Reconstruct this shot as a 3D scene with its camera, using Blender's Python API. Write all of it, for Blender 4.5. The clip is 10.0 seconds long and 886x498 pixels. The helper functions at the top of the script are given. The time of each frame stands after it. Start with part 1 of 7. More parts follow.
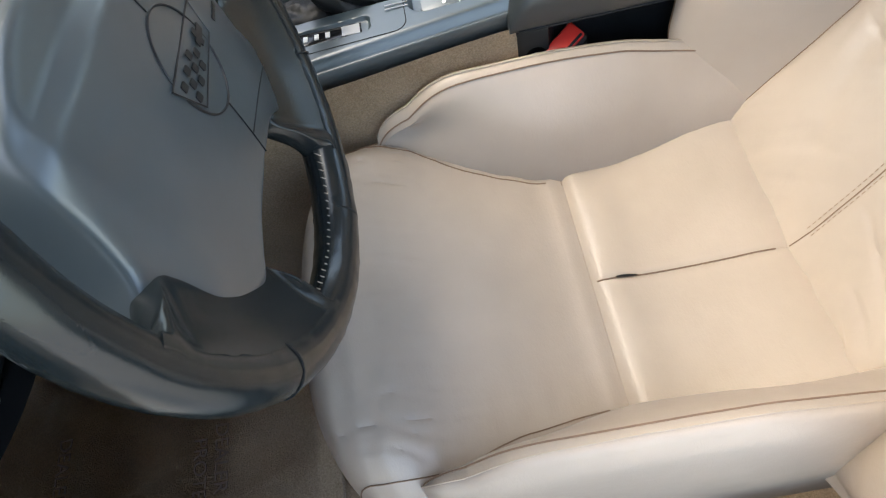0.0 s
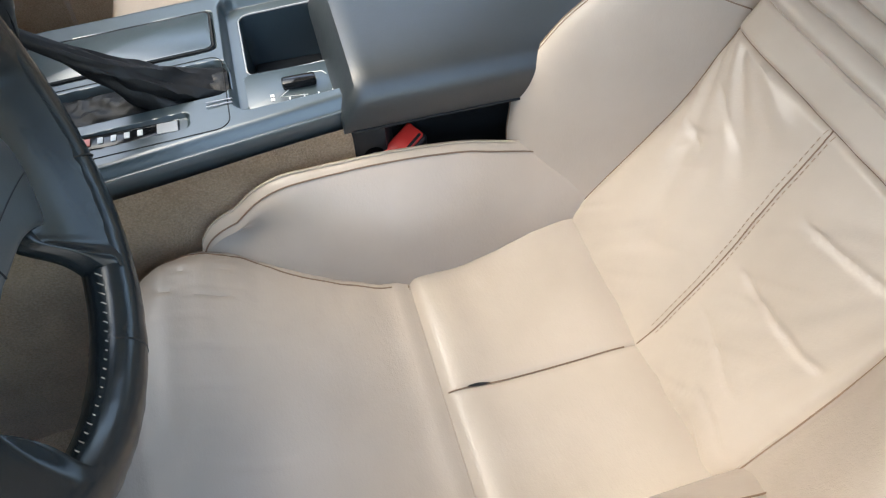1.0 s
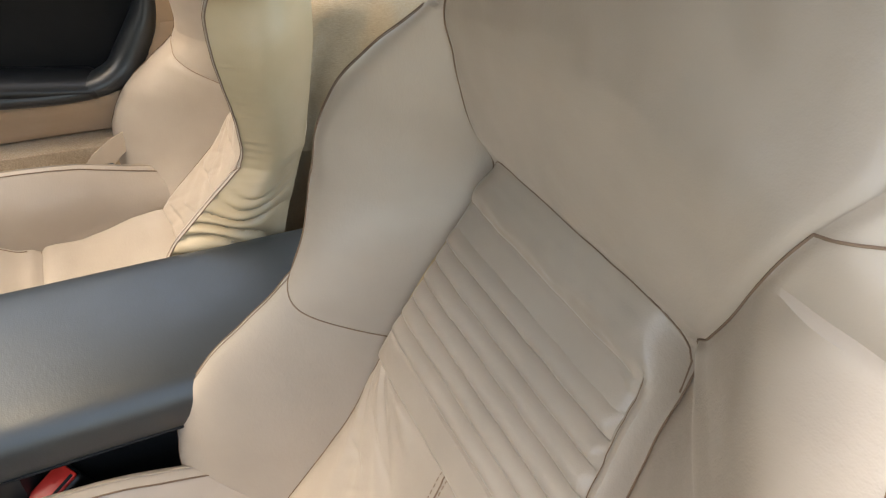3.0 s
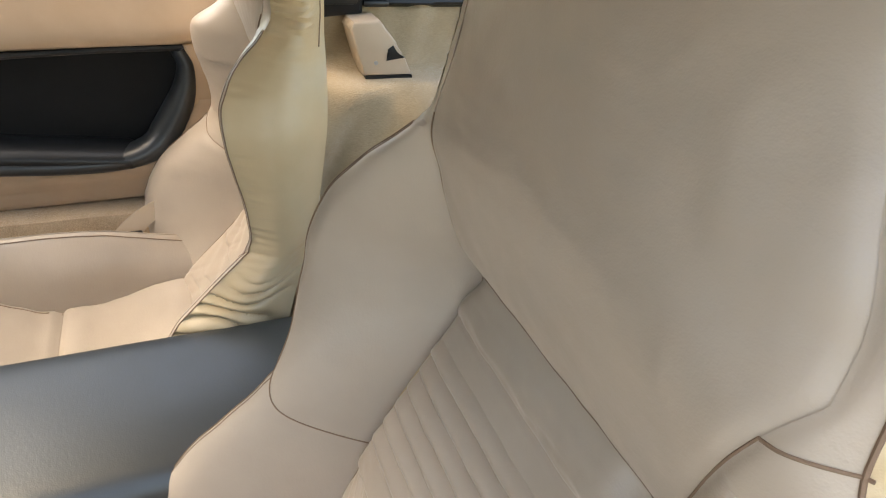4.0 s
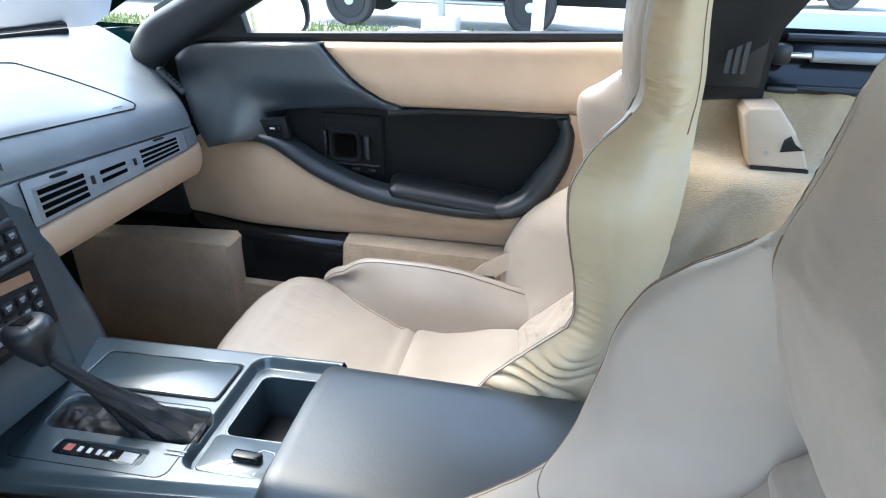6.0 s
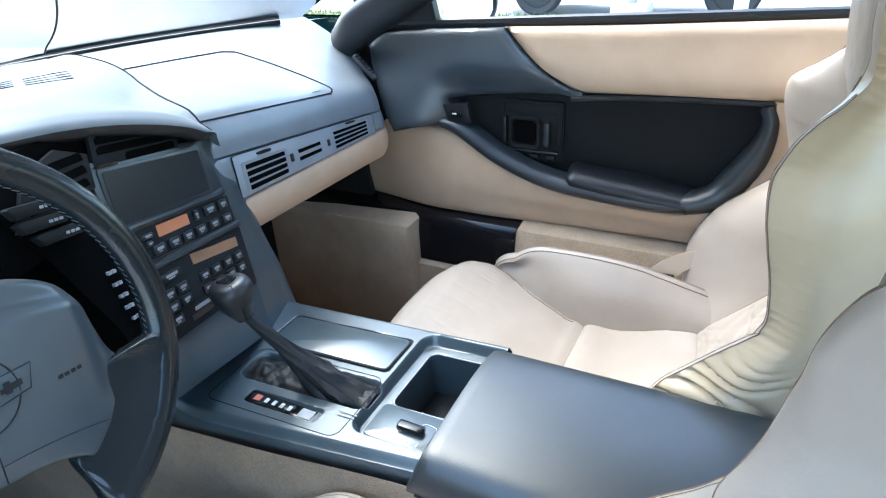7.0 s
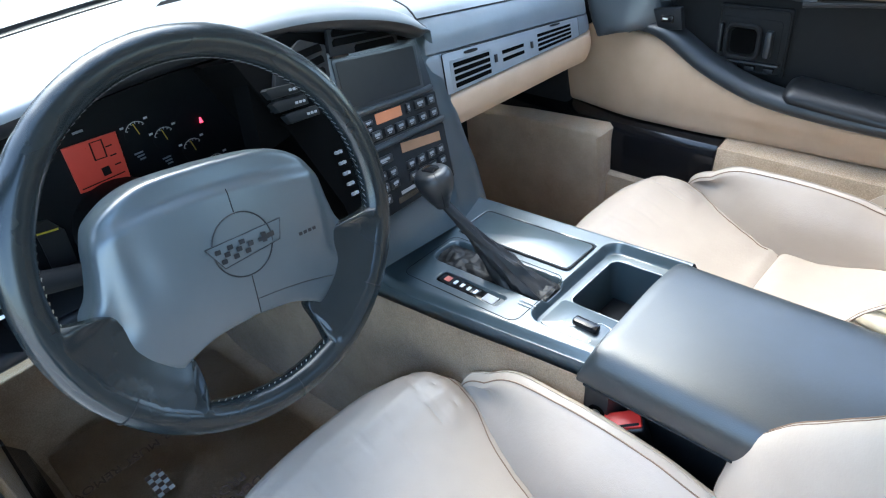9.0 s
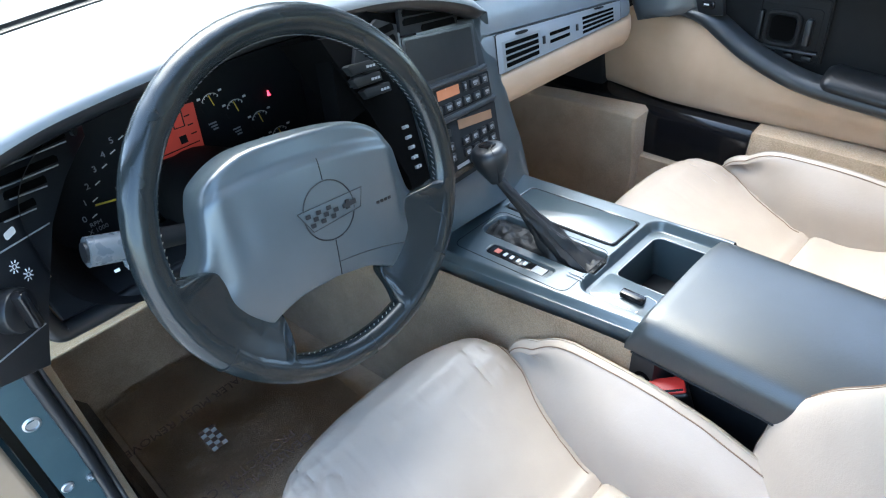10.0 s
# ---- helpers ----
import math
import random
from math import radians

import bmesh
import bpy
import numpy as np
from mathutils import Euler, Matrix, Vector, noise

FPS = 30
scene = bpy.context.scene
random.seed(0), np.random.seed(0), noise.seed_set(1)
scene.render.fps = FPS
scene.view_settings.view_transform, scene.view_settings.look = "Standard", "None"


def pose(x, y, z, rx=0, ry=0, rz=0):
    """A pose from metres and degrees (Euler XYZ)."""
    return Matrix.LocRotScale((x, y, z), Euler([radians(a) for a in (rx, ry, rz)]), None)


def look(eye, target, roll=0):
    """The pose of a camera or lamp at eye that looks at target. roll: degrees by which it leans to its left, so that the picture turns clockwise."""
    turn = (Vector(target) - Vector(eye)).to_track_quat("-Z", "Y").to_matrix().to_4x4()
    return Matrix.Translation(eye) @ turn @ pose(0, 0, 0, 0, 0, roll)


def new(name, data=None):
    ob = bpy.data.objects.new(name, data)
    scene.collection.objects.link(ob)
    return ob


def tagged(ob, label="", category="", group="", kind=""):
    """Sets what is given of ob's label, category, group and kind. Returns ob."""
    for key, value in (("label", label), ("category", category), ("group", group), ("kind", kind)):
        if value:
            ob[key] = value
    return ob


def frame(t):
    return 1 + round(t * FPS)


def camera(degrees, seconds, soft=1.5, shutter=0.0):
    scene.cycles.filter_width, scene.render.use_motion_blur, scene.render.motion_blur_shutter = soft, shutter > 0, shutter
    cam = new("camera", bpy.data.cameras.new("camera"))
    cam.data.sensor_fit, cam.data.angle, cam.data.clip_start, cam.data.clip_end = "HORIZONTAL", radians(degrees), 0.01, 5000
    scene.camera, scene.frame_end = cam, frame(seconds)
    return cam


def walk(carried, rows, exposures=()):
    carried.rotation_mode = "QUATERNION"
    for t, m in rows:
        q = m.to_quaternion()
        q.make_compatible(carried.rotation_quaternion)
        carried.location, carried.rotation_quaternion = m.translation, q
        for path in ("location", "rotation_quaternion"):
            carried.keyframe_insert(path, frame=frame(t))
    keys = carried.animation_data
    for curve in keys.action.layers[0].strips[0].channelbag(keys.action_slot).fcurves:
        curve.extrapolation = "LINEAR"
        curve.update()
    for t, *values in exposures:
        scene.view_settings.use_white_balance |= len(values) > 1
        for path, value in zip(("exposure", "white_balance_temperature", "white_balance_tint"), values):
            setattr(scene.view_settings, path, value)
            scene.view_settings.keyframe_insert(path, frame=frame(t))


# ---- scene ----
# ---- camera ----
cam = camera(68.54, 10.0, soft=1.15)
ROWS = [
    (0, -0.6523, 0.0832, 0.9984, 29.57, 8.52, -98.56),
    (0.5, -0.6178, 0.0623, 0.9693, 31.03, 4.72, -103.48),
    (1, -0.6124, 0.0422, 0.9596, 36.73, 0.51, -106.39),
    (1.5, -0.6065, -0.0149, 0.9820, 42.50, -1.19, -111.63),
    (2, -0.5885, -0.0800, 1.0218, 46.95, -2.38, -115.43),
    (2.5, -0.5914, -0.1283, 1.0331, 50.06, -4.04, -117.40),
    (2.7, -0.5915, -0.1565, 1.0451, 51.16, -4.05, -117.42),
    (3.8, -0.5765, -0.2382, 1.0868, 57.32, -4.96, -115.05),
    (4, -0.5766, -0.2461, 1.0912, 58.04, -5.07, -112.19),
    (4.5, -0.5672, -0.2590, 1.0976, 60.42, -3.23, -106.21),
    (5, -0.5571, -0.2401, 1.1013, 61.34, -2.99, -101.23),
    (5.5, -0.5433, -0.2639, 1.0934, 61.41, -1.58, -88.31),
    (6, -0.5423, -0.2929, 1.0996, 61.72, -0.88, -78.23),
    (6.2, -0.5431, -0.2955, 1.0960, 61.95, 0.25, -75.36),
    (7.3, -0.5327, -0.2878, 1.0835, 60.64, 3.81, -59.45),
    (7.5, -0.5322, -0.2906, 1.0824, 60.11, 4.26, -57.46),
    (8, -0.5386, -0.2994, 1.0872, 58.49, 4.44, -52.81),
    (8.5, -0.5571, -0.3033, 1.0909, 56.01, 5.18, -48.44),
    (9, -0.5823, -0.3018, 1.0955, 54.88, 6.33, -46.96),
    (9.5, -0.6139, -0.2914, 1.1079, 54.21, 5.97, -45.27),
    (10, -0.6599, -0.2865, 1.1212, 53.24, 5.46, -45.59),
]
walk(cam, [(t, pose(x, y, z, rx, ry, rz)) for t, x, y, z, rx, ry, rz in ROWS],
     exposures=[(0.0, 2.94, 7800, 7), (0.5, 2.92, 7300, 6), (1.5, 2.94, 7300, 5), (2.5, 2.80, 8200, 7), (3.8, 2.70, 8800, 9), (4.5, 2.96, 7900, 7), (5.5, 3.06, 6600, 4), (6.0, 3.18, 6250, 3), (7.5, 3.34, 5950, 1), (8.5, 3.36, 6000, 1), (9.0, 3.56, 6150, 2), (10.0, 3.66, 6250, 2)])

# ---- daylight: bright, thinly overcast ----
world = bpy.data.worlds.new("sky")
scene.world = world
world.use_nodes = True
wn = world.node_tree
sky = wn.nodes.new("ShaderNodeTexSky")
sky.sky_type = "NISHITA"
sky.sun_disc = False
sky.sun_elevation = radians(57.7)
sky.sun_rotation = radians(18.5)
sky.air_density, sky.dust_density, sky.ozone_density = 1.0, 2.2, 1.2
wn.links.new(sky.outputs[0], wn.nodes["Background"].inputs[0])
wn.nodes["Background"].inputs[1].default_value = 0.15
sun_data = bpy.data.lights.new("sun", "SUN")
sun_data.energy, sun_data.angle, sun_data.color = 0.36, radians(60), (1.0, 0.985, 0.965)
sun = new("sun", sun_data)
sun.matrix_world = look((1.4, 4.2, 7.0), (0, 0, 0))
# ---- materials ----
def node_mat(name):
    m = bpy.data.materials.new(name)
    m.use_nodes = True
    t = m.node_tree
    return m, t, t.nodes["Principled BSDF"]


def noise_node(t, scale, detail=3.0, rough=0.55, stretch=None):
    c = t.nodes.new("ShaderNodeTexCoord")
    n = t.nodes.new("ShaderNodeTexNoise")
    n.inputs["Scale"].default_value = scale
    n.inputs["Detail"].default_value = detail
    n.inputs["Roughness"].default_value = rough
    if stretch:
        mp = t.nodes.new("ShaderNodeMapping")
        mp.inputs["Scale"].default_value = stretch
        t.links.new(c.outputs["Object"], mp.inputs[0])
        t.links.new(mp.outputs[0], n.inputs["Vector"])
    else:
        t.links.new(c.outputs["Object"], n.inputs["Vector"])
    return n


def mixed(t, fac, a, b, lo=0.3, hi=0.7):
    r = t.nodes.new("ShaderNodeValToRGB")
    r.color_ramp.elements[0].position, r.color_ramp.elements[1].position = lo, hi
    r.color_ramp.elements[0].color, r.color_ramp.elements[1].color = (*a, 1), (*b, 1)
    t.links.new(fac, r.inputs[0])
    return r.outputs[0]


def bumps(t, p, heights):
    """heights: (socket, strength, distance), coarse first."""
    last = None
    for sock, strength, dist in heights:
        b = t.nodes.new("ShaderNodeBump")
        b.inputs["Strength"].default_value, b.inputs["Distance"].default_value = strength, dist
        t.links.new(sock, b.inputs["Height"])
        if last:
            t.links.new(last, b.inputs["Normal"])
        last = b.outputs[0]
    t.links.new(last, p.inputs["Normal"])


def grain_cells(t, scale):
    c = t.nodes.new("ShaderNodeTexCoord")
    v = t.nodes.new("ShaderNodeTexVoronoi")
    v.inputs["Scale"].default_value = scale
    t.links.new(c.outputs["Object"], v.inputs["Vector"])
    return v.outputs["Distance"]


def rough_range(t, p, fac, lo, hi):
    m = t.nodes.new("ShaderNodeMapRange")
    m.inputs["To Min"].default_value, m.inputs["To Max"].default_value = lo, hi
    t.links.new(fac, m.inputs[0])
    t.links.new(m.outputs[0], p.inputs["Roughness"])


def leather(name, a, b, lo=0.38, hi=0.55, grain=900, fold=0.5, mid=0.25, spec=0.42, fine=0.18):
    m, t, p = node_mat(name)
    big = noise_node(t, 9, 4)
    t.links.new(mixed(t, big.outputs[0], a, b), p.inputs["Base Color"])
    rough_range(t, p, noise_node(t, 40, 3).outputs[0], lo, hi)
    bumps(t, p, [(noise_node(t, 34, 5, 0.6, (1, 1, 1)).outputs[0], fold, 0.004),
                 (noise_node(t, 150, 3, 0.6, (1.0, 2.2, 1.4)).outputs[0], mid, 0.0015),
                 (grain_cells(t, grain), fine, 0.0006)])
    p.inputs["Specular IOR Level"].default_value = spec
    return m


def trim(name, a, b, lo=0.38, hi=0.55, grain=1500, strength=0.2, spec=0.5):
    m, t, p = node_mat(name)
    big = noise_node(t, 14, 4)
    t.links.new(mixed(t, big.outputs[0], a, b), p.inputs["Base Color"])
    rough_range(t, p, noise_node(t, 22, 4).outputs[0], lo, hi)
    bumps(t, p, [(noise_node(t, 60, 2).outputs[0], 0.08, 0.002), (grain_cells(t, grain), strength, 0.0005)])
    p.inputs["Specular IOR Level"].default_value = spec
    return m


def carpet(name, a, b, scale=420, weave=(1, 1, 1)):
    m, t, p = node_mat(name)
    fine = noise_node(t, scale, 4, 0.7, weave)
    big = noise_node(t, 11, 5, 0.65)
    x = t.nodes.new("ShaderNodeMix")
    x.data_type = "FLOAT"
    x.inputs[0].default_value = 0.42
    t.links.new(fine.outputs[0], x.inputs[2])
    t.links.new(big.outputs[0], x.inputs[3])
    t.links.new(mixed(t, x.outputs[0], a, b, 0.40, 0.60), p.inputs["Base Color"])
    p.inputs["Roughness"].default_value = 0.95
    p.inputs["Specular IOR Level"].default_value = 0.1
    p.inputs["Sheen Weight"].default_value = 0.3
    p.inputs["Sheen Roughness"].default_value = 0.5
    bumps(t, p, [(big.outputs[0], 0.35, 0.006), (fine.outputs[0], 0.8, 0.003)])
    return m


def plain(name, col, rough=0.5, metal=0.0, emit=0.0, spec=0.5, vary=0.12):
    m, t, p = node_mat(name)
    n = noise_node(t, 30, 4)
    lo = tuple(c * (1 - vary) for c in col)
    t.links.new(mixed(t, n.outputs[0], lo, col), p.inputs["Base Color"])
    rough_range(t, p, noise_node(t, 70, 3).outputs[0], max(rough - 0.06, 0.02), min(rough + 0.06, 1))
    p.inputs["Metallic"].default_value = metal
    p.inputs["Specular IOR Level"].default_value = spec
    if emit:
        p.inputs["Emission Color"].default_value = (*col, 1)
        p.inputs["Emission Strength"].default_value = emit
    return m


def glass(name, col=(1, 1, 1)):
    """Thin pane: clear, with gloss by Fresnel."""
    m, t, p = node_mat(name)
    t.nodes.remove(p)
    tr, gl, mx, fr = (t.nodes.new(k) for k in ("ShaderNodeBsdfTransparent", "ShaderNodeBsdfGlossy", "ShaderNodeMixShader", "ShaderNodeFresnel"))
    tr.inputs[0].default_value = (*col, 1)
    gl.inputs["Roughness"].default_value = 0.01
    fr.inputs[0].default_value = 1.45
    t.links.new(fr.outputs[0], mx.inputs[0])
    t.links.new(tr.outputs[0], mx.inputs[1])
    t.links.new(gl.outputs[0], mx.inputs[2])
    t.links.new(mx.outputs[0], t.nodes["Material Output"].inputs[0])
    return m


M_LEATHER = leather("seat_leather", (0.338, 0.285, 0.235), (0.382, 0.326, 0.272), 0.30, 0.44, 900, 0.12, 0.14, 0.5, 0.10)
M_VINYL = leather("seat_side_vinyl", (0.42, 0.325, 0.200), (0.48, 0.378, 0.245), 0.28, 0.40, 1200, 0.06, 0.03, 0.5)
M_SEAM = plain("seam_thread", (0.19, 0.125, 0.085), 0.8)
M_PIPING = leather("seat_piping", (0.36, 0.30, 0.235), (0.41, 0.345, 0.275), 0.45, 0.6, 1500, 0.2)
M_STITCH = plain("seat_stitch", (0.26, 0.19, 0.135), 0.8)
M_THREAD_DARK = plain("dark_thread", (0.07, 0.07, 0.075), 0.7)
M_THREAD = plain("light_thread", (0.42, 0.38, 0.32), 0.8)
M_BLACK = trim("black_trim", (0.007, 0.008, 0.0095), (0.011, 0.0125, 0.0145), 0.32, 0.42, 1500, 0.02, 0.40)
M_STACK = trim("stack_trim", (0.015, 0.0185, 0.0215), (0.021, 0.025, 0.0285), 0.30, 0.40, 1500, 0.02, 0.55)
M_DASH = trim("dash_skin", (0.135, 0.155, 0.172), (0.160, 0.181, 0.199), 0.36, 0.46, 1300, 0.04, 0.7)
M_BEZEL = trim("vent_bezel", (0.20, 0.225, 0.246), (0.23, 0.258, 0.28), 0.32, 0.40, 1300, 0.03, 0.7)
M_STALK = plain("stalk_grey", (0.10, 0.112, 0.122), 0.28)
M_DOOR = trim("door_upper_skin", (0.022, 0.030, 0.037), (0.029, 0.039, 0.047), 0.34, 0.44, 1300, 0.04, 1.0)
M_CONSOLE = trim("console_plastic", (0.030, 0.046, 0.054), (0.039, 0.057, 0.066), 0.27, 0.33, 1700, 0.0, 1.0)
M_LID = leather("lid_vinyl", (0.009, 0.0140, 0.0172), (0.0135, 0.0195, 0.0236), 0.38, 0.48, 700, 0.06, 0.08, 0.85, 0.10)
M_WHEEL = leather("wheel_leather", (0.007, 0.0105, 0.0122), (0.011, 0.0155, 0.0175), 0.17, 0.26, 1400, 0.03, 0.04, 0.42, 0.04)
M_BOOT = leather("boot_leather", (0.006, 0.0065, 0.007), (0.011, 0.0115, 0.0125), 0.42, 0.6, 1400, 0.2, 0.2, 0.3)
M_KNOB = leather("knob_leather", (0.008, 0.010, 0.012), (0.014, 0.0165, 0.019), 0.34, 0.46, 1200, 0.04, 0.06, 0.6, 0.06)
M_PAD = trim("airbag_pad", (0.038, 0.053, 0.062), (0.048, 0.065, 0.075), 0.30, 0.38, 1300, 0.03, 1.0)
M_GLOSS = plain("gloss_black", (0.008, 0.008, 0.009), 0.14, spec=0.35)
M_DARK = plain("dark_void", (0.011, 0.012, 0.013), 0.75, spec=0.2)
# near-black, so that the shade of deep recesses lies in the colour
M_VOID = plain("recess_shade", (0.002, 0.002, 0.002), 0.95, spec=0.05)
M_TAN = trim("tan_door_trim", (0.45, 0.325, 0.22), (0.50, 0.365, 0.255), 0.45, 0.58, 1100, 0.15, 0.4)
M_TANPL = trim("tan_plastic", (0.47, 0.37, 0.27), (0.53, 0.42, 0.31), 0.42, 0.55, 1600, 0.12)
M_CARPET = carpet("tan_carpet", (0.40, 0.288, 0.182), (0.61, 0.46, 0.31), 400)
M_CARPET2 = carpet("rear_carpet", (0.37, 0.285, 0.18), (0.45, 0.352, 0.228), 620, (0.5, 0.22, 1.2))
M_RED = plain("buckle_red", (0.62, 0.035, 0.025), 0.35)
M_REDLCD = plain("red_display", (0.42, 0.055, 0.040), 0.3, emit=0.024)
M_LAMP = plain("warning_lamp", (0.90, 0.05, 0.10), 0.3, emit=0.35)
M_AMBER = plain("unlit_display", (0.30, 0.17, 0.10), 0.25)
M_WHITE = plain("white_marking", (0.75, 0.75, 0.73), 0.5)
M_GREY = plain("grey_key_cap", (0.30, 0.31, 0.32), 0.45)
M_YELLOW = plain("needle_yellow", (0.75, 0.55, 0.06), 0.45)
M_CHROME = plain("bright_metal", (0.72, 0.73, 0.74), 0.16, metal=1.0)
M_STEEL = plain("dull_steel", (0.42, 0.43, 0.44), 0.4, metal=0.9)
M_GLASS = glass("clear_glass", (0.95, 0.98, 0.97))
M_MIRROR = plain("mirror_silver", (0.9, 0.9, 0.9), 0.02, metal=1.0, vary=0.0)
# ---- geometry helpers ----
ORIG = {}


def thing(name, loc, label, category, group="", kind=""):
    e = new(name)
    e.location = loc
    e.empty_display_size = 0.05
    ORIG[e.name] = Vector(loc)
    return tagged(e, label, category, group, kind)


def mesh_of(name, bm, mat, flat=False):
    bmesh.ops.recalc_face_normals(bm, faces=bm.faces)
    me = bpy.data.meshes.new(name)
    bm.to_mesh(me)
    bm.free()
    me.materials.append(mat)
    if not flat:
        me.polygons.foreach_set("use_smooth", [True] * len(me.polygons))
        me.set_sharp_from_angle(angle=radians(38))
    return me


def part(name, bm, mat, parent, label="", flat=False):
    o = ORIG[parent.name]
    bmesh.ops.translate(bm, verts=bm.verts, vec=-o)
    ob = new(name, mesh_of(name, bm, mat, flat))
    ob.parent = parent
    ORIG[ob.name] = o
    if label:
        tagged(ob, label)
    return ob


def solid(name, bm, mat, label, category="", kind="", group="", flat=False):
    xs = [v.co for v in bm.verts]
    o = Vector(((min(v.x for v in xs) + max(v.x for v in xs)) / 2, (min(v.y for v in xs) + max(v.y for v in xs)) / 2, min(v.z for v in xs)))
    bmesh.ops.translate(bm, verts=bm.verts, vec=-o)
    ob = new(name, mesh_of(name, bm, mat, flat))
    ob.location = o
    ORIG[ob.name] = o
    return tagged(ob, label, category, group, kind)


def pc(xs, ys):
    """Smooth curve through points (monotone in x)."""
    xs, ys = np.array(xs, float), np.array(ys, float)
    d = np.diff(ys) / np.diff(xs)
    m = np.zeros(len(xs))
    m[0], m[-1] = d[0], d[-1]
    for i in range(1, len(xs) - 1):
        if d[i - 1] * d[i] > 0:
            h0, h1 = xs[i] - xs[i - 1], xs[i + 1] - xs[i]
            w1, w2 = 2 * h1 + h0, h1 + 2 * h0
            m[i] = (w1 + w2) / (w1 / d[i - 1] + w2 / d[i])

    def f(x):
        x = min(max(x, xs[0]), xs[-1])
        i = min(max(int(np.searchsorted(xs, x)) - 1, 0), len(xs) - 2)
        h = xs[i + 1] - xs[i]
        s = (x - xs[i]) / h
        return float((2 * s**3 - 3 * s**2 + 1) * ys[i] + (s**3 - 2 * s**2 + s) * h * m[i] + (-2 * s**3 + 3 * s**2) * ys[i + 1] + (s**3 - s**2) * h * m[i + 1])
    return f


def spline(points, n):
    """n points along a Catmull-Rom curve."""
    p = [Vector(q) for q in points]
    p = [2 * p[0] - p[1], *p, 2 * p[-1] - p[-2]]
    out, segs = [], len(p) - 3
    for k in range(n):
        t = k / (n - 1) * segs
        i = min(int(t), segs - 1)
        s = t - i
        a, b, c, d = p[i:i + 4]
        out.append(0.5 * ((2 * b) + (c - a) * s + (2 * a - 5 * b + 4 * c - d) * s**2 + (3 * b - a - 3 * c + d) * s**3))
    return out


def loft(rings, closed=True, caps=True):
    bm = bmesh.new()
    vs = [[bm.verts.new(q) for q in r] for r in rings]
    n = len(rings[0])
    for a, b in zip(vs, vs[1:]):
        for i in range(n if closed else n - 1):
            j = (i + 1) % n
            bm.faces.new((a[i], a[j], b[j], b[i]))
    if caps and closed:
        bm.faces.new(vs[0])
        bm.faces.new(vs[-1])
    return bm


def grid(fn, nu, nv):
    return loft([[fn(i / nu, j / nv) for i in range(nu + 1)] for j in range(nv + 1)], closed=False, caps=False)


def tube(points, r, n=8, closed=False, caps=True):
    p = [Vector(q) for q in points]
    rings, up = [], None
    for i, q in enumerate(p):
        a = p[i - 1] if (i > 0 or closed) else q
        b = p[(i + 1) % len(p)] if (i < len(p) - 1 or closed) else q
        d = (b - a).normalized()
        if up is None:
            up = d.orthogonal().normalized()
        up = (up - d * up.dot(d)).normalized()
        s = d.cross(up)
        rr = r(i / (len(p) - 1)) if callable(r) else r
        rings.append([q + rr * (math.cos(2 * math.pi * k / n) * up + math.sin(2 * math.pi * k / n) * s) for k in range(n)])
    if closed:
        rings.append(rings[0])
        bm = loft(rings, True, False)
        bmesh.ops.remove_doubles(bm, verts=bm.verts, dist=1e-6)
        return bm
    return loft(rings, True, caps)


def rbox(c, s, bevel=0.004, seg=2, m=None):
    bm = bmesh.new()
    bmesh.ops.create_cube(bm, size=1.0)
    bmesh.ops.scale(bm, vec=s, verts=bm.verts)
    if bevel:
        bmesh.ops.bevel(bm, geom=bm.edges[:], offset=min(bevel, min(s) * 0.49), segments=seg, profile=0.5, affect="EDGES")
    bmesh.ops.transform(bm, matrix=Matrix.Translation(c) @ (m or Matrix()), verts=bm.verts)
    return bm


def prism(outline, a, b, place, bevel=0.0, seg=2):
    """A plate with that outline (2D) from depth a to depth b; place(p, q, depth) gives the point."""
    bm = bmesh.new()
    lo = [bm.verts.new(place(p, q, a)) for p, q in outline]
    hi = [bm.verts.new(place(p, q, b)) for p, q in outline]
    n = len(outline)
    bm.faces.new(lo)
    top = bm.faces.new(hi)
    for i in range(n):
        bm.faces.new((lo[i], lo[(i + 1) % n], hi[(i + 1) % n], hi[i]))
    if bevel:
        bmesh.ops.bevel(bm, geom=list(top.edges), offset=bevel, segments=seg, profile=0.5, affect="EDGES")
    return bm


def rrect(x0, y0, x1, y1, r, n=5):
    """Outline of a rounded rectangle."""
    out = []
    for cx, cy, a0 in ((x1 - r, y1 - r, 0), (x0 + r, y1 - r, 90), (x0 + r, y0 + r, 180), (x1 - r, y0 + r, 270)):
        for k in range(n + 1):
            a = radians(a0 + 90 * k / n)
            out.append((cx + r * math.cos(a), cy + r * math.sin(a)))
    return out


def smooth01(x):
    x = min(max(x, 0.0), 1.0)
    return x * x * (3 - 2 * x)


def bell(x, w):
    return math.exp(-(x / w) ** 2)


def lettering(text, size, m, mat, parent, name="marking", depth=0.0004):
    cu = bpy.data.curves.new("text", "FONT")
    cu.body, cu.size, cu.align_x, cu.align_y, cu.extrude = text, size, "CENTER", "CENTER", depth
    cu.resolution_u = 3
    tmp = bpy.data.objects.new("text", cu)
    scene.collection.objects.link(tmp)
    me = bpy.data.meshes.new_from_object(tmp.evaluated_get(bpy.context.evaluated_depsgraph_get()))
    bpy.data.objects.remove(tmp)
    bpy.data.curves.remove(cu)
    me.transform(Matrix.Translation(-ORIG[parent.name]) @ m)
    me.materials.clear()
    me.materials.append(mat)
    ob = new(name, me)
    ob.parent = parent
    ORIG[ob.name] = ORIG[parent.name]
    return ob
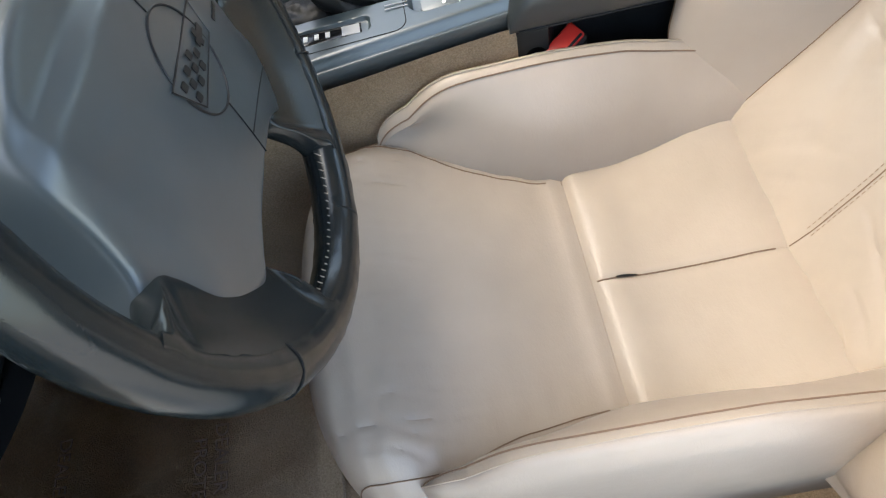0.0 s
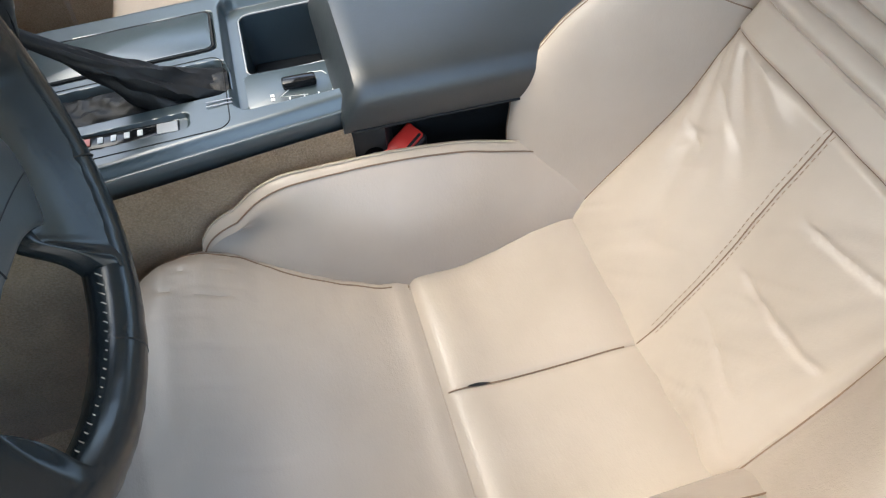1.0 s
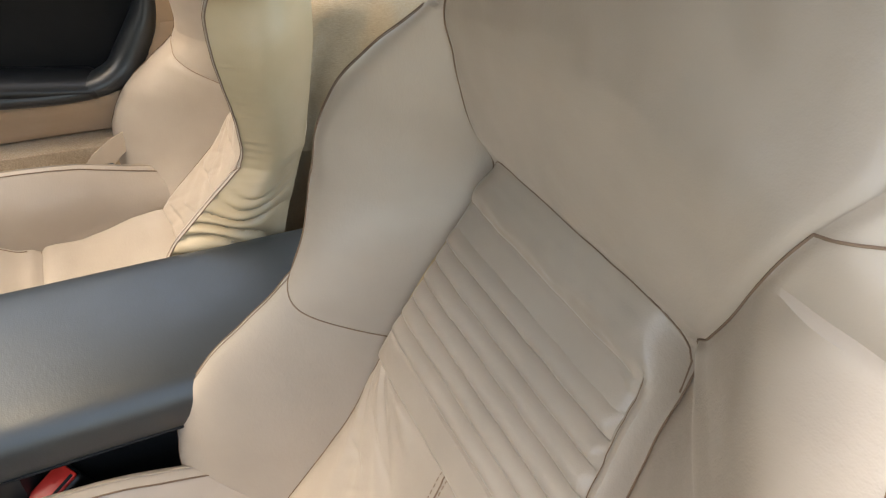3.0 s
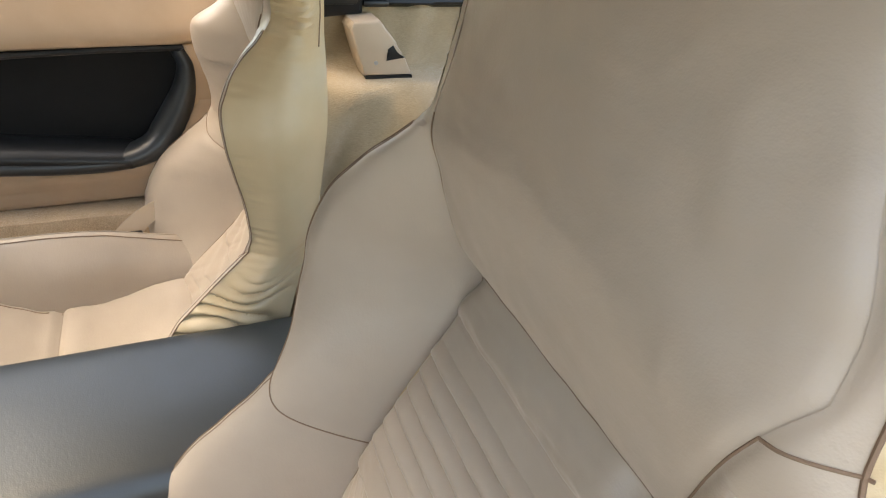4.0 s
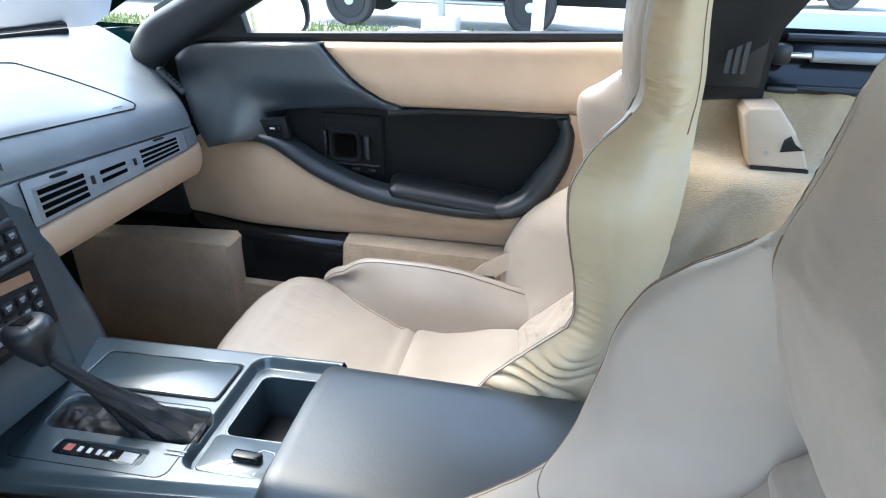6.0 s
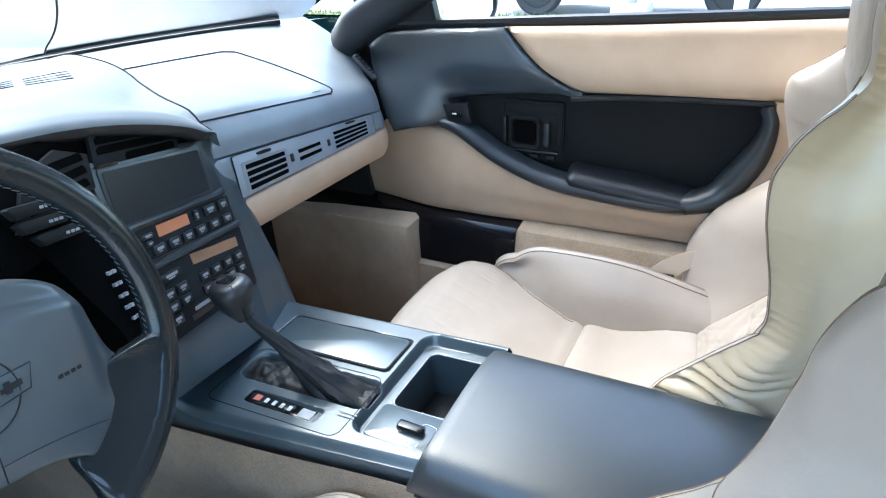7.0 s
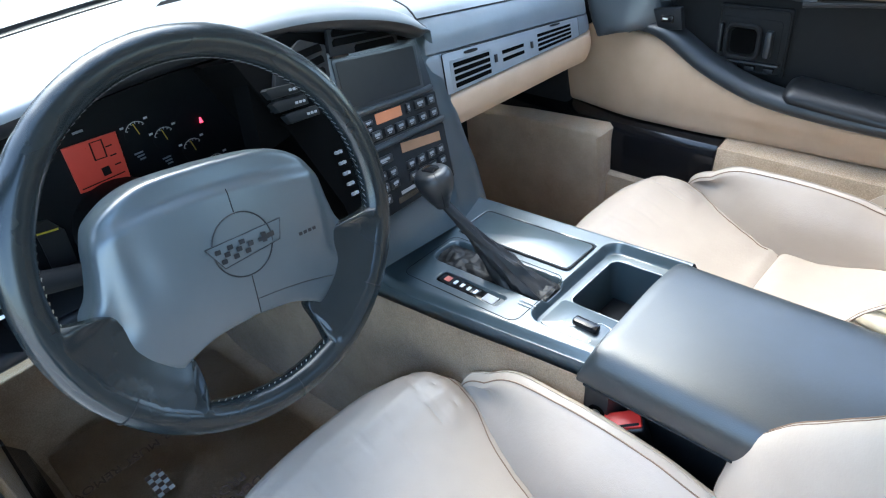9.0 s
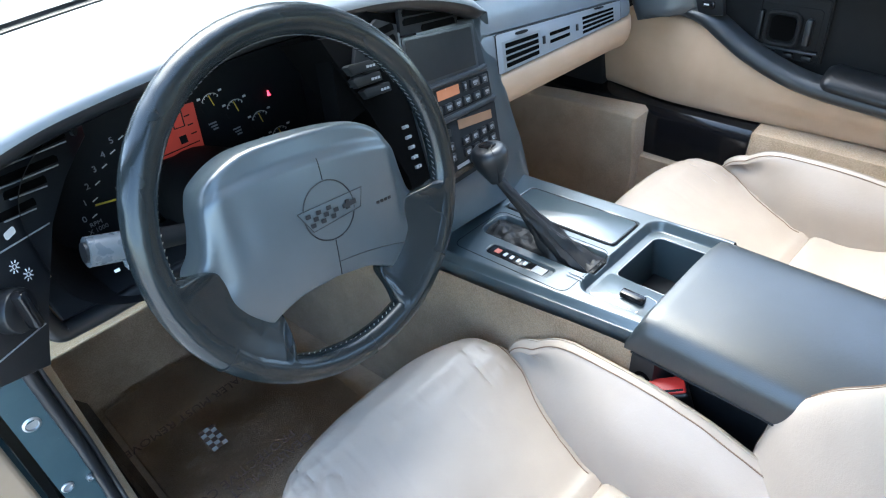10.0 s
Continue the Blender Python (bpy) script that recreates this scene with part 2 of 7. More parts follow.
# ---- centre console ----
def plate_z(y):
    return 0.531 - 0.05 * y


def plate_left(y):
    return -0.100 - 0.085 * y


def hole(x, y, x0, y0, x1, y1, r=0.012, soft=0.004):
    """1 inside a rounded rectangle, 0 outside."""
    dx = max(x0 + r - x, x - (x1 - r), 0)
    dy = max(y0 + r - y, y - (y1 - r), 0)
    return smooth01((r - math.hypot(dx, dy)) / soft + 0.5)


def ring_line(x, y, x0, y0, x1, y1, r, w):
    a = hole(x, y, x0, y0, x1, y1, r, 0.002)
    b = hole(x, y, x0 + w, y0 + w, x1 - w, y1 - w, max(r - w, 0.002), 0.002)
    return a * (1 - b)


def console_z(x, y):
    z = plate_z(y)
    z -= 0.016 * hole(x, y, -0.076, -0.03, 0.128, 0.104, 0.02, 0.008)
    z -= 0.075 * hole(x, y, -0.006, -0.03, 0.108, 0.086, 0.012, 0.006)
    z -= 0.0035 * ring_line(x, y, 0.030, 0.114, 0.108, 0.326, 0.008, 0.004)
    z -= 0.012 * hole(x, y, -0.044, 0.106, 0.010, 0.312, 0.014, 0.006)
    z -= 0.005 * hole(x, y, -0.084, 0.150, -0.062, 0.268, 0.006, 0.003)
    f = y - (0.345 + 0.28 * x)
    if f > 0:
        z += 1.0 * f * f * 9 if f < 0.08 else 0.0576 + (f - 0.08) * 1.6
    return z


console = thing("center_console", (0.02, 0.17, 0.16), "charcoal plastic centre console plate with shifter, ashtray lid and storage tray", "car console")
NX, NY = 250, 360
rings = []
for j in range(NY + 1):
    y = -0.02 + 0.43 * j / NY
    xl, xr = plate_left(y), 0.146
    row = [(xl + 0.012, y, plate_z(y) - 0.10), (xl + 0.004, y, plate_z(y) - 0.036), (xl, y, plate_z(y) - 0.028), (xl - 0.001, y, plate_z(y) - 0.014)]
    for i in range(NX + 1):
        a = i / NX
        x = xl + (xr - xl) * a
        e = min(x - xl, xr - x)
        z = console_z(x, y) - 0.012 * (1 - smooth01(e / 0.014)) ** 2
        row.append((x, y, z))
    row += [(xr + 0.001, y, plate_z(y) - 0.02), (xr - 0.01, y, plate_z(y) - 0.10)]
    rings.append(row)
part("plate", loft(rings, False, False), M_CONSOLE, console)
# pit floor shading body below, dark
part("tray_liner", rbox((0.051, 0.028, 0.443), (0.104, 0.108, 0.004), 0.001), M_BLACK, console)
# dimmer-like slide switch on its small panel
sw = part("switch_plate", prism(rrect(-0.070, -0.012, -0.012, 0.092, 0.008), 0.512, 0.5165, lambda p, q, d: (p, q, d), 0.001), M_CONSOLE, console)
part("slider", rbox((-0.044, 0.036, 0.5215), (0.013, 0.036, 0.010), 0.003), M_GLOSS, sw)
part("marking", tube([(-0.062, 0.030, 0.5168), (-0.058, 0.058, 0.5168), (-0.026, 0.024, 0.5168), (-0.028, 0.010, 0.5168), (-0.034, 0.006, 0.5168)], 0.0005, 5), M_WHITE, sw)
for k in range(4):
    part("marking", rbox((-0.063, 0.004 + 0.015 * k, 0.517), (0.004, 0.0016, 0.0006), 0), M_WHITE, sw)
for k in range(2):
    part("marking", rbox((-0.060 + 0.006 * k, 0.066, 0.517), (0.004, 0.004, 0.0006), 0), M_WHITE, sw)
# gear indicator window
win = part("gear_window", rbox((-0.073, 0.209, 0.5165), (0.020, 0.114, 0.003), 0.001), M_GLOSS, console)
# grey bar: glare at the window's rear end, put in as colour
part("marking", rbox((-0.073, 0.172, 0.5184), (0.015, 0.020, 0.001), 0.0), M_GREY, win)
part("marking", rbox((-0.073, 0.250, 0.5186), (0.010, 0.010, 0.001), 0.0), plain("red_mark", (0.55, 0.13, 0.09), 0.4), win)
for k in range(4):
    part("marking", rbox((-0.073, 0.198 + 0.0125 * k, 0.5186), (0.008, 0.0050, 0.001), 0.0), M_WHITE, win)
for k in range(2):
    part("marking", rbox((-0.063 + 0.006 * k, 0.118, 0.5262), (0.0012, 0.026, 0.0008), 0.0), M_GREY, console)
part("plate_outline", tube([(p, q, plate_z(q) + 0.0001) for p, q in rrect(-0.098, 0.110, 0.018, 0.322, 0.014)], 0.0006, 4, True), M_DARK, console)
# ashtray lid
part("ashtray_lid", prism(rrect(0.0345, 0.1185, 0.1035, 0.3215, 0.006), 0.0, 0.0022, lambda p, q, d: (p, q, plate_z(q) + d - 0.0006), 0.001), M_CONSOLE, console)
part("lid_gap", tube([(p, q, plate_z(q) - 0.0002) for p, q in rrect(0.0325, 0.1165, 0.1055, 0.3235, 0.008)], 0.0016, 5, True), M_DARK, console)
part("tray_edge", tube([(p, q, plate_z(q) - 0.0172) for p, q in rrect(-0.008, -0.016, 0.110, 0.088, 0.013)], 0.0012, 5, True), M_GREY, console)

# gear selector with gathered leather boot
lever = thing("gear_lever", (-0.015, 0.22, 0.52), "black leather gear lever with gathered boot on the console", "gear lever")
rings = []
for k in range(40):
    t = k / 39
    cx = -0.017 - 0.031 * t ** 1.1
    cy = 0.168 + 0.098 * t ** 0.8
    cz = 0.517 + 0.113 * t
    ry, rx = 0.036 * (1 - t) ** 2.0 + 0.0090, 0.020 * (1 - t) ** 2.2 + 0.0085
    sy = -0.015 * (1 - t)
    ring = []
    for i in range(40):
        a = 2 * math.pi * i / 40
        w = 1 + 0.16 * math.sin(5 * a + 9 * t + 2 * noise.noise((math.cos(a), math.sin(a), t * 4))) * (1 - t) + 0.07 * noise.noise((2 * math.cos(a), 2 * math.sin(a), t * 9))
        ring.append((cx + rx * w * math.cos(a), cy + sy + ry * w * math.sin(a), cz + 0.010 * (1 - t) * noise.noise((3 * math.cos(a), 3 * math.sin(a), t * 6))))
    rings.append(ring)
part("boot_skirt", grid(lambda a, b: (-0.043 + 0.052 * a, 0.107 + 0.204 * b, 0.5215 - 0.05 * (0.107 + 0.204 * b) + 0.004 * noise.noise((a * 3, b * 9, 2)) + 0.003 * noise.noise((a * 7, b * 22, 5)) + 0.006 * math.sin(math.pi * a)), 20, 70), M_BOOT, lever)
part("boot", loft(rings), M_BOOT, lever, "crumpled black leather boot")
prof = [(0.0, 0.0100), (0.006, 0.0125), (0.016, 0.0180), (0.030, 0.0235), (0.043, 0.0258), (0.051, 0.0245), (0.0565, 0.0195), (0.0585, 0.010), (0.059, 0.001)]
ax = Vector((-0.10, 0.16, 0.98)).normalized()
sd = Vector((1, 0, 0)) - ax * ax.x
sd.normalize()
td = ax.cross(sd)
base = Vector((-0.0500, 0.2665, 0.626))
pr = spline([(h, r, 0) for h, r in prof], 30)
knob = part("knob", loft([[base + ax * q.x + max(q.y, 0.0005) * (sd * math.cos(2 * math.pi * i / 32) + td * math.sin(2 * math.pi * i / 32) * (1.08 if q.x > 0.02 else 1)) for i in range(32)] for q in pr]), M_KNOB, lever)
part("seam", tube([base + ax * (q.x * 0.998) + (q.y + 0.0006) * (-sd * 0.5 - td * 0.86).normalized() for q in pr[:24]], 0.0008, 5), M_DARK, knob)
part("button", prism(rrect(-0.008, -0.012, 0.008, 0.012, 0.004), 0.0545, 0.0602, lambda p, q, d: base + ax * d + sd * p + td * q, 0.001), M_GLOSS, knob)

# padded lid and the box below it
box = thing("armrest_box", (0.0, -0.22, 0.16), "black padded vinyl armrest lid on the console box", "armrest")
SEC = [(-0.108, 0.497), (-0.1145, 0.502), (-0.1165, 0.522), (-0.1125, 0.541), (-0.096, 0.556), (-0.06, 0.562), (0.0, 0.565), (0.06, 0.563), (0.094, 0.557), (0.110, 0.544), (0.117, 0.522), (0.115, 0.500)]
sec = spline([(p, 0, q) for p, q in SEC], 60)
rings = []
for k in range(60):
    t = k / 59
    y = 0.004 - 0.52 * t
    f = min(1.0, 0.30 + 0.7 * math.sin(min(t / 0.045, 1) * math.pi / 2)) if t < 0.045 else 1.0
    rings.append([(p.x * (0.975 + 0.025 * f), y, 0.497 + (p.z - 0.497) * f + 0.0012 * noise.noise((p.x * 14, y * 9, 0))) for p in sec])
part("lid", loft(rings), M_LID, box)
part("body", prism([(-0.106, -0.002), (-0.112, -0.010), (-0.112, -0.038), (-0.086, -0.050), (-0.084, -0.30), (-0.112, -0.33), (-0.112, -0.52), (0.112, -0.52), (0.112, -0.010), (0.106, -0.002)], 0.14, 0.4965, lambda p, q, d: (p, q, d), 0.003), M_BLACK, box)
part("seam", tube([(-0.1145, -0.006 - 0.5 * k / 20, 0.5005) for k in range(21)], 0.0016, 6), M_DARK, box)
part("lock", prism([(-0.024 + 0.011 * math.cos(2 * math.pi * i / 20), 0.462 + 0.010 * math.sin(2 * math.pi * i / 20)) for i in range(20)], -0.111, -0.1128, lambda p, q, d: (d, p, q)), M_VOID, box)
part("lock_cylinder", prism([(-0.024 + 0.005 * math.cos(2 * math.pi * i / 14), 0.463 + 0.0025 * math.sin(2 * math.pi * i / 14)) for i in range(14)], -0.112, -0.1136, lambda p, q, d: (d, p, q)), M_STEEL, box)

# seat belt buckle beside the seat, leaning forward
buckle = thing("seat_belt_buckle", (-0.118, -0.07, 0.36), "black seat belt buckle with red release button", "seat belt")
BL = Vector((0.50, -0.80, 0.30)).normalized()
BN = (Vector((-0.42, 0.12, 0.90)) - BL * Vector((-0.42, 0.12, 0.90)).dot(BL)).normalized()
BS = BL.cross(BN)
B_O = Vector((-0.108, -0.058, 0.464))
bp = lambda p, q, d: B_O + BL * p + BS * q + BN * d
part("stalk", tube([bp(0.0, 0.0, -0.04), B_O + Vector((0.004, -0.03, -0.09)), B_O + Vector((0.006, -0.05, -0.20))], 0.011, 10), M_BLACK, buckle)
hd = part("housing", prism(rrect(-0.024, -0.015, 0.024, 0.015, 0.006, 4), -0.055, 0.0, bp, 0.004, 3), M_BLACK, buckle)
part("button", prism(rrect(-0.0215, -0.0125, 0.0215, 0.010, 0.003, 3), -0.004, 0.0045, bp, 0.002, 2), M_RED, hd, "bright red release button")
part("slot", prism(rrect(-0.0185, 0.0055, 0.0185, 0.0085, 0.001, 2), 0.003, 0.0052, bp), M_DARK, hd)

# carpeted tunnel sides
for s, x0 in ((-1, -0.108), (1, 0.128)):
    rr = []
    for j in range(41):
        y = -0.004 + 0.95 * j / 40
        row = []
        for k in range(25):
            t = k / 24
            z = 0.14 + (plate_z(min(y, 0.4)) - 0.030 - 0.14) * t
            x = x0 + (s * 0.028) * (1 - t) + s * 0.085 * max(y, 0) * (0.9 if s < 0 else 0.2) + 0.003 * noise.noise((y * 6, z * 7, s))
            row.append((x, y, z))
        rr.append(row)
    bm = loft(rr, False, False)
    bmesh.ops.solidify(bm, geom=bm.faces[:], thickness=0.006)
    solid("tunnel_carpet", bm, M_CARPET, "tan carpet on the side of the transmission tunnel", kind="structure")
# ---- seats ----
CUSH = spline([(0, -0.30, 0.31), (0, -0.226, 0.336), (0, -0.12, 0.336), (0, -0.02, 0.343), (0, 0.06, 0.362), (0, 0.14, 0.391), (0, 0.21, 0.415), (0, 0.25, 0.421), (0, 0.278, 0.411), (0, 0.293, 0.38), (0, 0.296, 0.33), (0, 0.288, 0.26), (0, 0.275, 0.20)], 161)
CUSH_W = pc([-0.30, -0.21, -0.02, 0.08, 0.175, 0.25, 0.30], [0.165, 0.166, 0.152, 0.170, 0.203, 0.208, 0.198])
RIDGE = pc([-0.28, -0.18, -0.09, 0.0, 0.076, 0.143, 0.168, 0.186], [0.42, 0.443, 0.461, 0.466, 0.465, 0.443, 0.422, 0.383])
BACK_C = pc([0.29, 0.323, 0.574, 0.70, 0.752, 0.768, 0.80, 0.845, 0.89, 0.925, 0.98, 1.036, 1.08, 1.105, 1.118],
            [-0.205, -0.226, -0.368, -0.436, -0.463, -0.456, -0.440, -0.425, -0.416, -0.418, -0.428, -0.447, -0.475, -0.505, -0.54])
# edge of the back, how far forward and how wide, for the driver's (-1) and the passenger's (1) seat
BACK_E = {-1: pc([0.29, 0.40, 0.43, 0.48, 0.51, 0.556, 0.604, 0.652, 0.697, 0.72, 0.761, 0.80, 0.84, 0.862, 0.885, 0.925, 0.97, 1.036, 1.08, 1.105, 1.118],
                 [-0.205, -0.168, -0.164, -0.170, -0.184, -0.217, -0.263, -0.308, -0.329, -0.337, -0.347, -0.360, -0.384, -0.404, -0.424, -0.436, -0.445, -0.468, -0.492, -0.515, -0.54]),
          1: pc([0.29, 0.42, 0.48, 0.51, 0.556, 0.604, 0.652, 0.697, 0.78, 0.825, 0.855, 0.877, 0.897, 0.925, 0.97, 1.036, 1.08, 1.105, 1.118],
                [-0.205, -0.170, -0.174, -0.184, -0.209, -0.257, -0.304, -0.318, -0.324, -0.336, -0.357, -0.380, -0.408, -0.432, -0.440, -0.466, -0.492, -0.515, -0.54])}
BACK_W = {-1: pc([0.29, 0.42, 0.50, 0.56, 0.60, 0.64, 0.67, 0.70, 0.72, 0.76, 0.80, 0.84, 0.87, 0.89, 0.92, 0.96, 1.03, 1.075, 1.10, 1.118],
                 [0.19, 0.224, 0.232, 0.222, 0.208, 0.198, 0.201, 0.214, 0.221, 0.219, 0.203, 0.172, 0.145, 0.134, 0.131, 0.124, 0.112, 0.100, 0.08, 0.05]),
          1: pc([0.29, 0.42, 0.52, 0.60, 0.652, 0.70, 0.79, 0.84, 0.88, 0.91, 0.96, 1.03, 1.075, 1.10, 1.118],
                [0.19, 0.218, 0.222, 0.212, 0.204, 0.204, 0.202, 0.186, 0.163, 0.150, 0.145, 0.138, 0.118, 0.09, 0.05])}
BACK_P = pc([0.29, 0.37, 0.585, 0.76, 0.80, 1.118], [0.166, 0.164, 0.146, 0.122, 0.122, 0.114])
BACK_B = pc([0.29, 0.45, 0.535, 0.655, 0.73, 0.83, 0.89, 0.94, 1.015, 1.09, 1.118], [-0.30, -0.328, -0.350, -0.388, -0.419, -0.459, -0.481, -0.497, -0.512, -0.535, -0.548])
RIB_LO, RIB_HI, RIBS = 0.6035, 0.708, 6


# creases in the leather: where across, from and to along, how deep
NOSE_CREASES = [(-0.150, 0.13, 0.24, 1.0), (-0.118, 0.16, 0.25, 1.2), (-0.082, 0.17, 0.24, 0.9), (-0.050, 0.12, 0.22, 1.0), (-0.012, 0.17, 0.25, 0.8), (0.030, 0.15, 0.24, 1.0),
                (0.072, 0.12, 0.23, 1.1), (0.105, 0.17, 0.25, 0.8), (0.140, 0.14, 0.22, 1.2), (-0.165, 0.02, 0.12, 0.7), (0.158, 0.03, 0.13, 0.8)]
BACK_CREASES = [(0.455, 0.015, 0.150, 0.10, 1.2), (0.520, 0.030, 0.140, 0.16, 1.5), (0.412, 0.010, 0.120, -0.10, 1.0), (0.378, 0.070, 0.155, 0.05, 1.0), (0.355, 0.085, 0.150, 0.10, 0.8),
                (0.540, -0.130, -0.050, -0.35, 1.0), (0.500, -0.140, -0.080, -0.20, 0.8)]


def cushion_point(a, s):
    """a: -1..1 across (further out: the skirt), s: 0..1 from the rear edge over the front."""
    k = s * (len(CUSH) - 1)
    i = min(int(k), len(CUSH) - 2)
    q = CUSH[i].lerp(CUSH[i + 1], k - i)
    y, z = q.y, q.z
    w = CUSH_W(y)
    y -= 0.055 * min(abs(a), 1.0) ** 3 * smooth01((y - 0.10) / 0.15)
    aa = min(abs(a), 1.0)
    u = w * aa * (1 if a >= 0 else -1)
    top = smooth01((z - 0.30) / 0.06)
    z += 0.034 * aa**2 * smooth01((-0.03 - y) / 0.19)                       # dished seat
    z += 0.006 * (1 - aa**2) * smooth01((y - 0.0) / 0.1) * top
    front = smooth01((y - 0.10) / 0.08)
    z -= 0.022 * front * smooth01((aa - 0.72) / 0.28) ** 2 * top
    z -= 0.008 * bell(y + 0.018, 0.006) * smooth01((1.02 - aa) / 0.1)
    z += 0.005 * bell(y + 0.045, 0.022) - 0.003 * bell(y - 0.01, 0.02)
    if y < -0.02:
        z -= 0.0024 * bell(u, 0.0030) * smooth01((-0.02 - y) / 0.02)
        z += 0.004 * math.sin(min(abs(u) / w, 1) * math.pi) * smooth01((-0.02 - y) / 0.05)
    z -= 0.006 * bell(aa - 1, 0.03)
    z += top * (0.0016 * noise.noise((u * 14, y * 22, 1.3)) + 0.0022 * noise.noise((u * 9, y * 55, 4.1)) * smooth01((aa - 0.45) / 0.4) + 0.0018 * noise.noise((u * 8, y * 60, 9.1)) * smooth01((y - 0.12) / 0.06)
               - 0.0022 * max(0.10 - abs(noise.noise((u * 40, y * 9 + 2, 3.7))), 0) / 0.10 * smooth01((y - 0.10) / 0.08) * smooth01((aa - 0.3) / 0.3))
    for u0, y0, y1, f in NOSE_CREASES:
        z -= 0.0009 * f * top * bell(u - u0 - 0.05 * (y - y0) * math.sin(u0 * 90) - 0.002 * math.sin(y * 70), 0.0028) * smooth01((y - y0) / 0.02) * smooth01((y1 - y) / 0.02)
    if abs(a) > 1:
        z -= (abs(a) - 1) / 0.2 * 0.14
    return u, y, max(z, 0.19)


SEAM_OUT = pc([0.70, 0.76, 0.785, 0.817, 0.844, 0.882, 0.91, 0.935, 1.118], [0.125, 0.1195, 0.138, 0.156, 0.168, 0.187, 0.205, 0.222, 0.225])
PANEL_TOP, PANEL_R = 0.772, 0.042


def back_w(z, s, out):
    """Half width on side s; the door side (out) is wider."""
    return BACK_W[out](z) + ((0.082 - 0.020 * smooth01((z - 0.92) / 0.08)) * smooth01((1.118 - z) / 0.05) - (0.028 * bell(z - 0.86, 0.055) if out > 0 else 0.0) if s * out > 0 else 0.0)


def back_seam(z, s, out):
    """Where the bolster meets the middle panel."""
    w = back_w(z, s, out)
    p = SEAM_OUT(z) if s * out > 0 and z > 0.76 else BACK_P(z)
    return min(p, w * 0.93)


def panel_depth(u, z):
    """Distance inside the ribbed panel's rounded outline (negative outside)."""
    dx, dz = BACK_P(z) - abs(u), PANEL_TOP - z
    if dx < PANEL_R and dz < PANEL_R:
        return PANEL_R - math.hypot(PANEL_R - dx, PANEL_R - dz)
    return min(dx, dz)


def back_mid(z, out):
    return BACK_C(z) + (0.036 * bell(z - 0.75, 0.10) if out > 0 else 0.0)


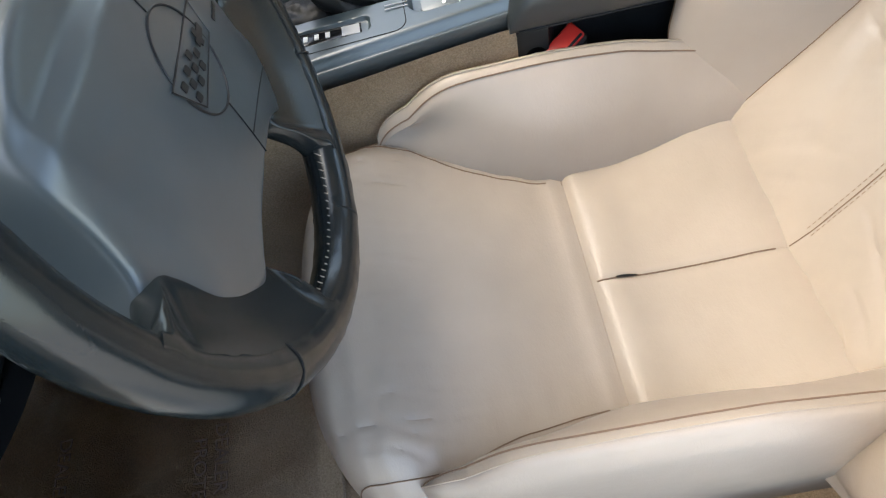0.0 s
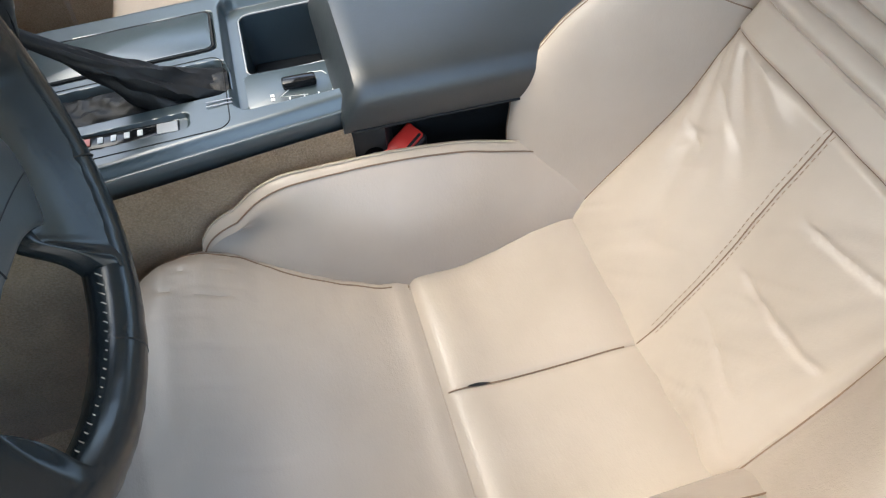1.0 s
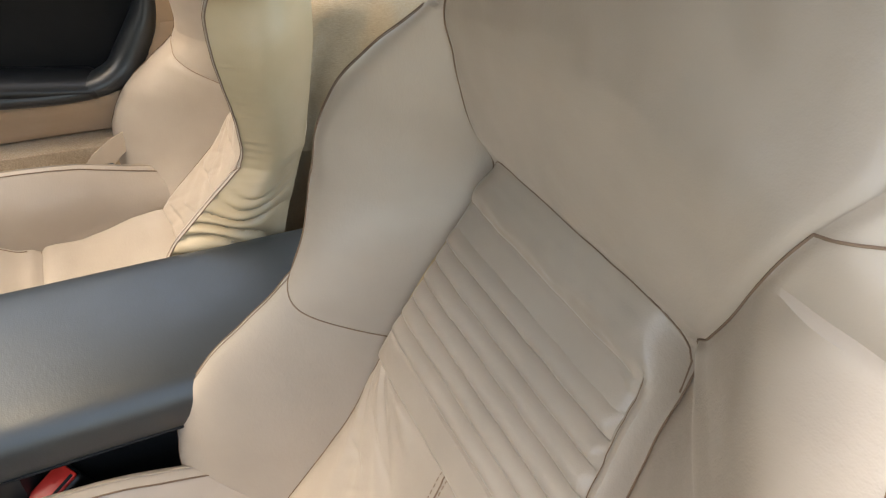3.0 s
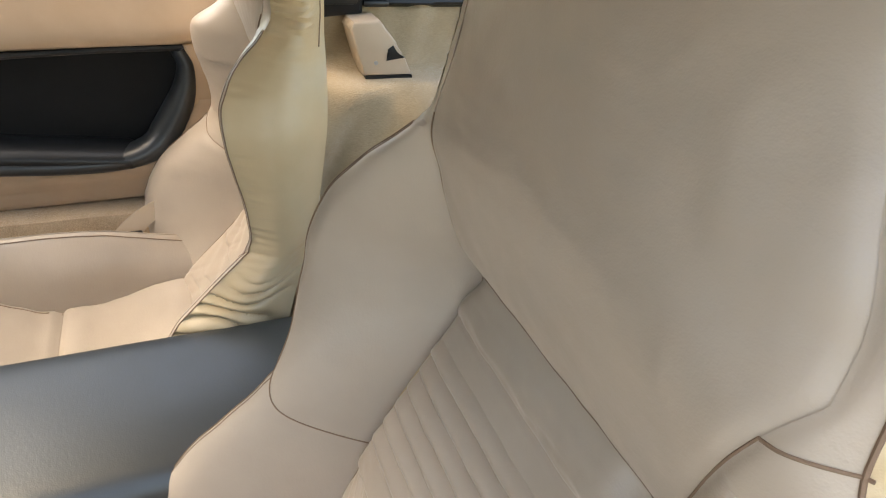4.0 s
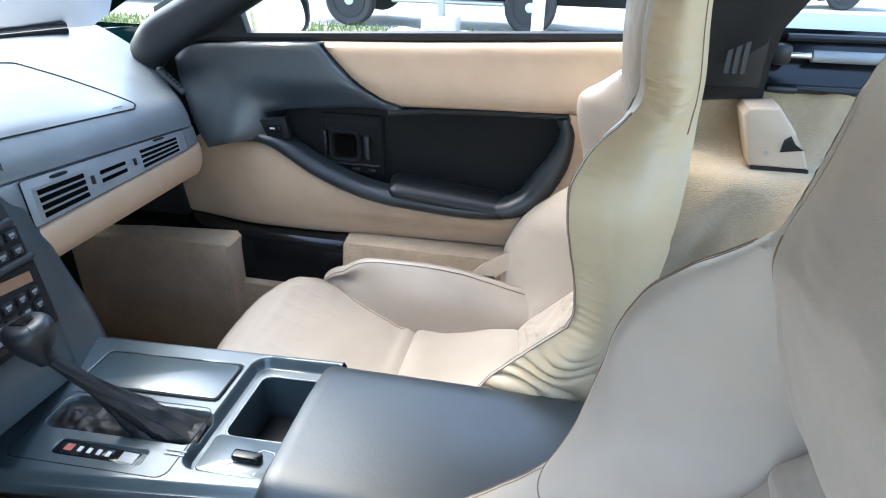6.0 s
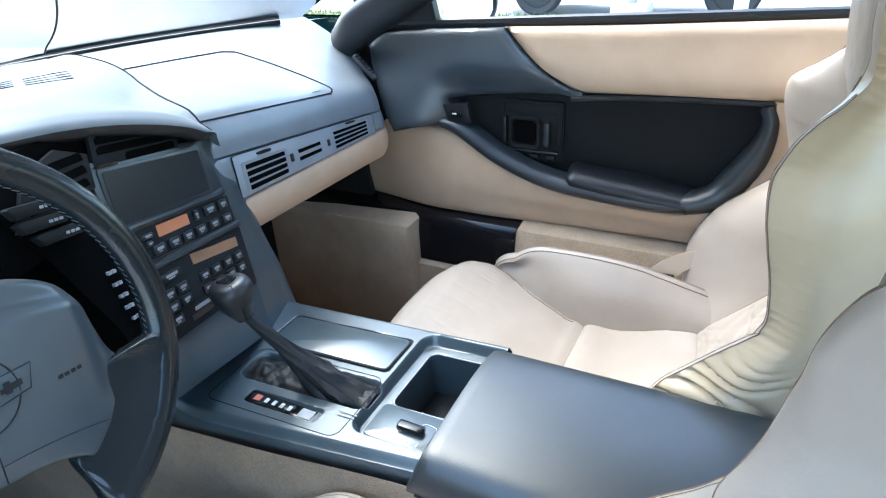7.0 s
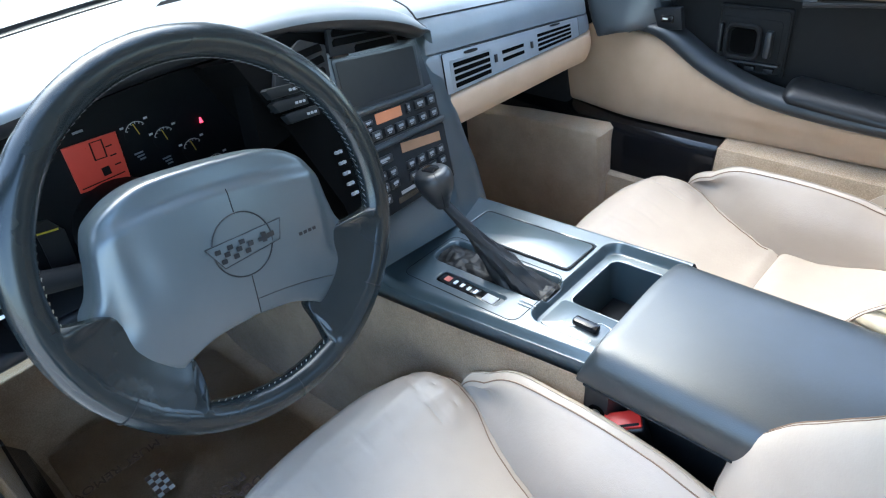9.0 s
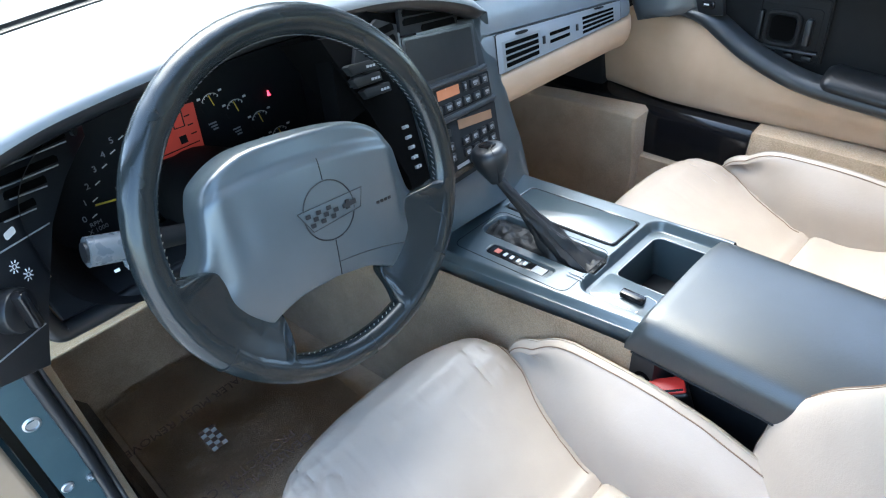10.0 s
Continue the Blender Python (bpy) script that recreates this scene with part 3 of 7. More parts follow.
def back_point(u, z, out):
    """Front face of the backrest at u across and height z."""
    yc, ye, w, hp = back_mid(z, out), BACK_E[out](z + (0.03 * smooth01((z - 0.80) / 0.05) if u * out > 0 else 0.0)), back_w(z, u, out), back_seam(z, u, out)
    a = min(abs(u), w)
    base = yc - 0.007 * smooth01((0.79 - z) / 0.03) + 0.036 * smooth01((0.52 - z) / 0.16) * min(a / hp, 1.0) ** 2
    if a <= hp:
        y = base
    else:
        s = (a - hp) / max(w - hp, 1e-4)
        if ye > base:
            g = math.sin(s * math.pi / 2) ** 1.1
            y = base + (ye - base) * g + 0.007 * math.sin(s * math.pi) ** 1.3
            y -= 0.002 * smooth01((s - 0.9) / 0.1) ** 2
        else:
            y = base + (ye - base) * s**1.7
    head = smooth01((z - 0.84) / 0.09)
    y = y * (1 - head) + head * (yc + (ye - yc) * (a / w) ** 2.6)
    y -= 0.0032 * bell(a - hp, 0.005) * (1 - 0.5 * head)
    d = panel_depth(u, z)
    if d > 0 and z > 0.33:
        up = smooth01((z - 0.57) / 0.006)
        y += (0.004 + 0.011 * up) * (1 - math.exp(-d / 0.008))
        rolled = u * out > 0                    # the door side has a broad rolled edge
        inside = smooth01((d - (0.018 if rolled else 0.005)) / 0.008)
        if RIB_LO < z < RIB_HI:
            ph = (z - RIB_LO) / (RIB_HI - RIB_LO) * RIBS + 0.10 * noise.noise((u * 9, z * 8, 3))
            y += 0.0150 * (abs(math.sin(math.pi * ph)) ** 0.45 - 0.75) * inside
        y -= 0.0022 * bell(z - 0.729, 0.0022) * inside
        y += (0.0065 if rolled else 0.002) * bell(d - 0.008, 0.006) * up * smooth01((PANEL_TOP - 0.02 - z) / 0.02)
        if rolled:
            y -= 0.0042 * bell(d - 0.0185, 0.0028) * up * smooth01((PANEL_TOP - 0.03 - z) / 0.01)
        y += 0.012 * bell(z - 0.747, 0.016) * smooth01(d / 0.014)
        y -= 0.006 * bell(z - 0.574, 0.004) * smooth01(d / 0.004)
        # puckers where the ribs end
        y += (0.0026 if rolled else 0.0012) * up * bell(d - 0.026, 0.014) * noise.noise((u * 55, z * 110, 8.1))
    if z < 0.57 and a < hp:
        s = a / hp
        y -= 0.0018 * bell(u, 0.0028) * smooth01((0.57 - z) / 0.01)
        y += 0.005 * math.sin(s * math.pi) * smooth01((z - 0.32) / 0.05)
        y += 0.0045 * noise.noise((u * 10, z * 9, 7.7)) * smooth01((0.56 - z) / 0.05)
        for z0, u0, u1, rise, f in BACK_CREASES:
            v = u * out
            y -= 0.0022 * f * bell(z - z0 - rise * (v - u0) - 0.9 * (v - u0) * (v - u1), 0.0030) * smooth01((v - u0) / 0.02) * smooth01((u1 - v) / 0.02)
        # drag lines fanning from the upper corners
        y += 0.0030 * noise.noise((math.atan2(0.60 - z, hp - a + 0.02) * 9, 4.4, 1.0 if u > 0 else 2.0)) * smooth01(s / 0.4)
        y -= 0.0026 * max(0.16 - abs(noise.noise((u * 7 + 3, z * 34 + u * 25, 1.9))), 0) / 0.16 * smooth01(s / 0.3) * smooth01((0.55 - z) / 0.03) * smooth01(noise.noise((u * 12, z * 12, 6)) * 2 + 0.6)
    if a > hp:
        s = (a - hp) / max(w - hp, 1e-4)
        y -= 0.0028 * bell(z - 0.585 - s * 0.062, 0.004)
        y += 0.0022 * noise.noise((u * 13, z * 15, 5.0))
    y += 0.0012 * noise.noise((u * 40, z * 40, 2.2)) + 0.0012 * head * noise.noise((u * 16, z * 105, 6.2)) * smooth01(noise.noise((u * 9, z * 9, 2.7)) * 2.5 + 0.4)
    return y


def seat(name, c, lean, dz, dy, tilt, label):
    """Sports seat with fixed headrest at x = c; its back leans by lean per metre of height."""
    e = thing(name, (c, 0.0, 0.16), label, "car seat", "seats")
    out = -1 if c < 0 else 1
    tall = 0.085 if c < 0 else 0.0
    sh = lambda u, y, z: Vector((c + u + lean * max(z - 0.36, 0), y + dy + tilt * max(z - 0.66, 0) - 0.012 * (1 - smooth01((z - 0.40) / 0.2)) * (c < 0), z + dz + tall * max(z - 0.36, 0)))
    cu = [-1.2, -1.14, -1.08, -1.03] + [-1 + 2 * i / 100 for i in range(101)] + [1.03, 1.08, 1.14, 1.2]
    cushion = part("seat_cushion", loft([[sh(*cushion_point(a, j / 160)) for a in cu] for j in range(161)], False, False), M_LEATHER, e)
    for s in (-1, 1):
        edge = [sh(*cushion_point(s * 0.995, k / 60)) + Vector((0, 0, 0.0015)) for k in range(8, 54)]
        part("seam", tube(edge, 0.0008, 6), M_SEAM, cushion)
        part("seam", tube([sh(*cushion_point(s * 0.915, 0.27 + 0.68 * k / 70)) + Vector((0, 0, 0.0005)) for k in range(71)], 0.0008, 6), M_SEAM, cushion)
    part("seam", tube([sh(*cushion_point(0.0, 0.088 + 0.158 * k / 30)) + Vector((0, 0, 0.0012)) for k in range(31)], 0.0009, 5), M_SEAM, cushion)
    part("seam", tube([sh(*cushion_point(-0.99 + 1.98 * k / 40, 0.2515)) + Vector((0, 0, 0.0006)) for k in range(41)], 0.0009, 5), M_SEAM, cushion)
    if c < 0:
        slit = [sh(*cushion_point(0.0, 0.208 + 0.020 * k / 14)) for k in range(15)]
        part("torn_seam", loft([[q + Vector((0.0017 * math.sin(math.pi * k / 14) ** 0.8 * math.cos(b), 0, 0.0034 + 0.0010 * math.sin(b))) for b in [2 * math.pi * i / 8 for i in range(8)]] for k, q in enumerate(slit)]), M_DARK, cushion, "dark gap in the torn seam")
    # cushion bolsters
    for s in (-1, 1):
        rings = []
        ys = [-0.29 + 0.40 * k / 40 for k in range(41)] + [0.11 + 0.077 * math.sin(radians(90 * k / 14)) for k in range(1, 15)]
        for y in ys:
            nose = min(max((y - 0.085) / 0.102, 0.0), 1.0)
            f, fw = (1 - nose**3) ** 0.6, (1 - nose**3.2) ** 0.5
            zr = RIDGE(min(y, 0.143))
            zb = (0.345 + 0.03 * smooth01((-0.03 - y) / 0.19) if y < 0 else 0.345 + 0.055 * smooth01(y / 0.18))
            zr = zb + (zr - zb) * (0.05 + 0.95 * f)
            wi = CUSH_W(y) - 0.010
            mid = 0.207
            sec = [(wi + 0.004, 0.19), (wi, zb - 0.03), (wi + 0.004, zb + 0.004), (wi + 0.018, zb + 0.5 * (zr - zb)), (mid - 0.016, zr - 0.012), (mid, zr), (mid + 0.011, zr - 0.008),
                   (mid + 0.019, zr - 0.040), (mid + 0.023, zb - 0.04), (mid + 0.022, 0.19)]
            pts = spline([(p, 0, q) for p, q in sec], 44)
            cx = mid - 0.012
            rings.append([sh(s * (cx + (p.x - cx) * (0.05 + 0.95 * fw)), y + 0.001 * noise.noise((p.x * 30, y * 30, s)), max(p.z, 0.19) + 0.0012 * noise.noise((p.x * 40, y * 25, 3 + s))) for p in pts])
        b = part("cushion_bolster", loft(rings), M_LEATHER, e)
        path = [r[24] + Vector((0, 0, 0.001)) for r in rings[3:-2]]
        part("piping", tube(path, 0.0009, 6), M_PIPING, b)
        part("seam", tube([r[21] + Vector((0, 0, 0.0006)) for r in rings[3:-2]], 0.001, 5), M_SEAM, b)
    # backrest
    zs = [0.29 + 0.13 * k / 48 for k in range(48)] + [0.42 + 0.14 * k / 70 for k in range(70)] + [0.56 + 0.225 * k / 150 for k in range(150)] + [0.785 + 0.045 * k / 8 for k in range(8)] + [0.83 + 0.11 * k / 50 for k in range(50)] + [0.94 + 0.178 * k / 90 for k in range(91)]
    edge_u = lambda z, s: s * (back_w(z, s, out) - 0.0004)
    rows = []
    for z in zs:
        row = []
        hl, hr, wl, wr = back_seam(z, -1, out), back_seam(z, 1, out), back_w(z, -1, out), back_w(z, 1, out)
        us = [-wl + (wl - hl) * math.sin(k / 26 * math.pi / 2) for k in range(26)]
        for k in range(71):
            t = -1 + 2 * k / 70
            t = 0.55 * t + 0.45 * math.sin(t * math.pi / 2)
            us.append(t * (hr if t > 0 else hl))
        us += [wr - (wr - hr) * math.sin(k / 26 * math.pi / 2) for k in range(25, -1, -1)]
        rows.append([sh(u, back_point(u, z, out), z) for u in us])
    back = part("backrest", loft(rows, False, False), M_LEATHER, e)
    # gathered side panels
    for s in (-1, 1):
        rr = []
        for z in zs:
            w = back_w(z, s, out)
            ye, yb = back_point(edge_u(z, s), z, out), BACK_B(z)
            row = []
            for k in range(29):
                t = k / 28
                y = ye + (yb - ye) * t
                low = bell(z - 0.515, 0.075) * (1 - 0.55 * t)
                mid = bell(z - 0.925, 0.036) * (1 - 0.55 * t)
                ph = z + 0.30 * (ye - y) * smooth01((0.62 - z) / 0.1) + 0.003 * math.sin(t * 5 + z * 40)
                r1 = 1 - 2.4 * abs(noise.noise((ph * 82, t * 1.2, 3.0 + s)))
                r2 = 1 - 2.4 * abs(noise.noise((ph * 95, t * 1.4, 9.0 + s)))
                pin = math.sin(math.pi * min(0.10 + t, 1)) ** 0.6
                r3 = 1 - 2.4 * abs(noise.noise((z * 95, t * 1.1, 5.0 + s)))
                hem = smooth01((z - 0.60) / 0.04) * smooth01((1.10 - z) / 0.04) * (0.35 + 0.65 * smooth01((z - 0.86) / 0.04)) * math.exp(-t * 4.5) * smooth01(t / 0.06)
                fold = abs(math.sin(math.pi * (ph / 0.0145 + 0.9 * noise.noise((ph * 30, t * 1.5, 2.0 + s)))))
                fan = smooth01((z - 0.37) / 0.05) * smooth01((0.64 - z) / 0.08) * math.exp(-0.8 * t) * smooth01((t + 0.03) / 0.08) * (0.55 + 0.45 * smooth01(noise.noise((ph * 24, t, 7.0 + s)) * 2 + 0.6))
                ruff = 0.0140 * fan * (fold ** 0.7 - 0.6) + 0.004 * low * (r1 - 0.3) * pin + 0.0075 * mid * (r2 - 0.3) * pin + 0.0065 * hem * (r3 - 0.3)
                crease = 0.0006 * noise.noise((z * 14 + t * 3, t * 4, 6.0 + s))
                bulge = 0.023 * max(math.sin(math.pi * t), 0.0) ** 1.3 * smooth01((z - 0.45) / 0.1) * smooth01((1.08 - z) / 0.06)
                row.append(sh(s * (w + bulge + ruff + crease * math.sin(math.pi * t) - 0.012 * t * t), y, z))
            rr.append(row)
        g = part("side_panel", loft(rr, False, False), M_VINYL, e, "gathered yellowish tan vinyl side panel")
        ez = [0.42 + ((0.905 if out > 0 else 0.872) - 0.42) * k / 90 for k in range(91)]
        part("piping", tube([sh(s * (back_w(z, s, out) + 0.0004), back_point(edge_u(z, s), z, out) + 0.0004, z) for z in ez], 0.0007, 6), M_SEAM, g)
        if out > 0:
            part("seam", tube([rr[k][25] + Vector((s * 0.0004, 0, 0)) for k in range(len(zs) - 115, len(zs) - 8)], 0.0008, 5), M_SEAM, g)
        part("seam", tube([sh(s * (back_w(z, s, out) - 0.0045), back_point(s * (back_w(z, s, out) - 0.0045), z, out) + 0.0001, z) for z in ez], 0.0005, 5), M_SEAM, back)
        if s * out > 0:
            part("seam", tube([sh(s * (back_w(z, s, out) + 0.0003), back_point(edge_u(z, s), z, out) + 0.0003, z) for z in [0.86 + 0.20 * k / 50 for k in range(51)]], 0.0011, 6), M_SEAM, g)
    shell_y = lambda u, z: BACK_B(z) + min(back_mid(z, out) - 0.017 - BACK_B(z), -0.002) * smooth01((1 - abs(u)) / 0.35)
    part("back_shell", loft([[sh((back_w(z, u, out) - 0.014) * u, shell_y(u, z), z) for u in (-1, -0.8, -0.5, 0, 0.5, 0.8, 1)] for z in zs[::8] + [zs[-1]]], False, False), M_VINYL, e)
    # seams on the back
    for s in (-1, 1):
        z1 = (0.880 if out < 0 else 0.922) if s * out > 0 else 0.885 if out < 0 else 0.915
        uz = [(back_seam(z, s, out), z) for z in [0.36 + (z1 - 0.36) * k / 130 for k in range(131)]]
        if s * out > 0:
            u1 = back_w(z1, s, out) - 0.001
            uz += [(uz[130][0] + (u1 - uz[130][0]) * k / 30, z1 + 0.010 * k / 30) for k in range(1, 31)]
        part("seam", tube([sh(s * u, back_point(s * u, z, out) + 0.0004, z) for u, z in uz], 0.0008, 6), M_SEAM, back)
        bs = []
        for k in range(31):
            t = k / 30
            z = 0.585 + t * 0.062
            u = BACK_P(z) + (back_w(z, s, out) - BACK_P(z)) * t
            bs.append(sh(s * u, back_point(s * u, z, out) + 0.0003, z))
        part("seam", tube(bs, 0.0007, 5), M_SEAM, back)
        if s * out > 0:
            part("seam", tube([sh(s * (BACK_P(z) - 0.0175), back_point(s * (BACK_P(z) - 0.0175), z, out) + 0.0003, z) for z in [0.582 + 0.150 * k / 60 for k in range(61)]], 0.0006, 5), M_SEAM, back)
    top = []
    for k in range(61):
        x = -BACK_P(0.74) + 2 * BACK_P(0.74) * k / 60
        dx = BACK_P(0.752) - abs(x)
        z = PANEL_TOP if dx >= PANEL_R else PANEL_TOP - PANEL_R + math.sqrt(max(PANEL_R**2 - (PANEL_R - dx) ** 2, 0))
        top.append(sh(x, back_point(x, z, out) + 0.0004, z))
    part("seam", tube(top, 0.0007, 5), M_SEAM, back)
    part("seam", tube([sh(-0.137 + 0.274 * k / 60, back_point(-0.137 + 0.274 * k / 60, 0.574, out) + 0.0006, 0.574) for k in range(61)], 0.0007, 5), M_SEAM, back)
    part("seam", tube([sh(0, back_point(0, z, out) + 0.0006, z) for z in [0.335 + 0.238 * k / 60 for k in range(61)]], 0.0007, 5), M_SEAM, back)
    # twin rows of stitches beside the middle seam
    for k in range(36):
        for u in (-0.0045, 0.0045):
            z = 0.36 + 0.0059 * k
            part("stitch", tube([sh(u, back_point(u, zz, out) + 0.0004, zz) for zz in (z, z + 0.0034)], 0.0005, 4), M_STITCH, back)
    part("seat_base", rbox((c, -0.02, 0.21 + dz), (0.40, 0.46, 0.11), 0.02), M_BLACK, e)
    return e


seat("driver_seat", -0.346, 0.105, 0.0, 0.0, 0.0, "light beige leather sports seat with ribbed backrest and gathered vinyl sides")
seat("passenger_seat", 0.351, -0.06, -0.004, -0.012, 0.30, "beige leather sports seat beyond the console, yellowish gathered side panel")
# ---- steering wheel ----
W_O, W_TILT, W_TURN, R_RIM = Vector((-0.3676, 0.2287, 0.7734)), 14.4, -9.5, 0.1785
W_M = Matrix.Translation(W_O) @ Euler((0, 0, radians(2.0))).to_matrix().to_4x4() @ Euler((radians(90 - W_TILT), 0, 0)).to_matrix().to_4x4() @ Euler((0, 0, radians(W_TURN))).to_matrix().to_4x4()
# local: x right, y up in the wheel's plane, z towards the driver
wp = lambda x, y, z: W_M @ Vector((x, y, z))
wheel = thing("steering_wheel", tuple(W_O - Vector((0, 0, 0.188))), "black leather-wrapped steering wheel with grey airbag pad", "steering wheel")
rings = []
for k in range(180):
    a = 2 * math.pi * k / 180
    thick = 0.0150 + 0.0012 * (bell(math.sin(a / 2 - math.radians(75)), 0.12) + 0.6 * bell(a - 1.5 * math.pi, 0.9))
    ring = []
    for i in range(24):
        b = 2 * math.pi * i / 24
        rr = thick * (1 + 0.04 * max(-math.cos(b), 0) ** 2) + 0.0005 * noise.noise((30 * math.cos(a), 30 * math.sin(a), 3 * math.cos(b)))
        rr += 0.0004 * noise.noise((90 * math.cos(a), 90 * math.sin(a), 2 * b)) * smooth01(-math.sin(a) * 2)
        ring.append(wp((R_RIM + rr * math.cos(b)) * math.cos(a), (R_RIM + rr * math.cos(b)) * math.sin(a), rr * 1.05 * math.sin(b)))
    rings.append(ring)
rings.append(rings[0])
bm = loft(rings, True, False)
bmesh.ops.remove_doubles(bm, verts=bm.verts, dist=1e-6)
rim = part("rim", bm, M_WHEEL, wheel)
# stitches along the inside of the rim
for k in range(150):
    a = 2 * math.pi * (k + 0.5) / 150
    c0 = Vector(((R_RIM - 0.0158) * math.cos(a), (R_RIM - 0.0158) * math.sin(a), 0.002))
    d = Vector((-math.sin(a), math.cos(a), 0))
    bmst = tube([wp(*(c0 - d * 0.0022 + Vector((0, 0, 0.0022)))), wp(*(c0 + d * 0.0018 - Vector((0, 0, 0.0022))))], 0.00046, 4)
    part("stitch", bmst, M_THREAD if -2.13 < a - 2 * math.pi < -1.02 or 3.0 < a < 3.9 else M_THREAD_DARK, rim)
for a in (-90 - 50, -90 + 52, -83):
    a = radians(a)
    part("seam", tube([wp((R_RIM + 0.0159 * math.cos(b)) * math.cos(a), (R_RIM + 0.0159 * math.cos(b)) * math.sin(a), 0.0166 * math.sin(b)) for b in [2 * math.pi * i / 20 for i in range(20)]], 0.0006, 4, True), M_DARK, rim)
# airbag pad, nearly flush with the rim's plane
half = [(0.0, 0.071), (0.055, 0.0685), (0.084, 0.060), (0.106, 0.045), (0.117, 0.026), (0.1215, 0.002), (0.128, -0.022), (0.1385, -0.040), (0.1370, -0.060), (0.122, -0.081), (0.103, -0.097), (0.083, -0.109), (0.070, -0.103), (0.043, -0.092), (0.0, -0.087)]
right = spline([(p, q, 0) for p, q in half], 84)
outline = [(q.x, q.y) for q in right] + [(-q.x, q.y) for q in reversed(right[1:-1])]


def pad_front(x, y):
    z = 0.010 - 0.9 * x * x - 0.8 * (y + 0.01) ** 2
    z -= 0.0050 * smooth01((y - 0.038 + 0.9 * x * x) / 0.014)                  # step near the top
    z -= 0.005 * smooth01((abs(x) - 0.098) / 0.02) * smooth01((y + 0.075) / 0.03)   # sloping cheeks
    z -= 0.0030 * bell(x + 0.090, 0.014) * bell(y + 0.004, 0.030) + 0.0008 * noise.noise((x * 60, y * 50, 1.0)) * bell(x + 0.092, 0.022) * bell(y + 0.005, 0.03)
    return z


rings = []
cx0, cy0 = 0.0, -0.008
for f, dz in ((0.985, -0.046), (1.0, -0.030), (1.003, -0.014), (1.0, -0.007), (0.987, -0.0018), (0.968, 0.0)):
    rings.append([wp(cx0 + (x - cx0) * f, cy0 + (y - cy0) * f, pad_front(x, y) + dz) for x, y in outline])
for k in range(1, 34):
    f = 0.968 * (1 - k / 33.6)
    rings.append([wp(cx0 + (x - cx0) * f, cy0 + (y - cy0) * f, pad_front(cx0 + (x - cx0) * f, cy0 + (y - cy0) * f)) for x, y in outline])
pad = part("airbag_pad", loft(rings), M_PAD, wheel, "grey grained airbag pad with moulded emblem")
# moulded emblem: ring with a slanting flag
ez = lambda x, y: pad_front(x, y) + 0.0003
E_C = Vector((0.005, -0.012, 0))
on_pad = lambda p, q, d: wp(E_C.x + p, E_C.y + q, ez(E_C.x + p, E_C.y + q) + d)
part("emblem", tube([on_pad(0.0315 * math.cos(a), 0.0315 * math.sin(a), 0) for a in [2 * math.pi * k / 48 for k in range(48)]], 0.0008, 6, True), M_BLACK, pad)
flag = [(-0.038, 0.007), (0.045, 0.012), (0.039, -0.008), (-0.024, -0.016)]
part("emblem", prism(flag, -0.0004, 0.0012, on_pad, 0.0004), M_PAD, pad)
for i in range(6):
    for j in range(3):
        if (i + j) % 2 == 0:
            px, py = -0.030 + 0.0064 * i + 0.002 * (2 - j), -0.0115 + 0.0052 * j + 0.0006 * i
            part("emblem", prism(rrect(px, py, px + 0.0058, py + 0.0046, 0.0006, 1), 0.0010, 0.0018, on_pad), M_BLACK, pad)
part("emblem", tube([on_pad(p, q, 0.0012) for p, q in [*flag, flag[0]]], 0.0006, 5), M_BLACK, pad)
part("emblem", prism([(0.016, 0.001), (0.020, 0.001), (0.020, 0.005), (0.025, 0.005), (0.025, 0.002), (0.034, 0.003), (0.034, -0.002), (0.025, -0.003), (0.025, -0.005), (0.020, -0.005), (0.020, -0.003), (0.016, -0.003)], 0.0008, 0.0016, on_pad), M_BLACK, pad)
for k in range(4):
    part("marking", prism(rrect(0.068 + 0.0062 * k, -0.026, 0.0725 + 0.0062 * k, -0.0225, 0.0005, 1), 0, 0.0004, lambda p, q, d: wp(p, q, ez(p, q) + d)), M_BLACK, pad)
part("crease", tube([wp(x, -0.070 - 1.4 * x * x, ez(x, -0.070 - 1.4 * x * x)) for x in [0.005 + 0.105 * k / 30 for k in range(31)]], 0.0004, 5), M_BLACK, pad)
part("crease", tube([wp(x, 0.0415 - 0.9 * x * x, ez(x, 0.0415 - 0.9 * x * x) - 0.001) for x in [-0.092 + 0.184 * k / 40 for k in range(41)]], 0.0004, 5), M_PAD, pad)
for y0, y1 in ((0.043, 0.0205), (-0.0445, -0.085)):
    part("crease", tube([wp(0.005, y0 + (y1 - y0) * k / 12, ez(0.005, y0 + (y1 - y0) * k / 12) - 0.0002) for k in range(13)], 0.0006, 5), M_DARK, pad)
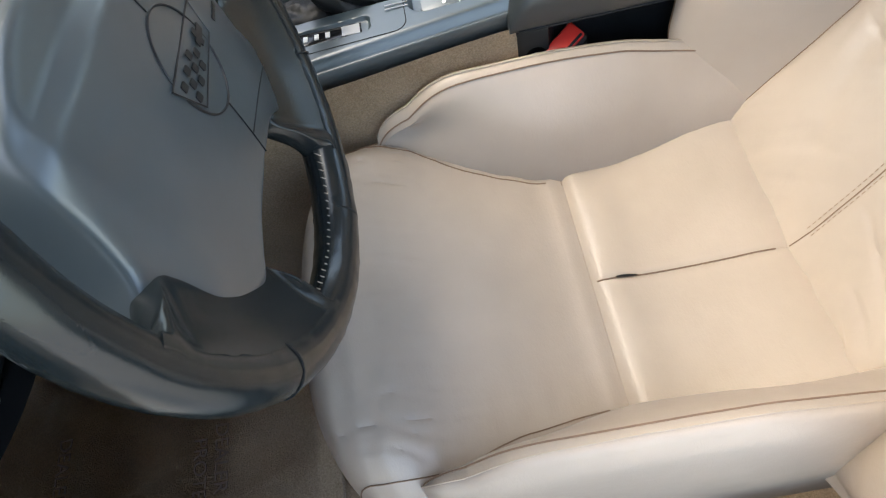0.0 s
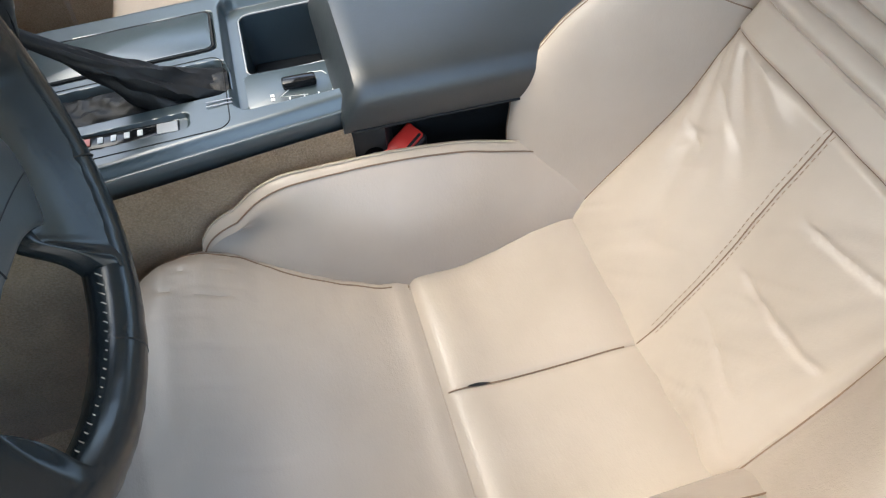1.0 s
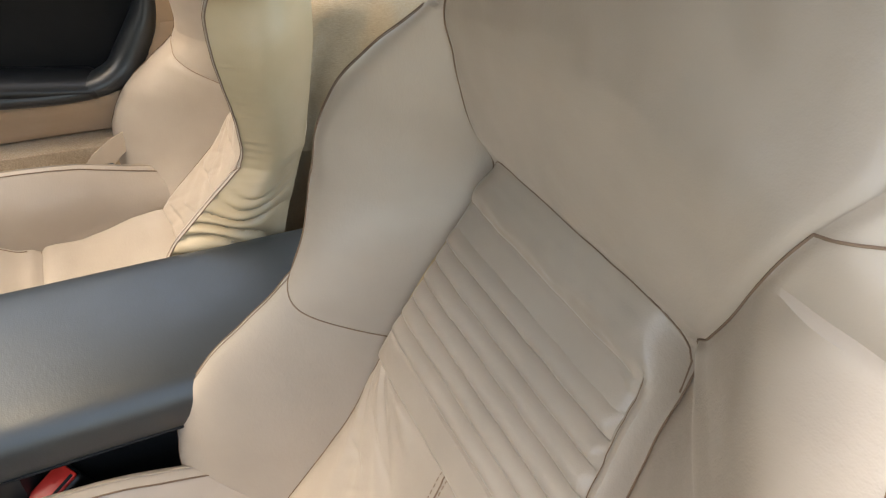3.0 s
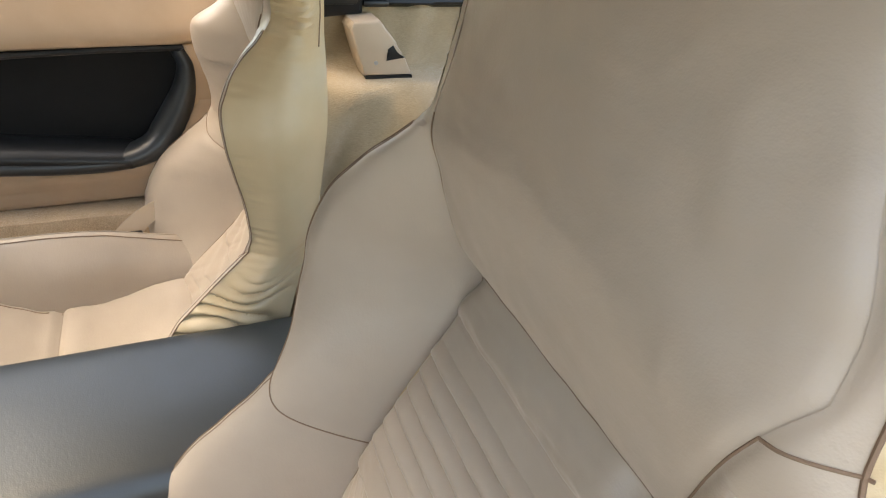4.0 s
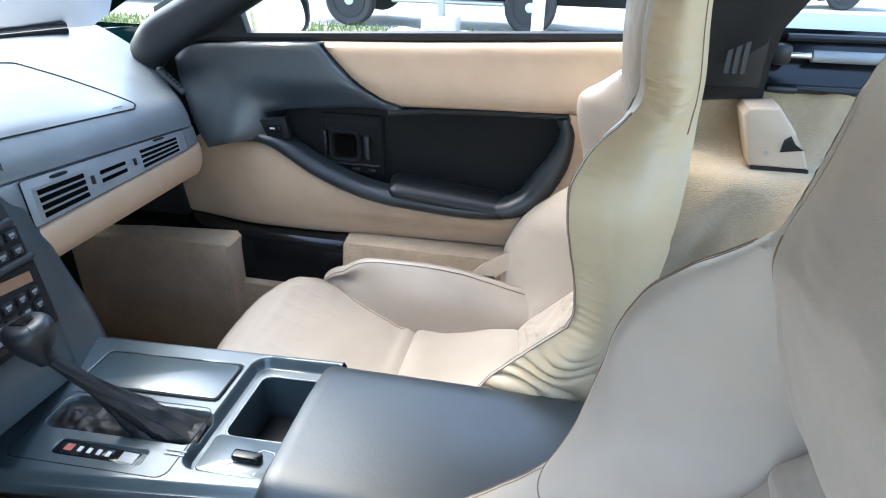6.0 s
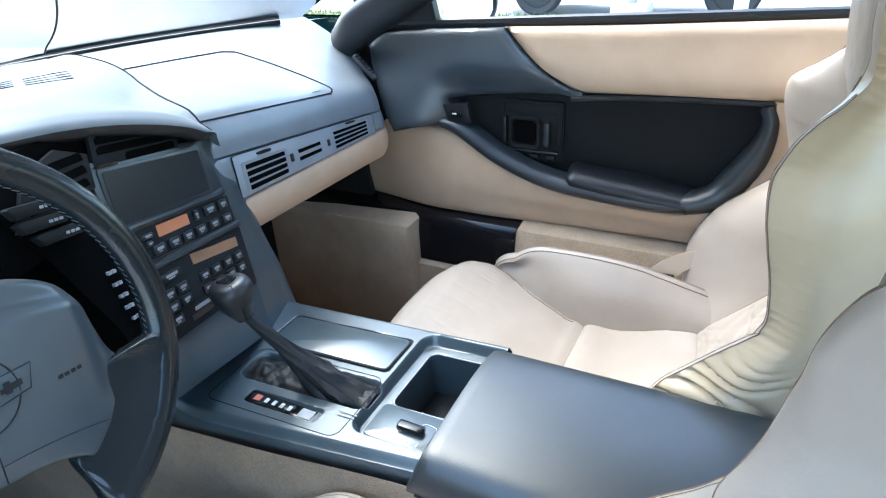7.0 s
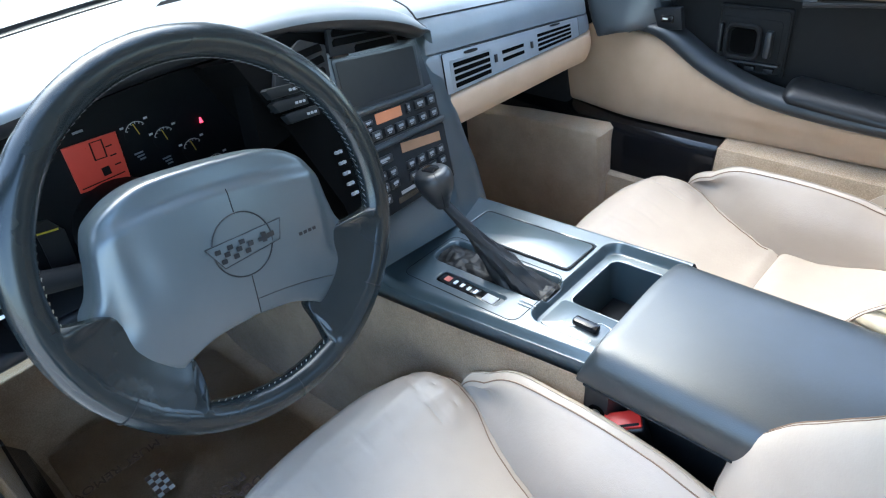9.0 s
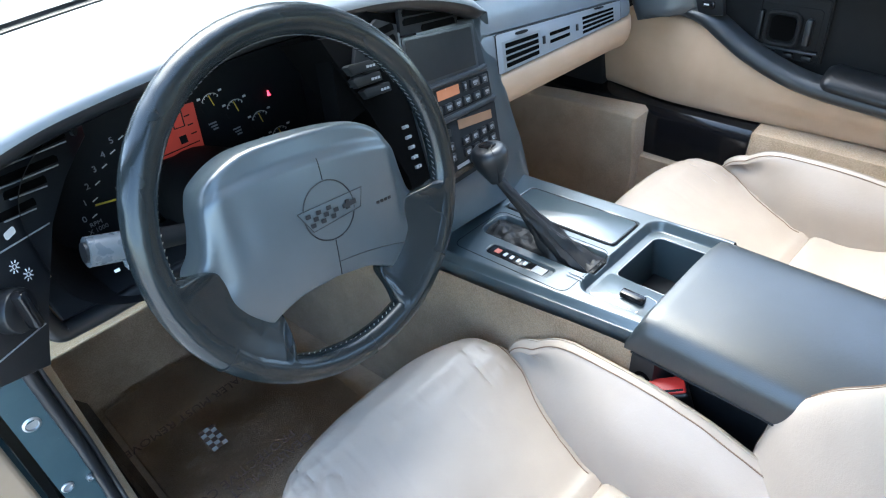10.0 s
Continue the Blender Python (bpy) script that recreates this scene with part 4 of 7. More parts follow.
# spokes: broad leather webs that dip from the rim under the pad's lower corners
SPOKE_A, SPOKE_B = -8.0, -65.0
for s in (-1, 1):
    rings = []
    for k in range(73):
        deg = SPOKE_A + (SPOKE_B - SPOKE_A) * k / 72
        th = radians(deg)
        f = min(smooth01((SPOKE_A - deg) / 11), smooth01((deg - SPOKE_B) / 8))
        r_in = R_RIM - 0.012 - 0.044 * math.sqrt(f)
        g = smooth01(f)
        z_in = 0.009 - 0.0155 * g
        sec = [(r_in, z_in - 0.008), (r_in + 0.001, z_in - 0.003), (r_in + 0.006, z_in), (0.55 * r_in + 0.45 * R_RIM, 0.012 - 0.011 * g), (R_RIM - 0.010, 0.0142 - 0.002 * g), (R_RIM - 0.001, 0.0150), (R_RIM + 0.004, 0.009),
               (R_RIM, -0.009), (0.5 * (r_in + R_RIM), -0.011 - 0.010 * g), (r_in + 0.004, -0.010 - 0.016 * g), (r_in, -0.004 - 0.014 * g)]
        pts = spline([(p, q, 0) for p, q in sec] + [(sec[0][0], sec[0][1], 0)], 41)[:-1]
        rings.append([wp(s * q.x * math.cos(th), q.x * math.sin(th), q.y + 0.0004 * noise.noise((q.x * 30, deg * 0.06, s))) for q in pts])
    part("spoke", loft(rings), M_WHEEL, wheel)
# hub, column, stalk
part("hub", loft([[wp(r * math.cos(a), r * math.sin(a) - 0.01, z) for a in [2 * math.pi * i / 28 for i in range(28)]] for r, z in ((0.070, -0.030), (0.060, -0.05), (0.052, -0.07), (0.05, -0.075))]), M_BLACK, wheel)
column = thing("steering_column", (-0.369, 0.32, 0.66), "black steering column shroud with indicator stalk", "steering column")
part("shroud", loft([[wp(r * 1.15 * math.cos(a), r * math.sin(a) - 0.01, z) for a in [2 * math.pi * i / 28 for i in range(28)]] for r, z in ((0.040, -0.068), (0.052, -0.078), (0.056, -0.12), (0.058, -0.28))]), M_DARK, column)
st = part("stalk", tube([(-0.43, 0.300, 0.752), (-0.49, 0.302, 0.768), (-0.545, 0.303, 0.785)], lambda t: 0.009 + 0.003 * t, 16), M_DARK, column)
part("cap", tube([(-0.535, 0.303, 0.782), (-0.572, 0.303, 0.795)], 0.0145, 20), M_STALK, st, "ring switch on the stalk end")
part("cap", tube([(-0.571, 0.303, 0.7947), (-0.5745, 0.303, 0.7958)], 0.010, 20), M_BLACK, st)
part("slider", rbox((-0.545, 0.290, 0.772), (0.010, 0.010, 0.012), 0.004), M_STALK, st)
part("marking", rbox((-0.558, 0.2885, 0.772), (0.005, 0.001, 0.003), 0), M_WHITE, st)
for k in range(4):
    part("marking", rbox((-0.452 - 0.010 * k, 0.2905, 0.766 + 0.0026 * k), (0.005, 0.001, 0.004), 0), M_WHITE, st)
# ---- dashboard ----
dash = thing("dashboard", (0.0, 0.62, 0.55), "charcoal dashboard with tan lower panel, instrument hood and centre stack", "dashboard")
strip_top = lambda x: 0.767 - 0.155 * (x - 0.12)
strip_low = lambda x: 0.697 - 0.085 * (x - 0.12)
tan_low = lambda x: 0.632 - 0.09 * (x - 0.12)
face_y = lambda x: 0.402 + 0.085 * (x - 0.12) - 0.5 * max(min(x, 0.57) - 0.50, 0) ** 2 + 8.0 * max(x - 0.57, 0) ** 2
screen_y = lambda x: 0.93 - (0.60 if x > 0 else 0.27) * x * x


def upper_profile(x):
    st, yf, ye = strip_top(x), face_y(x), screen_y(x)
    return [(yf + 0.03, st - 0.004), (yf + 0.011, st - 0.001), (yf + 0.010, st + 0.006), (yf + 0.016, st + 0.030), (yf + 0.030, st + 0.050), (yf + 0.060, st + 0.066), *[(yf + 0.060 + f * (ye - yf - 0.066), st + 0.066 + (f + 0.35 * f * (1 - f)) * (0.792 - st)) for f in (0.25, 0.5, 0.75, 1.0)], (ye, 0.852), (ye, 0.80)]


rr = []
for k in range(91):
    x = 0.050 + 0.575 * k / 90
    pr = spline([(0, p, q) for p, q in upper_profile(x)], 80)
    rr.append([(x + 0.05 * smooth01((q.y - 0.47) / 0.12) * max((x - 0.44) / 0.165, 0) ** 2, q.y, q.z) for q in pr])
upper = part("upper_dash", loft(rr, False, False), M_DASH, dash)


def on_upper(x, s):
    """s: 0..1 along the upper profile."""
    q = spline([(0, p, r) for p, r in upper_profile(x)], 80)[int(s * 79)]
    return Vector((x, q.y - 0.0004, q.z + 0.0008))


# airbag door outline and the seam beside it
path = [on_upper(0.072 + 0.363 * k / 24, 0.372) for k in range(25)]
path += [on_upper(0.435 + 0.026 * math.sin(k / 8 * math.pi / 2), 0.372 + 0.05 * (1 - math.cos(k / 8 * math.pi / 2))) for k in range(1, 9)]
path += [on_upper(0.461 - 0.02 * k / 12, 0.422 + 0.26 * k / 12) for k in range(1, 13)]
path += [on_upper(0.441 - 0.22 * k / 12, 0.69) for k in range(1, 13)]
part("airbag_seam", tube(path, 0.0013, 6), M_DARK, upper)
end = [(p + 0.004, q - 0.012) for p, q in upper_profile(0.62)]
part("end_cap", prism([(face_y(0.62) + 0.05, 0.59), (face_y(0.62) + 0.012, 0.63), (face_y(0.62) + 0.012, strip_top(0.62)), *end[1:-1], (end[-1][0], 0.60)], 0.610, 0.620, lambda p, q, d: (d, p, q)), M_DARK, dash)
for k in range(3):
    q = on_upper(0.40 + 0.009 * k, 0.41)
    part("marking", rbox(q, (0.006, 0.002, 0.0008), 0), M_BLACK, upper)
demist = part("demister_slot", rbox((0.580, 0.470, 0.7845), (0.012, 0.066, 0.010), 0.003, 2, Euler((radians(43), 0, 0)).to_matrix().to_4x4()), M_STACK, upper)
for k in range(7):
    part("rib", rbox((0.579, 0.4525 + 0.0058 * k, 0.7722 + 0.0054 * k), (0.008, 0.0018, 0.0108), 0, 1, Euler((radians(43), 0, 0)).to_matrix().to_4x4()), M_DARK, demist)

# vent strip
rr = []
for k in range(61):
    x = 0.066 + 0.557 * k / 60
    st, sb, yf = strip_top(x), strip_low(x), face_y(x)
    rr.append([(x, yf + 0.02, st - 0.002), (x, yf + 0.009, st - 0.003), (x, yf + 0.006, st - 0.008), (x, yf + 0.003, 0.5 * (st + sb)), (x, yf + 0.001, sb + 0.005), (x, yf + 0.004, sb + 0.0005), (x, yf + 0.02, sb)])
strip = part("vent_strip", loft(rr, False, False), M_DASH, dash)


def strip_place(p, q, d):
    """p: x, q: 0..1 up the strip, d: proud of it."""
    z = strip_low(p) + (strip_top(p) - strip_low(p)) * q
    return Vector((p, face_y(p) + 0.001 + 0.005 * q - d, z))


def vent(x0, x1, n, q0, q1):
    f = part("vent", prism(rrect(x0, q0, x1, q1, 0.006, 3), -0.002, 0.003, strip_place, 0.001), M_BEZEL, strip)
    for k in range(n):
        c = q0 + (q1 - q0) * (k + 0.8) / (n + 0.6)
        # solid plate, its blackness painting the shade inside the slot
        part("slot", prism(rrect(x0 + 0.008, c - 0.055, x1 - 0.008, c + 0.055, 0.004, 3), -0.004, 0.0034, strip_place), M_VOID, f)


part("vent_bezel", prism(rrect(0.118, 0.03, 0.545, 0.97, 0.02, 5), -0.002, 0.0022, strip_place, 0.001), M_BEZEL, strip)
ol = rrect(0.118, 0.03, 0.545, 0.97, 0.02, 5)
part("bezel_gap", tube([strip_place(p, q, 0.0012) for p, q in ol], 0.0011, 5, True), M_DARK, strip)
vent(0.133, 0.247, 4, 0.05, 0.79)
vent(0.268, 0.352, 2, 0.16, 0.74)
vent(0.383, 0.522, 4, 0.06, 0.84)
for x0, q0 in ((0.172, 0.84), (0.438, 0.88)):
    k = part("lever", prism(rrect(x0, q0, x0 + 0.036, q0 + 0.08, 0.02, 3), 0.0, 0.0045, strip_place, 0.001), M_DARK, strip)
for x0 in (0.252, 0.366):
    part("wheel", prism(rrect(x0, 0.36, x0 + 0.008, 0.58, 0.003, 3), 0.0, 0.005, strip_place, 0.001), M_BLACK, strip)

# tan lower panel
rr = []
for k in range(61):
    x = 0.095 + 0.540 * k / 60
    sb, tl, yf = strip_low(x), tan_low(x), face_y(x)
    pr = spline([(0, yf + 0.03, sb - 0.001), (0, yf + 0.004, sb - 0.0015), (0, yf - 0.003, sb - 0.010), (0, yf - 0.004, 0.5 * (sb + tl)), (0, yf + 0.004, tl + 0.012), (0, yf + 0.022, tl), (0, yf + 0.10, tl - 0.012), (0, yf + 0.20, tl - 0.02)], 40)
    rr.append([(x, q.y, q.z) for q in pr])
part("glove_panel", loft(rr, False, False), M_TAN, dash, "tan padded lower dash panel")
part("lower_panel", rbox((0.37, 0.64, 0.592), (0.62, 0.20, 0.03), 0.01), M_DARK, dash)

# instrument hood over the driver's side
hood_z = pc([-0.68, -0.625, -0.593, -0.537, -0.476, -0.342, -0.258, -0.168, -0.103, -0.028, 0.03, 0.072, 0.092], [0.845, 0.893, 0.905, 0.916, 0.921, 0.926, 0.921, 0.911, 0.898, 0.876, 0.852, 0.828, 0.814])
hood_y = pc([-0.68, -0.593, -0.476, -0.342, -0.2, -0.10, 0.0, 0.072, 0.092], [0.355, 0.338, 0.334, 0.334, 0.345, 0.356, 0.362, 0.388, 0.40])
rr, HOOD_ROWS = [], []
for k in range(121):
    x = -0.68 + 0.772 * k / 120
    zh, yh, ye = hood_z(x), hood_y(x), screen_y(x)
    lip = 0.020 * smooth01((0.10 - x) / 0.05) + 0.004
    pr = spline([(0, yh + 0.10, zh - lip - 0.016), (0, yh + 0.02, zh - lip - 0.004), (0, yh + 0.003, zh - lip), (0, yh - 0.003, zh - 0.5 * lip), (0, yh + 0.004, zh - 0.002), (0, yh + 0.03, zh + 0.005), (0, yh + 0.12, zh + 0.003),
                 (0, yh + 0.26, zh * 0.5 + 0.442), (0, 0.4 * (yh + 0.26) + 0.6 * ye, 0.872), (0, ye - 0.03, 0.861), (0, ye - 0.004, 0.859), (0, ye, 0.80)], 70)
    pts = [Vector((x + 0.115 * smooth01((q.y - 0.40) / 0.36) * max((x + 0.16) / 0.252, 0) ** 2, q.y, q.z)) for q in pr]
    HOOD_ROWS.append(pts)


def row_height(row, y):
    if y < row[0].y:
        return 0.0
    for p, q in zip(row, row[1:]):
        if p.y <= y <= q.y:
            return p.z + (q.z - p.z) * (y - p.y) / max(q.y - p.y, 1e-6)
    return row[-8].z


UPPER_ROWS = [[Vector((0.05 + 0.02 * k, q.y, q.z)) for q in spline([(0, p, r) for p, r in upper_profile(0.05 + 0.02 * k)], 80)][20:] for k in range(12)]
for row in HOOD_ROWS:
    for q in row[24:-6]:
        if q.x > 0.03:
            k = min(max((q.x - 0.05) / 0.02, 0), 10.99)
            i = int(k)
            u = row_height(UPPER_ROWS[i], q.y) * (1 - k + i) + row_height(UPPER_ROWS[i + 1], q.y) * (k - i)
            if q.y < UPPER_ROWS[i][-8].y:
                q.z = max(q.z, u + 0.0035)
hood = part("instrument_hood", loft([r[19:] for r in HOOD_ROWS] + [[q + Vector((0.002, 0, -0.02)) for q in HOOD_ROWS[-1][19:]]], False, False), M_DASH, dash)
part("hood_seam", tube([q + Vector((0.001, 0, 0.0)) for q in HOOD_ROWS[-1][26:-8]], 0.0018, 6), M_DARK, hood)
part("hood_lining", loft([r[:20] for r in HOOD_ROWS], False, False), M_BLACK, dash)


def hood_top(x, y):
    row = min(HOOD_ROWS, key=lambda r: abs(r[45].x - x))
    return row_height(row[24:], y)


for x0, x1, y0 in ((-0.138, -0.056, 0.748), (-0.048, 0.038, 0.739), (0.050, 0.122, 0.728)):
    for k in range(4):
        y = y0 - 0.018 * k
        part("vent_slot", tube([(x - 0.010 * k, y - 0.03 * (x - x0), hood_top(x - 0.010 * k, y - 0.03 * (x - x0)) - 0.0002) for x in [x0 + (x1 - x0) * i / 8 for i in range(9)]], 0.0019, 6), M_DARK, hood)
part("sun_sensor", rbox((0.005, 0.80, hood_top(0.005, 0.80) + 0.001), (0.022, 0.022, 0.007), 0.003, 3), M_BLACK, hood)

# cluster recess and face
rec = []
for f, y, cxx, czz in ((1.06, 0.350, -0.385, 0.789), (1.0, 0.42, -0.379, 0.770), (0.98, 0.546, -0.366, 0.745)):
    ring = []
    for i in range(64):
        a = 2 * math.pi * i / 64
        cx = math.copysign(abs(math.cos(a)) ** 0.55, math.cos(a))
        cz = math.copysign(abs(math.sin(a)) ** 0.6, math.sin(a))
        x = cxx + 0.205 * f * cx
        ring.append((x, y, min(czz + (0.098 * f + 0.02 * (1 - cx * cx)) * cz, hood_z(x) - 0.03)))
    rec.append(ring)
part("cluster_recess", loft(rec, True, False), M_DARK, dash)
cl = part("cluster_face", rbox((-0.366, 0.552, 0.745), (0.42, 0.008, 0.24), 0.002), M_DARK, dash)
CY = 0.5465
cf = lambda p, q, d: (p, CY - d, q)
red = part("display", prism([(-0.403, 0.796), (-0.336, 0.792), (-0.341, 0.730), (-0.4045, 0.735)], 0.0, 0.003, cf, 0.001), M_REDLCD, cl, "red lit digital speed display")
face_m = lambda x, z, r=0: Matrix.Translation((x, CY - 0.0034, z)) @ Euler((radians(90), radians(0), 0)).to_matrix().to_4x4() @ Euler((0, 0, radians(r))).to_matrix().to_4x4()
part("digit", tube([cf(p, q, 0.0036) for p, q in ((-0.371, 0.791), (-0.3565, 0.790), (-0.358, 0.767), (-0.3725, 0.768))], 0.0011, 5, True), M_DARK, red)
part("marking", rbox((-0.3655, CY - 0.0034, 0.750), (0.010, 0.001, 0.011), 0), M_DARK, red)
for k in range(3):
    part("marking", rbox((-0.351 + 0.001 * k, CY - 0.0034, 0.779 - 0.013 * k), (0.008, 0.0008, 0.0016), 0), M_DARK, red)
part("marking", rbox((-0.373, CY - 0.0034, 0.7395), (0.056, 0.001, 0.0012), 0), M_DARK, red)
for gx, gz in ((-0.311, 0.780), (-0.279, 0.759), (-0.247, 0.729), (-0.222, 0.694)):
    g = part("gauge", prism([(0.0165 * math.cos(2 * math.pi * i / 24), 0.0165 * math.sin(2 * math.pi * i / 24)) for i in range(24)], 0, 0.001, lambda p, q, d: (gx + p, CY - d, gz + q)), M_DARK, cl)
    part("scale", tube([(gx + 0.0145 * math.cos(radians(a)), CY - 0.0014, gz + 0.0145 * math.sin(radians(a))) for a in range(35, 156, 8)], 0.0005, 4), M_WHITE, g)
    for a in range(35, 156, 24):
        part("tick", tube([(gx + r * math.cos(radians(a)), CY - 0.0014, gz + r * math.sin(radians(a))) for r in (0.0118, 0.0145)], 0.0005, 4), M_WHITE, g)
    part("needle", tube([(gx + 0.002, CY - 0.0018, gz - 0.003), (gx - 0.0015, CY - 0.0018, gz + 0.0125)], 0.0008, 4), M_YELLOW, g)
    for k in range(3):
        part("marking", rbox((gx - 0.008 + 0.0012 * k, CY - 0.0012, gz - 0.026 - 0.0045 * k), (0.012 - 0.002 * k, 0.0006, 0.0022), 0), M_GREY, g)
    for sx, dz in ((-1, 0.012), (1, 0.014)):
        part("marking", rbox((gx + sx * 0.0165, CY - 0.0012, gz + dz), (0.005, 0.0006, 0.0028), 0), M_WHITE, g)
part("marking", rbox((-0.377, CY - 0.001, 0.808), (0.013, 0.0006, 0.003), 0), M_GREY, cl)
part("warning_lamp", prism([(-0.2265, 0.759), (-0.2215, 0.759), (-0.2228, 0.763), (-0.2235, 0.7665), (-0.2250, 0.7665), (-0.2256, 0.763)], 0.0, 0.002, cf), M_LAMP, cl, "lit red warning lamp")
# rev counter along the left edge
for i, (gx, gz) in enumerate(((-0.520, 0.704), (-0.511, 0.724), (-0.500, 0.743), (-0.484, 0.760), (-0.468, 0.773), (-0.452, 0.786))):
    lettering(str(i), 0.0115, face_m(gx, gz), M_GREY, cl, "digit")
    part("tick", rbox((gx + 0.013, CY - 0.001, gz - 0.002), (0.008, 0.0006, 0.0014), 0, 1, Euler((0, radians(-20), 0)).to_matrix().to_4x4()), M_WHITE, cl)
lettering("RPM", 0.0085, face_m(-0.510, 0.693), M_GREY, cl, "lettering")
lettering("X 1000", 0.0085, face_m(-0.510, 0.684), M_GREY, cl, "lettering")
part("gauge_window", prism([(-0.470, 0.726), (-0.452, 0.722), (-0.440, 0.700), (-0.444, 0.655), (-0.474, 0.655)], 0.0, 0.002, cf), plain("grey_window", (0.055, 0.050, 0.047), 0.35), cl)
part("needle", rbox((-0.474, CY - 0.004, 0.7115), (0.056, 0.001, 0.0022), 0, 1, Euler((0, radians(10), 0)).to_matrix().to_4x4()), M_YELLOW, cl)

# panel at the outer end: vents and headlamp knob
ex, ey2 = Vector((0.075, 0.065, 0)).normalized(), Vector((0, 0, 1))
LO = Vector((-0.625, 0.335, 0.78))
ln = Vector((ex.y, -ex.x, 0))
lp = lambda p, q, d: LO + ex * p + ey2 * q + ln * d
outer = part("outer_panel", prism([(-0.10, -0.045), (-0.022, -0.088), (0.001, -0.046), (0.064, 0.020), (0.110, 0.042), (0.168, 0.060), (0.174, 0.082), (0.12, 0.104), (0.03, 0.116), (-0.10, 0.10)], -0.03, 0.0, lp, 0.003), M_BLACK, dash)


def slanted(p0, q0, p1, q1, h):
    """A slot from one end to the other, h high."""
    d = Vector((p1 - p0, q1 - q0))
    nn = Vector((-d.y, d.x)).normalized() * h / 2
    return [(p0 + nn.x * 0.3, q0 + nn.y * 0.3), (p0 - nn.x, q0 - nn.y), (p1 - nn.x, q1 - nn.y), (p1 + nn.x * 0.3, q1 + nn.y * 0.3), (p1 - d.x * 0.04 + nn.x, q1 - d.y * 0.04 + nn.y), (p0 + d.x * 0.04 + nn.x, q0 + d.y * 0.04 + nn.y)]


for p0, q0, p1, q1 in ((0.020, 0.104, 0.138, 0.078), (0.012, 0.090, 0.113, 0.065), (0.030, 0.072, 0.086, 0.057), (0.012, 0.060, 0.060, 0.048)):
    # no opening: the slot's inner shade is the plate's black colour
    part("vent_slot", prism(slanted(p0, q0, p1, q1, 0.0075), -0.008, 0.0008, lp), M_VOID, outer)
    part("vent_edge", tube([lp(p0 + 0.004, q0 - 0.006, 0.001), lp(p1 - 0.004, q1 - 0.006, 0.001)], 0.0008, 5), M_GREY, outer)
part("vent_knob", prism([(0.005 * math.cos(2 * math.pi * i / 16) + 0.151, 0.005 * math.sin(2 * math.pi * i / 16) + 0.075) for i in range(16)], 0, 0.003, lp), M_DARK, outer)
kn = part("lamp_knob", prism([(0.021 * math.cos(2 * math.pi * i / 28) - 0.030, 0.021 * math.sin(2 * math.pi * i / 28) - 0.010) for i in range(28)], 0, 0.014, lp, 0.003), M_BLACK, outer)
part("grip", prism(rrect(-0.035, -0.030, -0.025, 0.010, 0.004, 3), 0.012, 0.024, lp, 0.002), M_GLOSS, kn)
for p, q in ((0.009, 0.0), (0.0, 0.016)):
    for k in range(8):
        a = math.pi * k / 4
        part("marking", tube([lp(p + 0.0036 * math.cos(a), q + 0.0036 * math.sin(a), 0.0005), lp(p + 0.0062 * math.cos(a), q + 0.0062 * math.sin(a), 0.0005)], 0.0006, 4), M_WHITE, outer)
    part("marking", tube([lp(p + 0.0022 * math.cos(a), q + 0.0022 * math.sin(a), 0.0005) for a in [math.pi * k / 5 for k in range(10)]], 0.0005, 4, True), M_WHITE, outer)
part("marking", prism(rrect(0.008, 0.039, 0.022, 0.046, 0.002, 2), 0, 0.0006, lp), M_WHITE, outer)
part("seam", tube([lp(-0.07, 0.050, 0.0006), lp(0.062, 0.021, 0.0006)], 0.0008, 5), M_GREY, outer)
part("seam", tube([lp(-0.09, -0.032, 0.0006), lp(-0.004, -0.050, 0.0006)], 0.0008, 5), M_GREY, outer)
# rail under the cluster and tan knee panel
part("lower_rail", tube(spline([(-0.628, 0.372, 0.74), (-0.622, 0.372, 0.692), (-0.60, 0.376, 0.682), (-0.52, 0.380, 0.679), (-0.40, 0.384, 0.675), (-0.22, 0.385, 0.665)], 40), 0.011, 12), M_BLACK, dash)
part("recess_floor", rbox((-0.40, 0.43, 0.684), (0.42, 0.10, 0.012), 0.004), M_DARK, dash)
rr = []
for k in range(31):
    x = -0.64 + 0.50 * k / 30
    rr.append([(x, q.y, q.z) for q in spline([(0, 0.388, 0.674), (0, 0.386, 0.664), (0, 0.389, 0.652), (0, 0.40, 0.646), (0, 0.50, 0.620), (0, 0.64, 0.60)], 24)])
part("knee_panel", loft(rr, False, False), M_CARPET2, dash, "brownish tan knee panel under the column")

# centre stack
S_O = Vector((-0.05, 0.345, 0.72))
S_R, S_U, S_N = Vector((0.932, 0.287, -0.221)).normalized(), Vector((0.145, 0.262, 0.954)), Vector((0.332, -0.921, 0.203))
S_U = (S_U - S_R * S_U.dot(S_R)).normalized()
S_N = S_R.cross(S_U).normalized()
sp = lambda r, u, d: S_O + S_R * r + S_U * u + S_N * d
if S_N.y > 0:
    S_N = -S_N
right_edge = spline([(0.150, 0.127, 0), (0.174, 0.085, 0), (0.196, 0.03, 0), (0.220, -0.04, 0), (0.236, -0.085, 0), (0.250, -0.125, 0), (0.262, -0.19, 0)], 24)
stack = thing("center_stack", (0.0, 0.40, 0.55), "black angled centre stack with blank screen, climate controls and radio", "car stereo")
inner = [(-0.26, 0.128), *[(q.x - 0.030, q.y) for q in right_edge], (-0.12, -0.16), (-0.14, -0.06), (-0.20, 0.04)]
part("body", prism(inner, -0.06, -0.004, sp, 0.002, 2), M_VOID, stack)
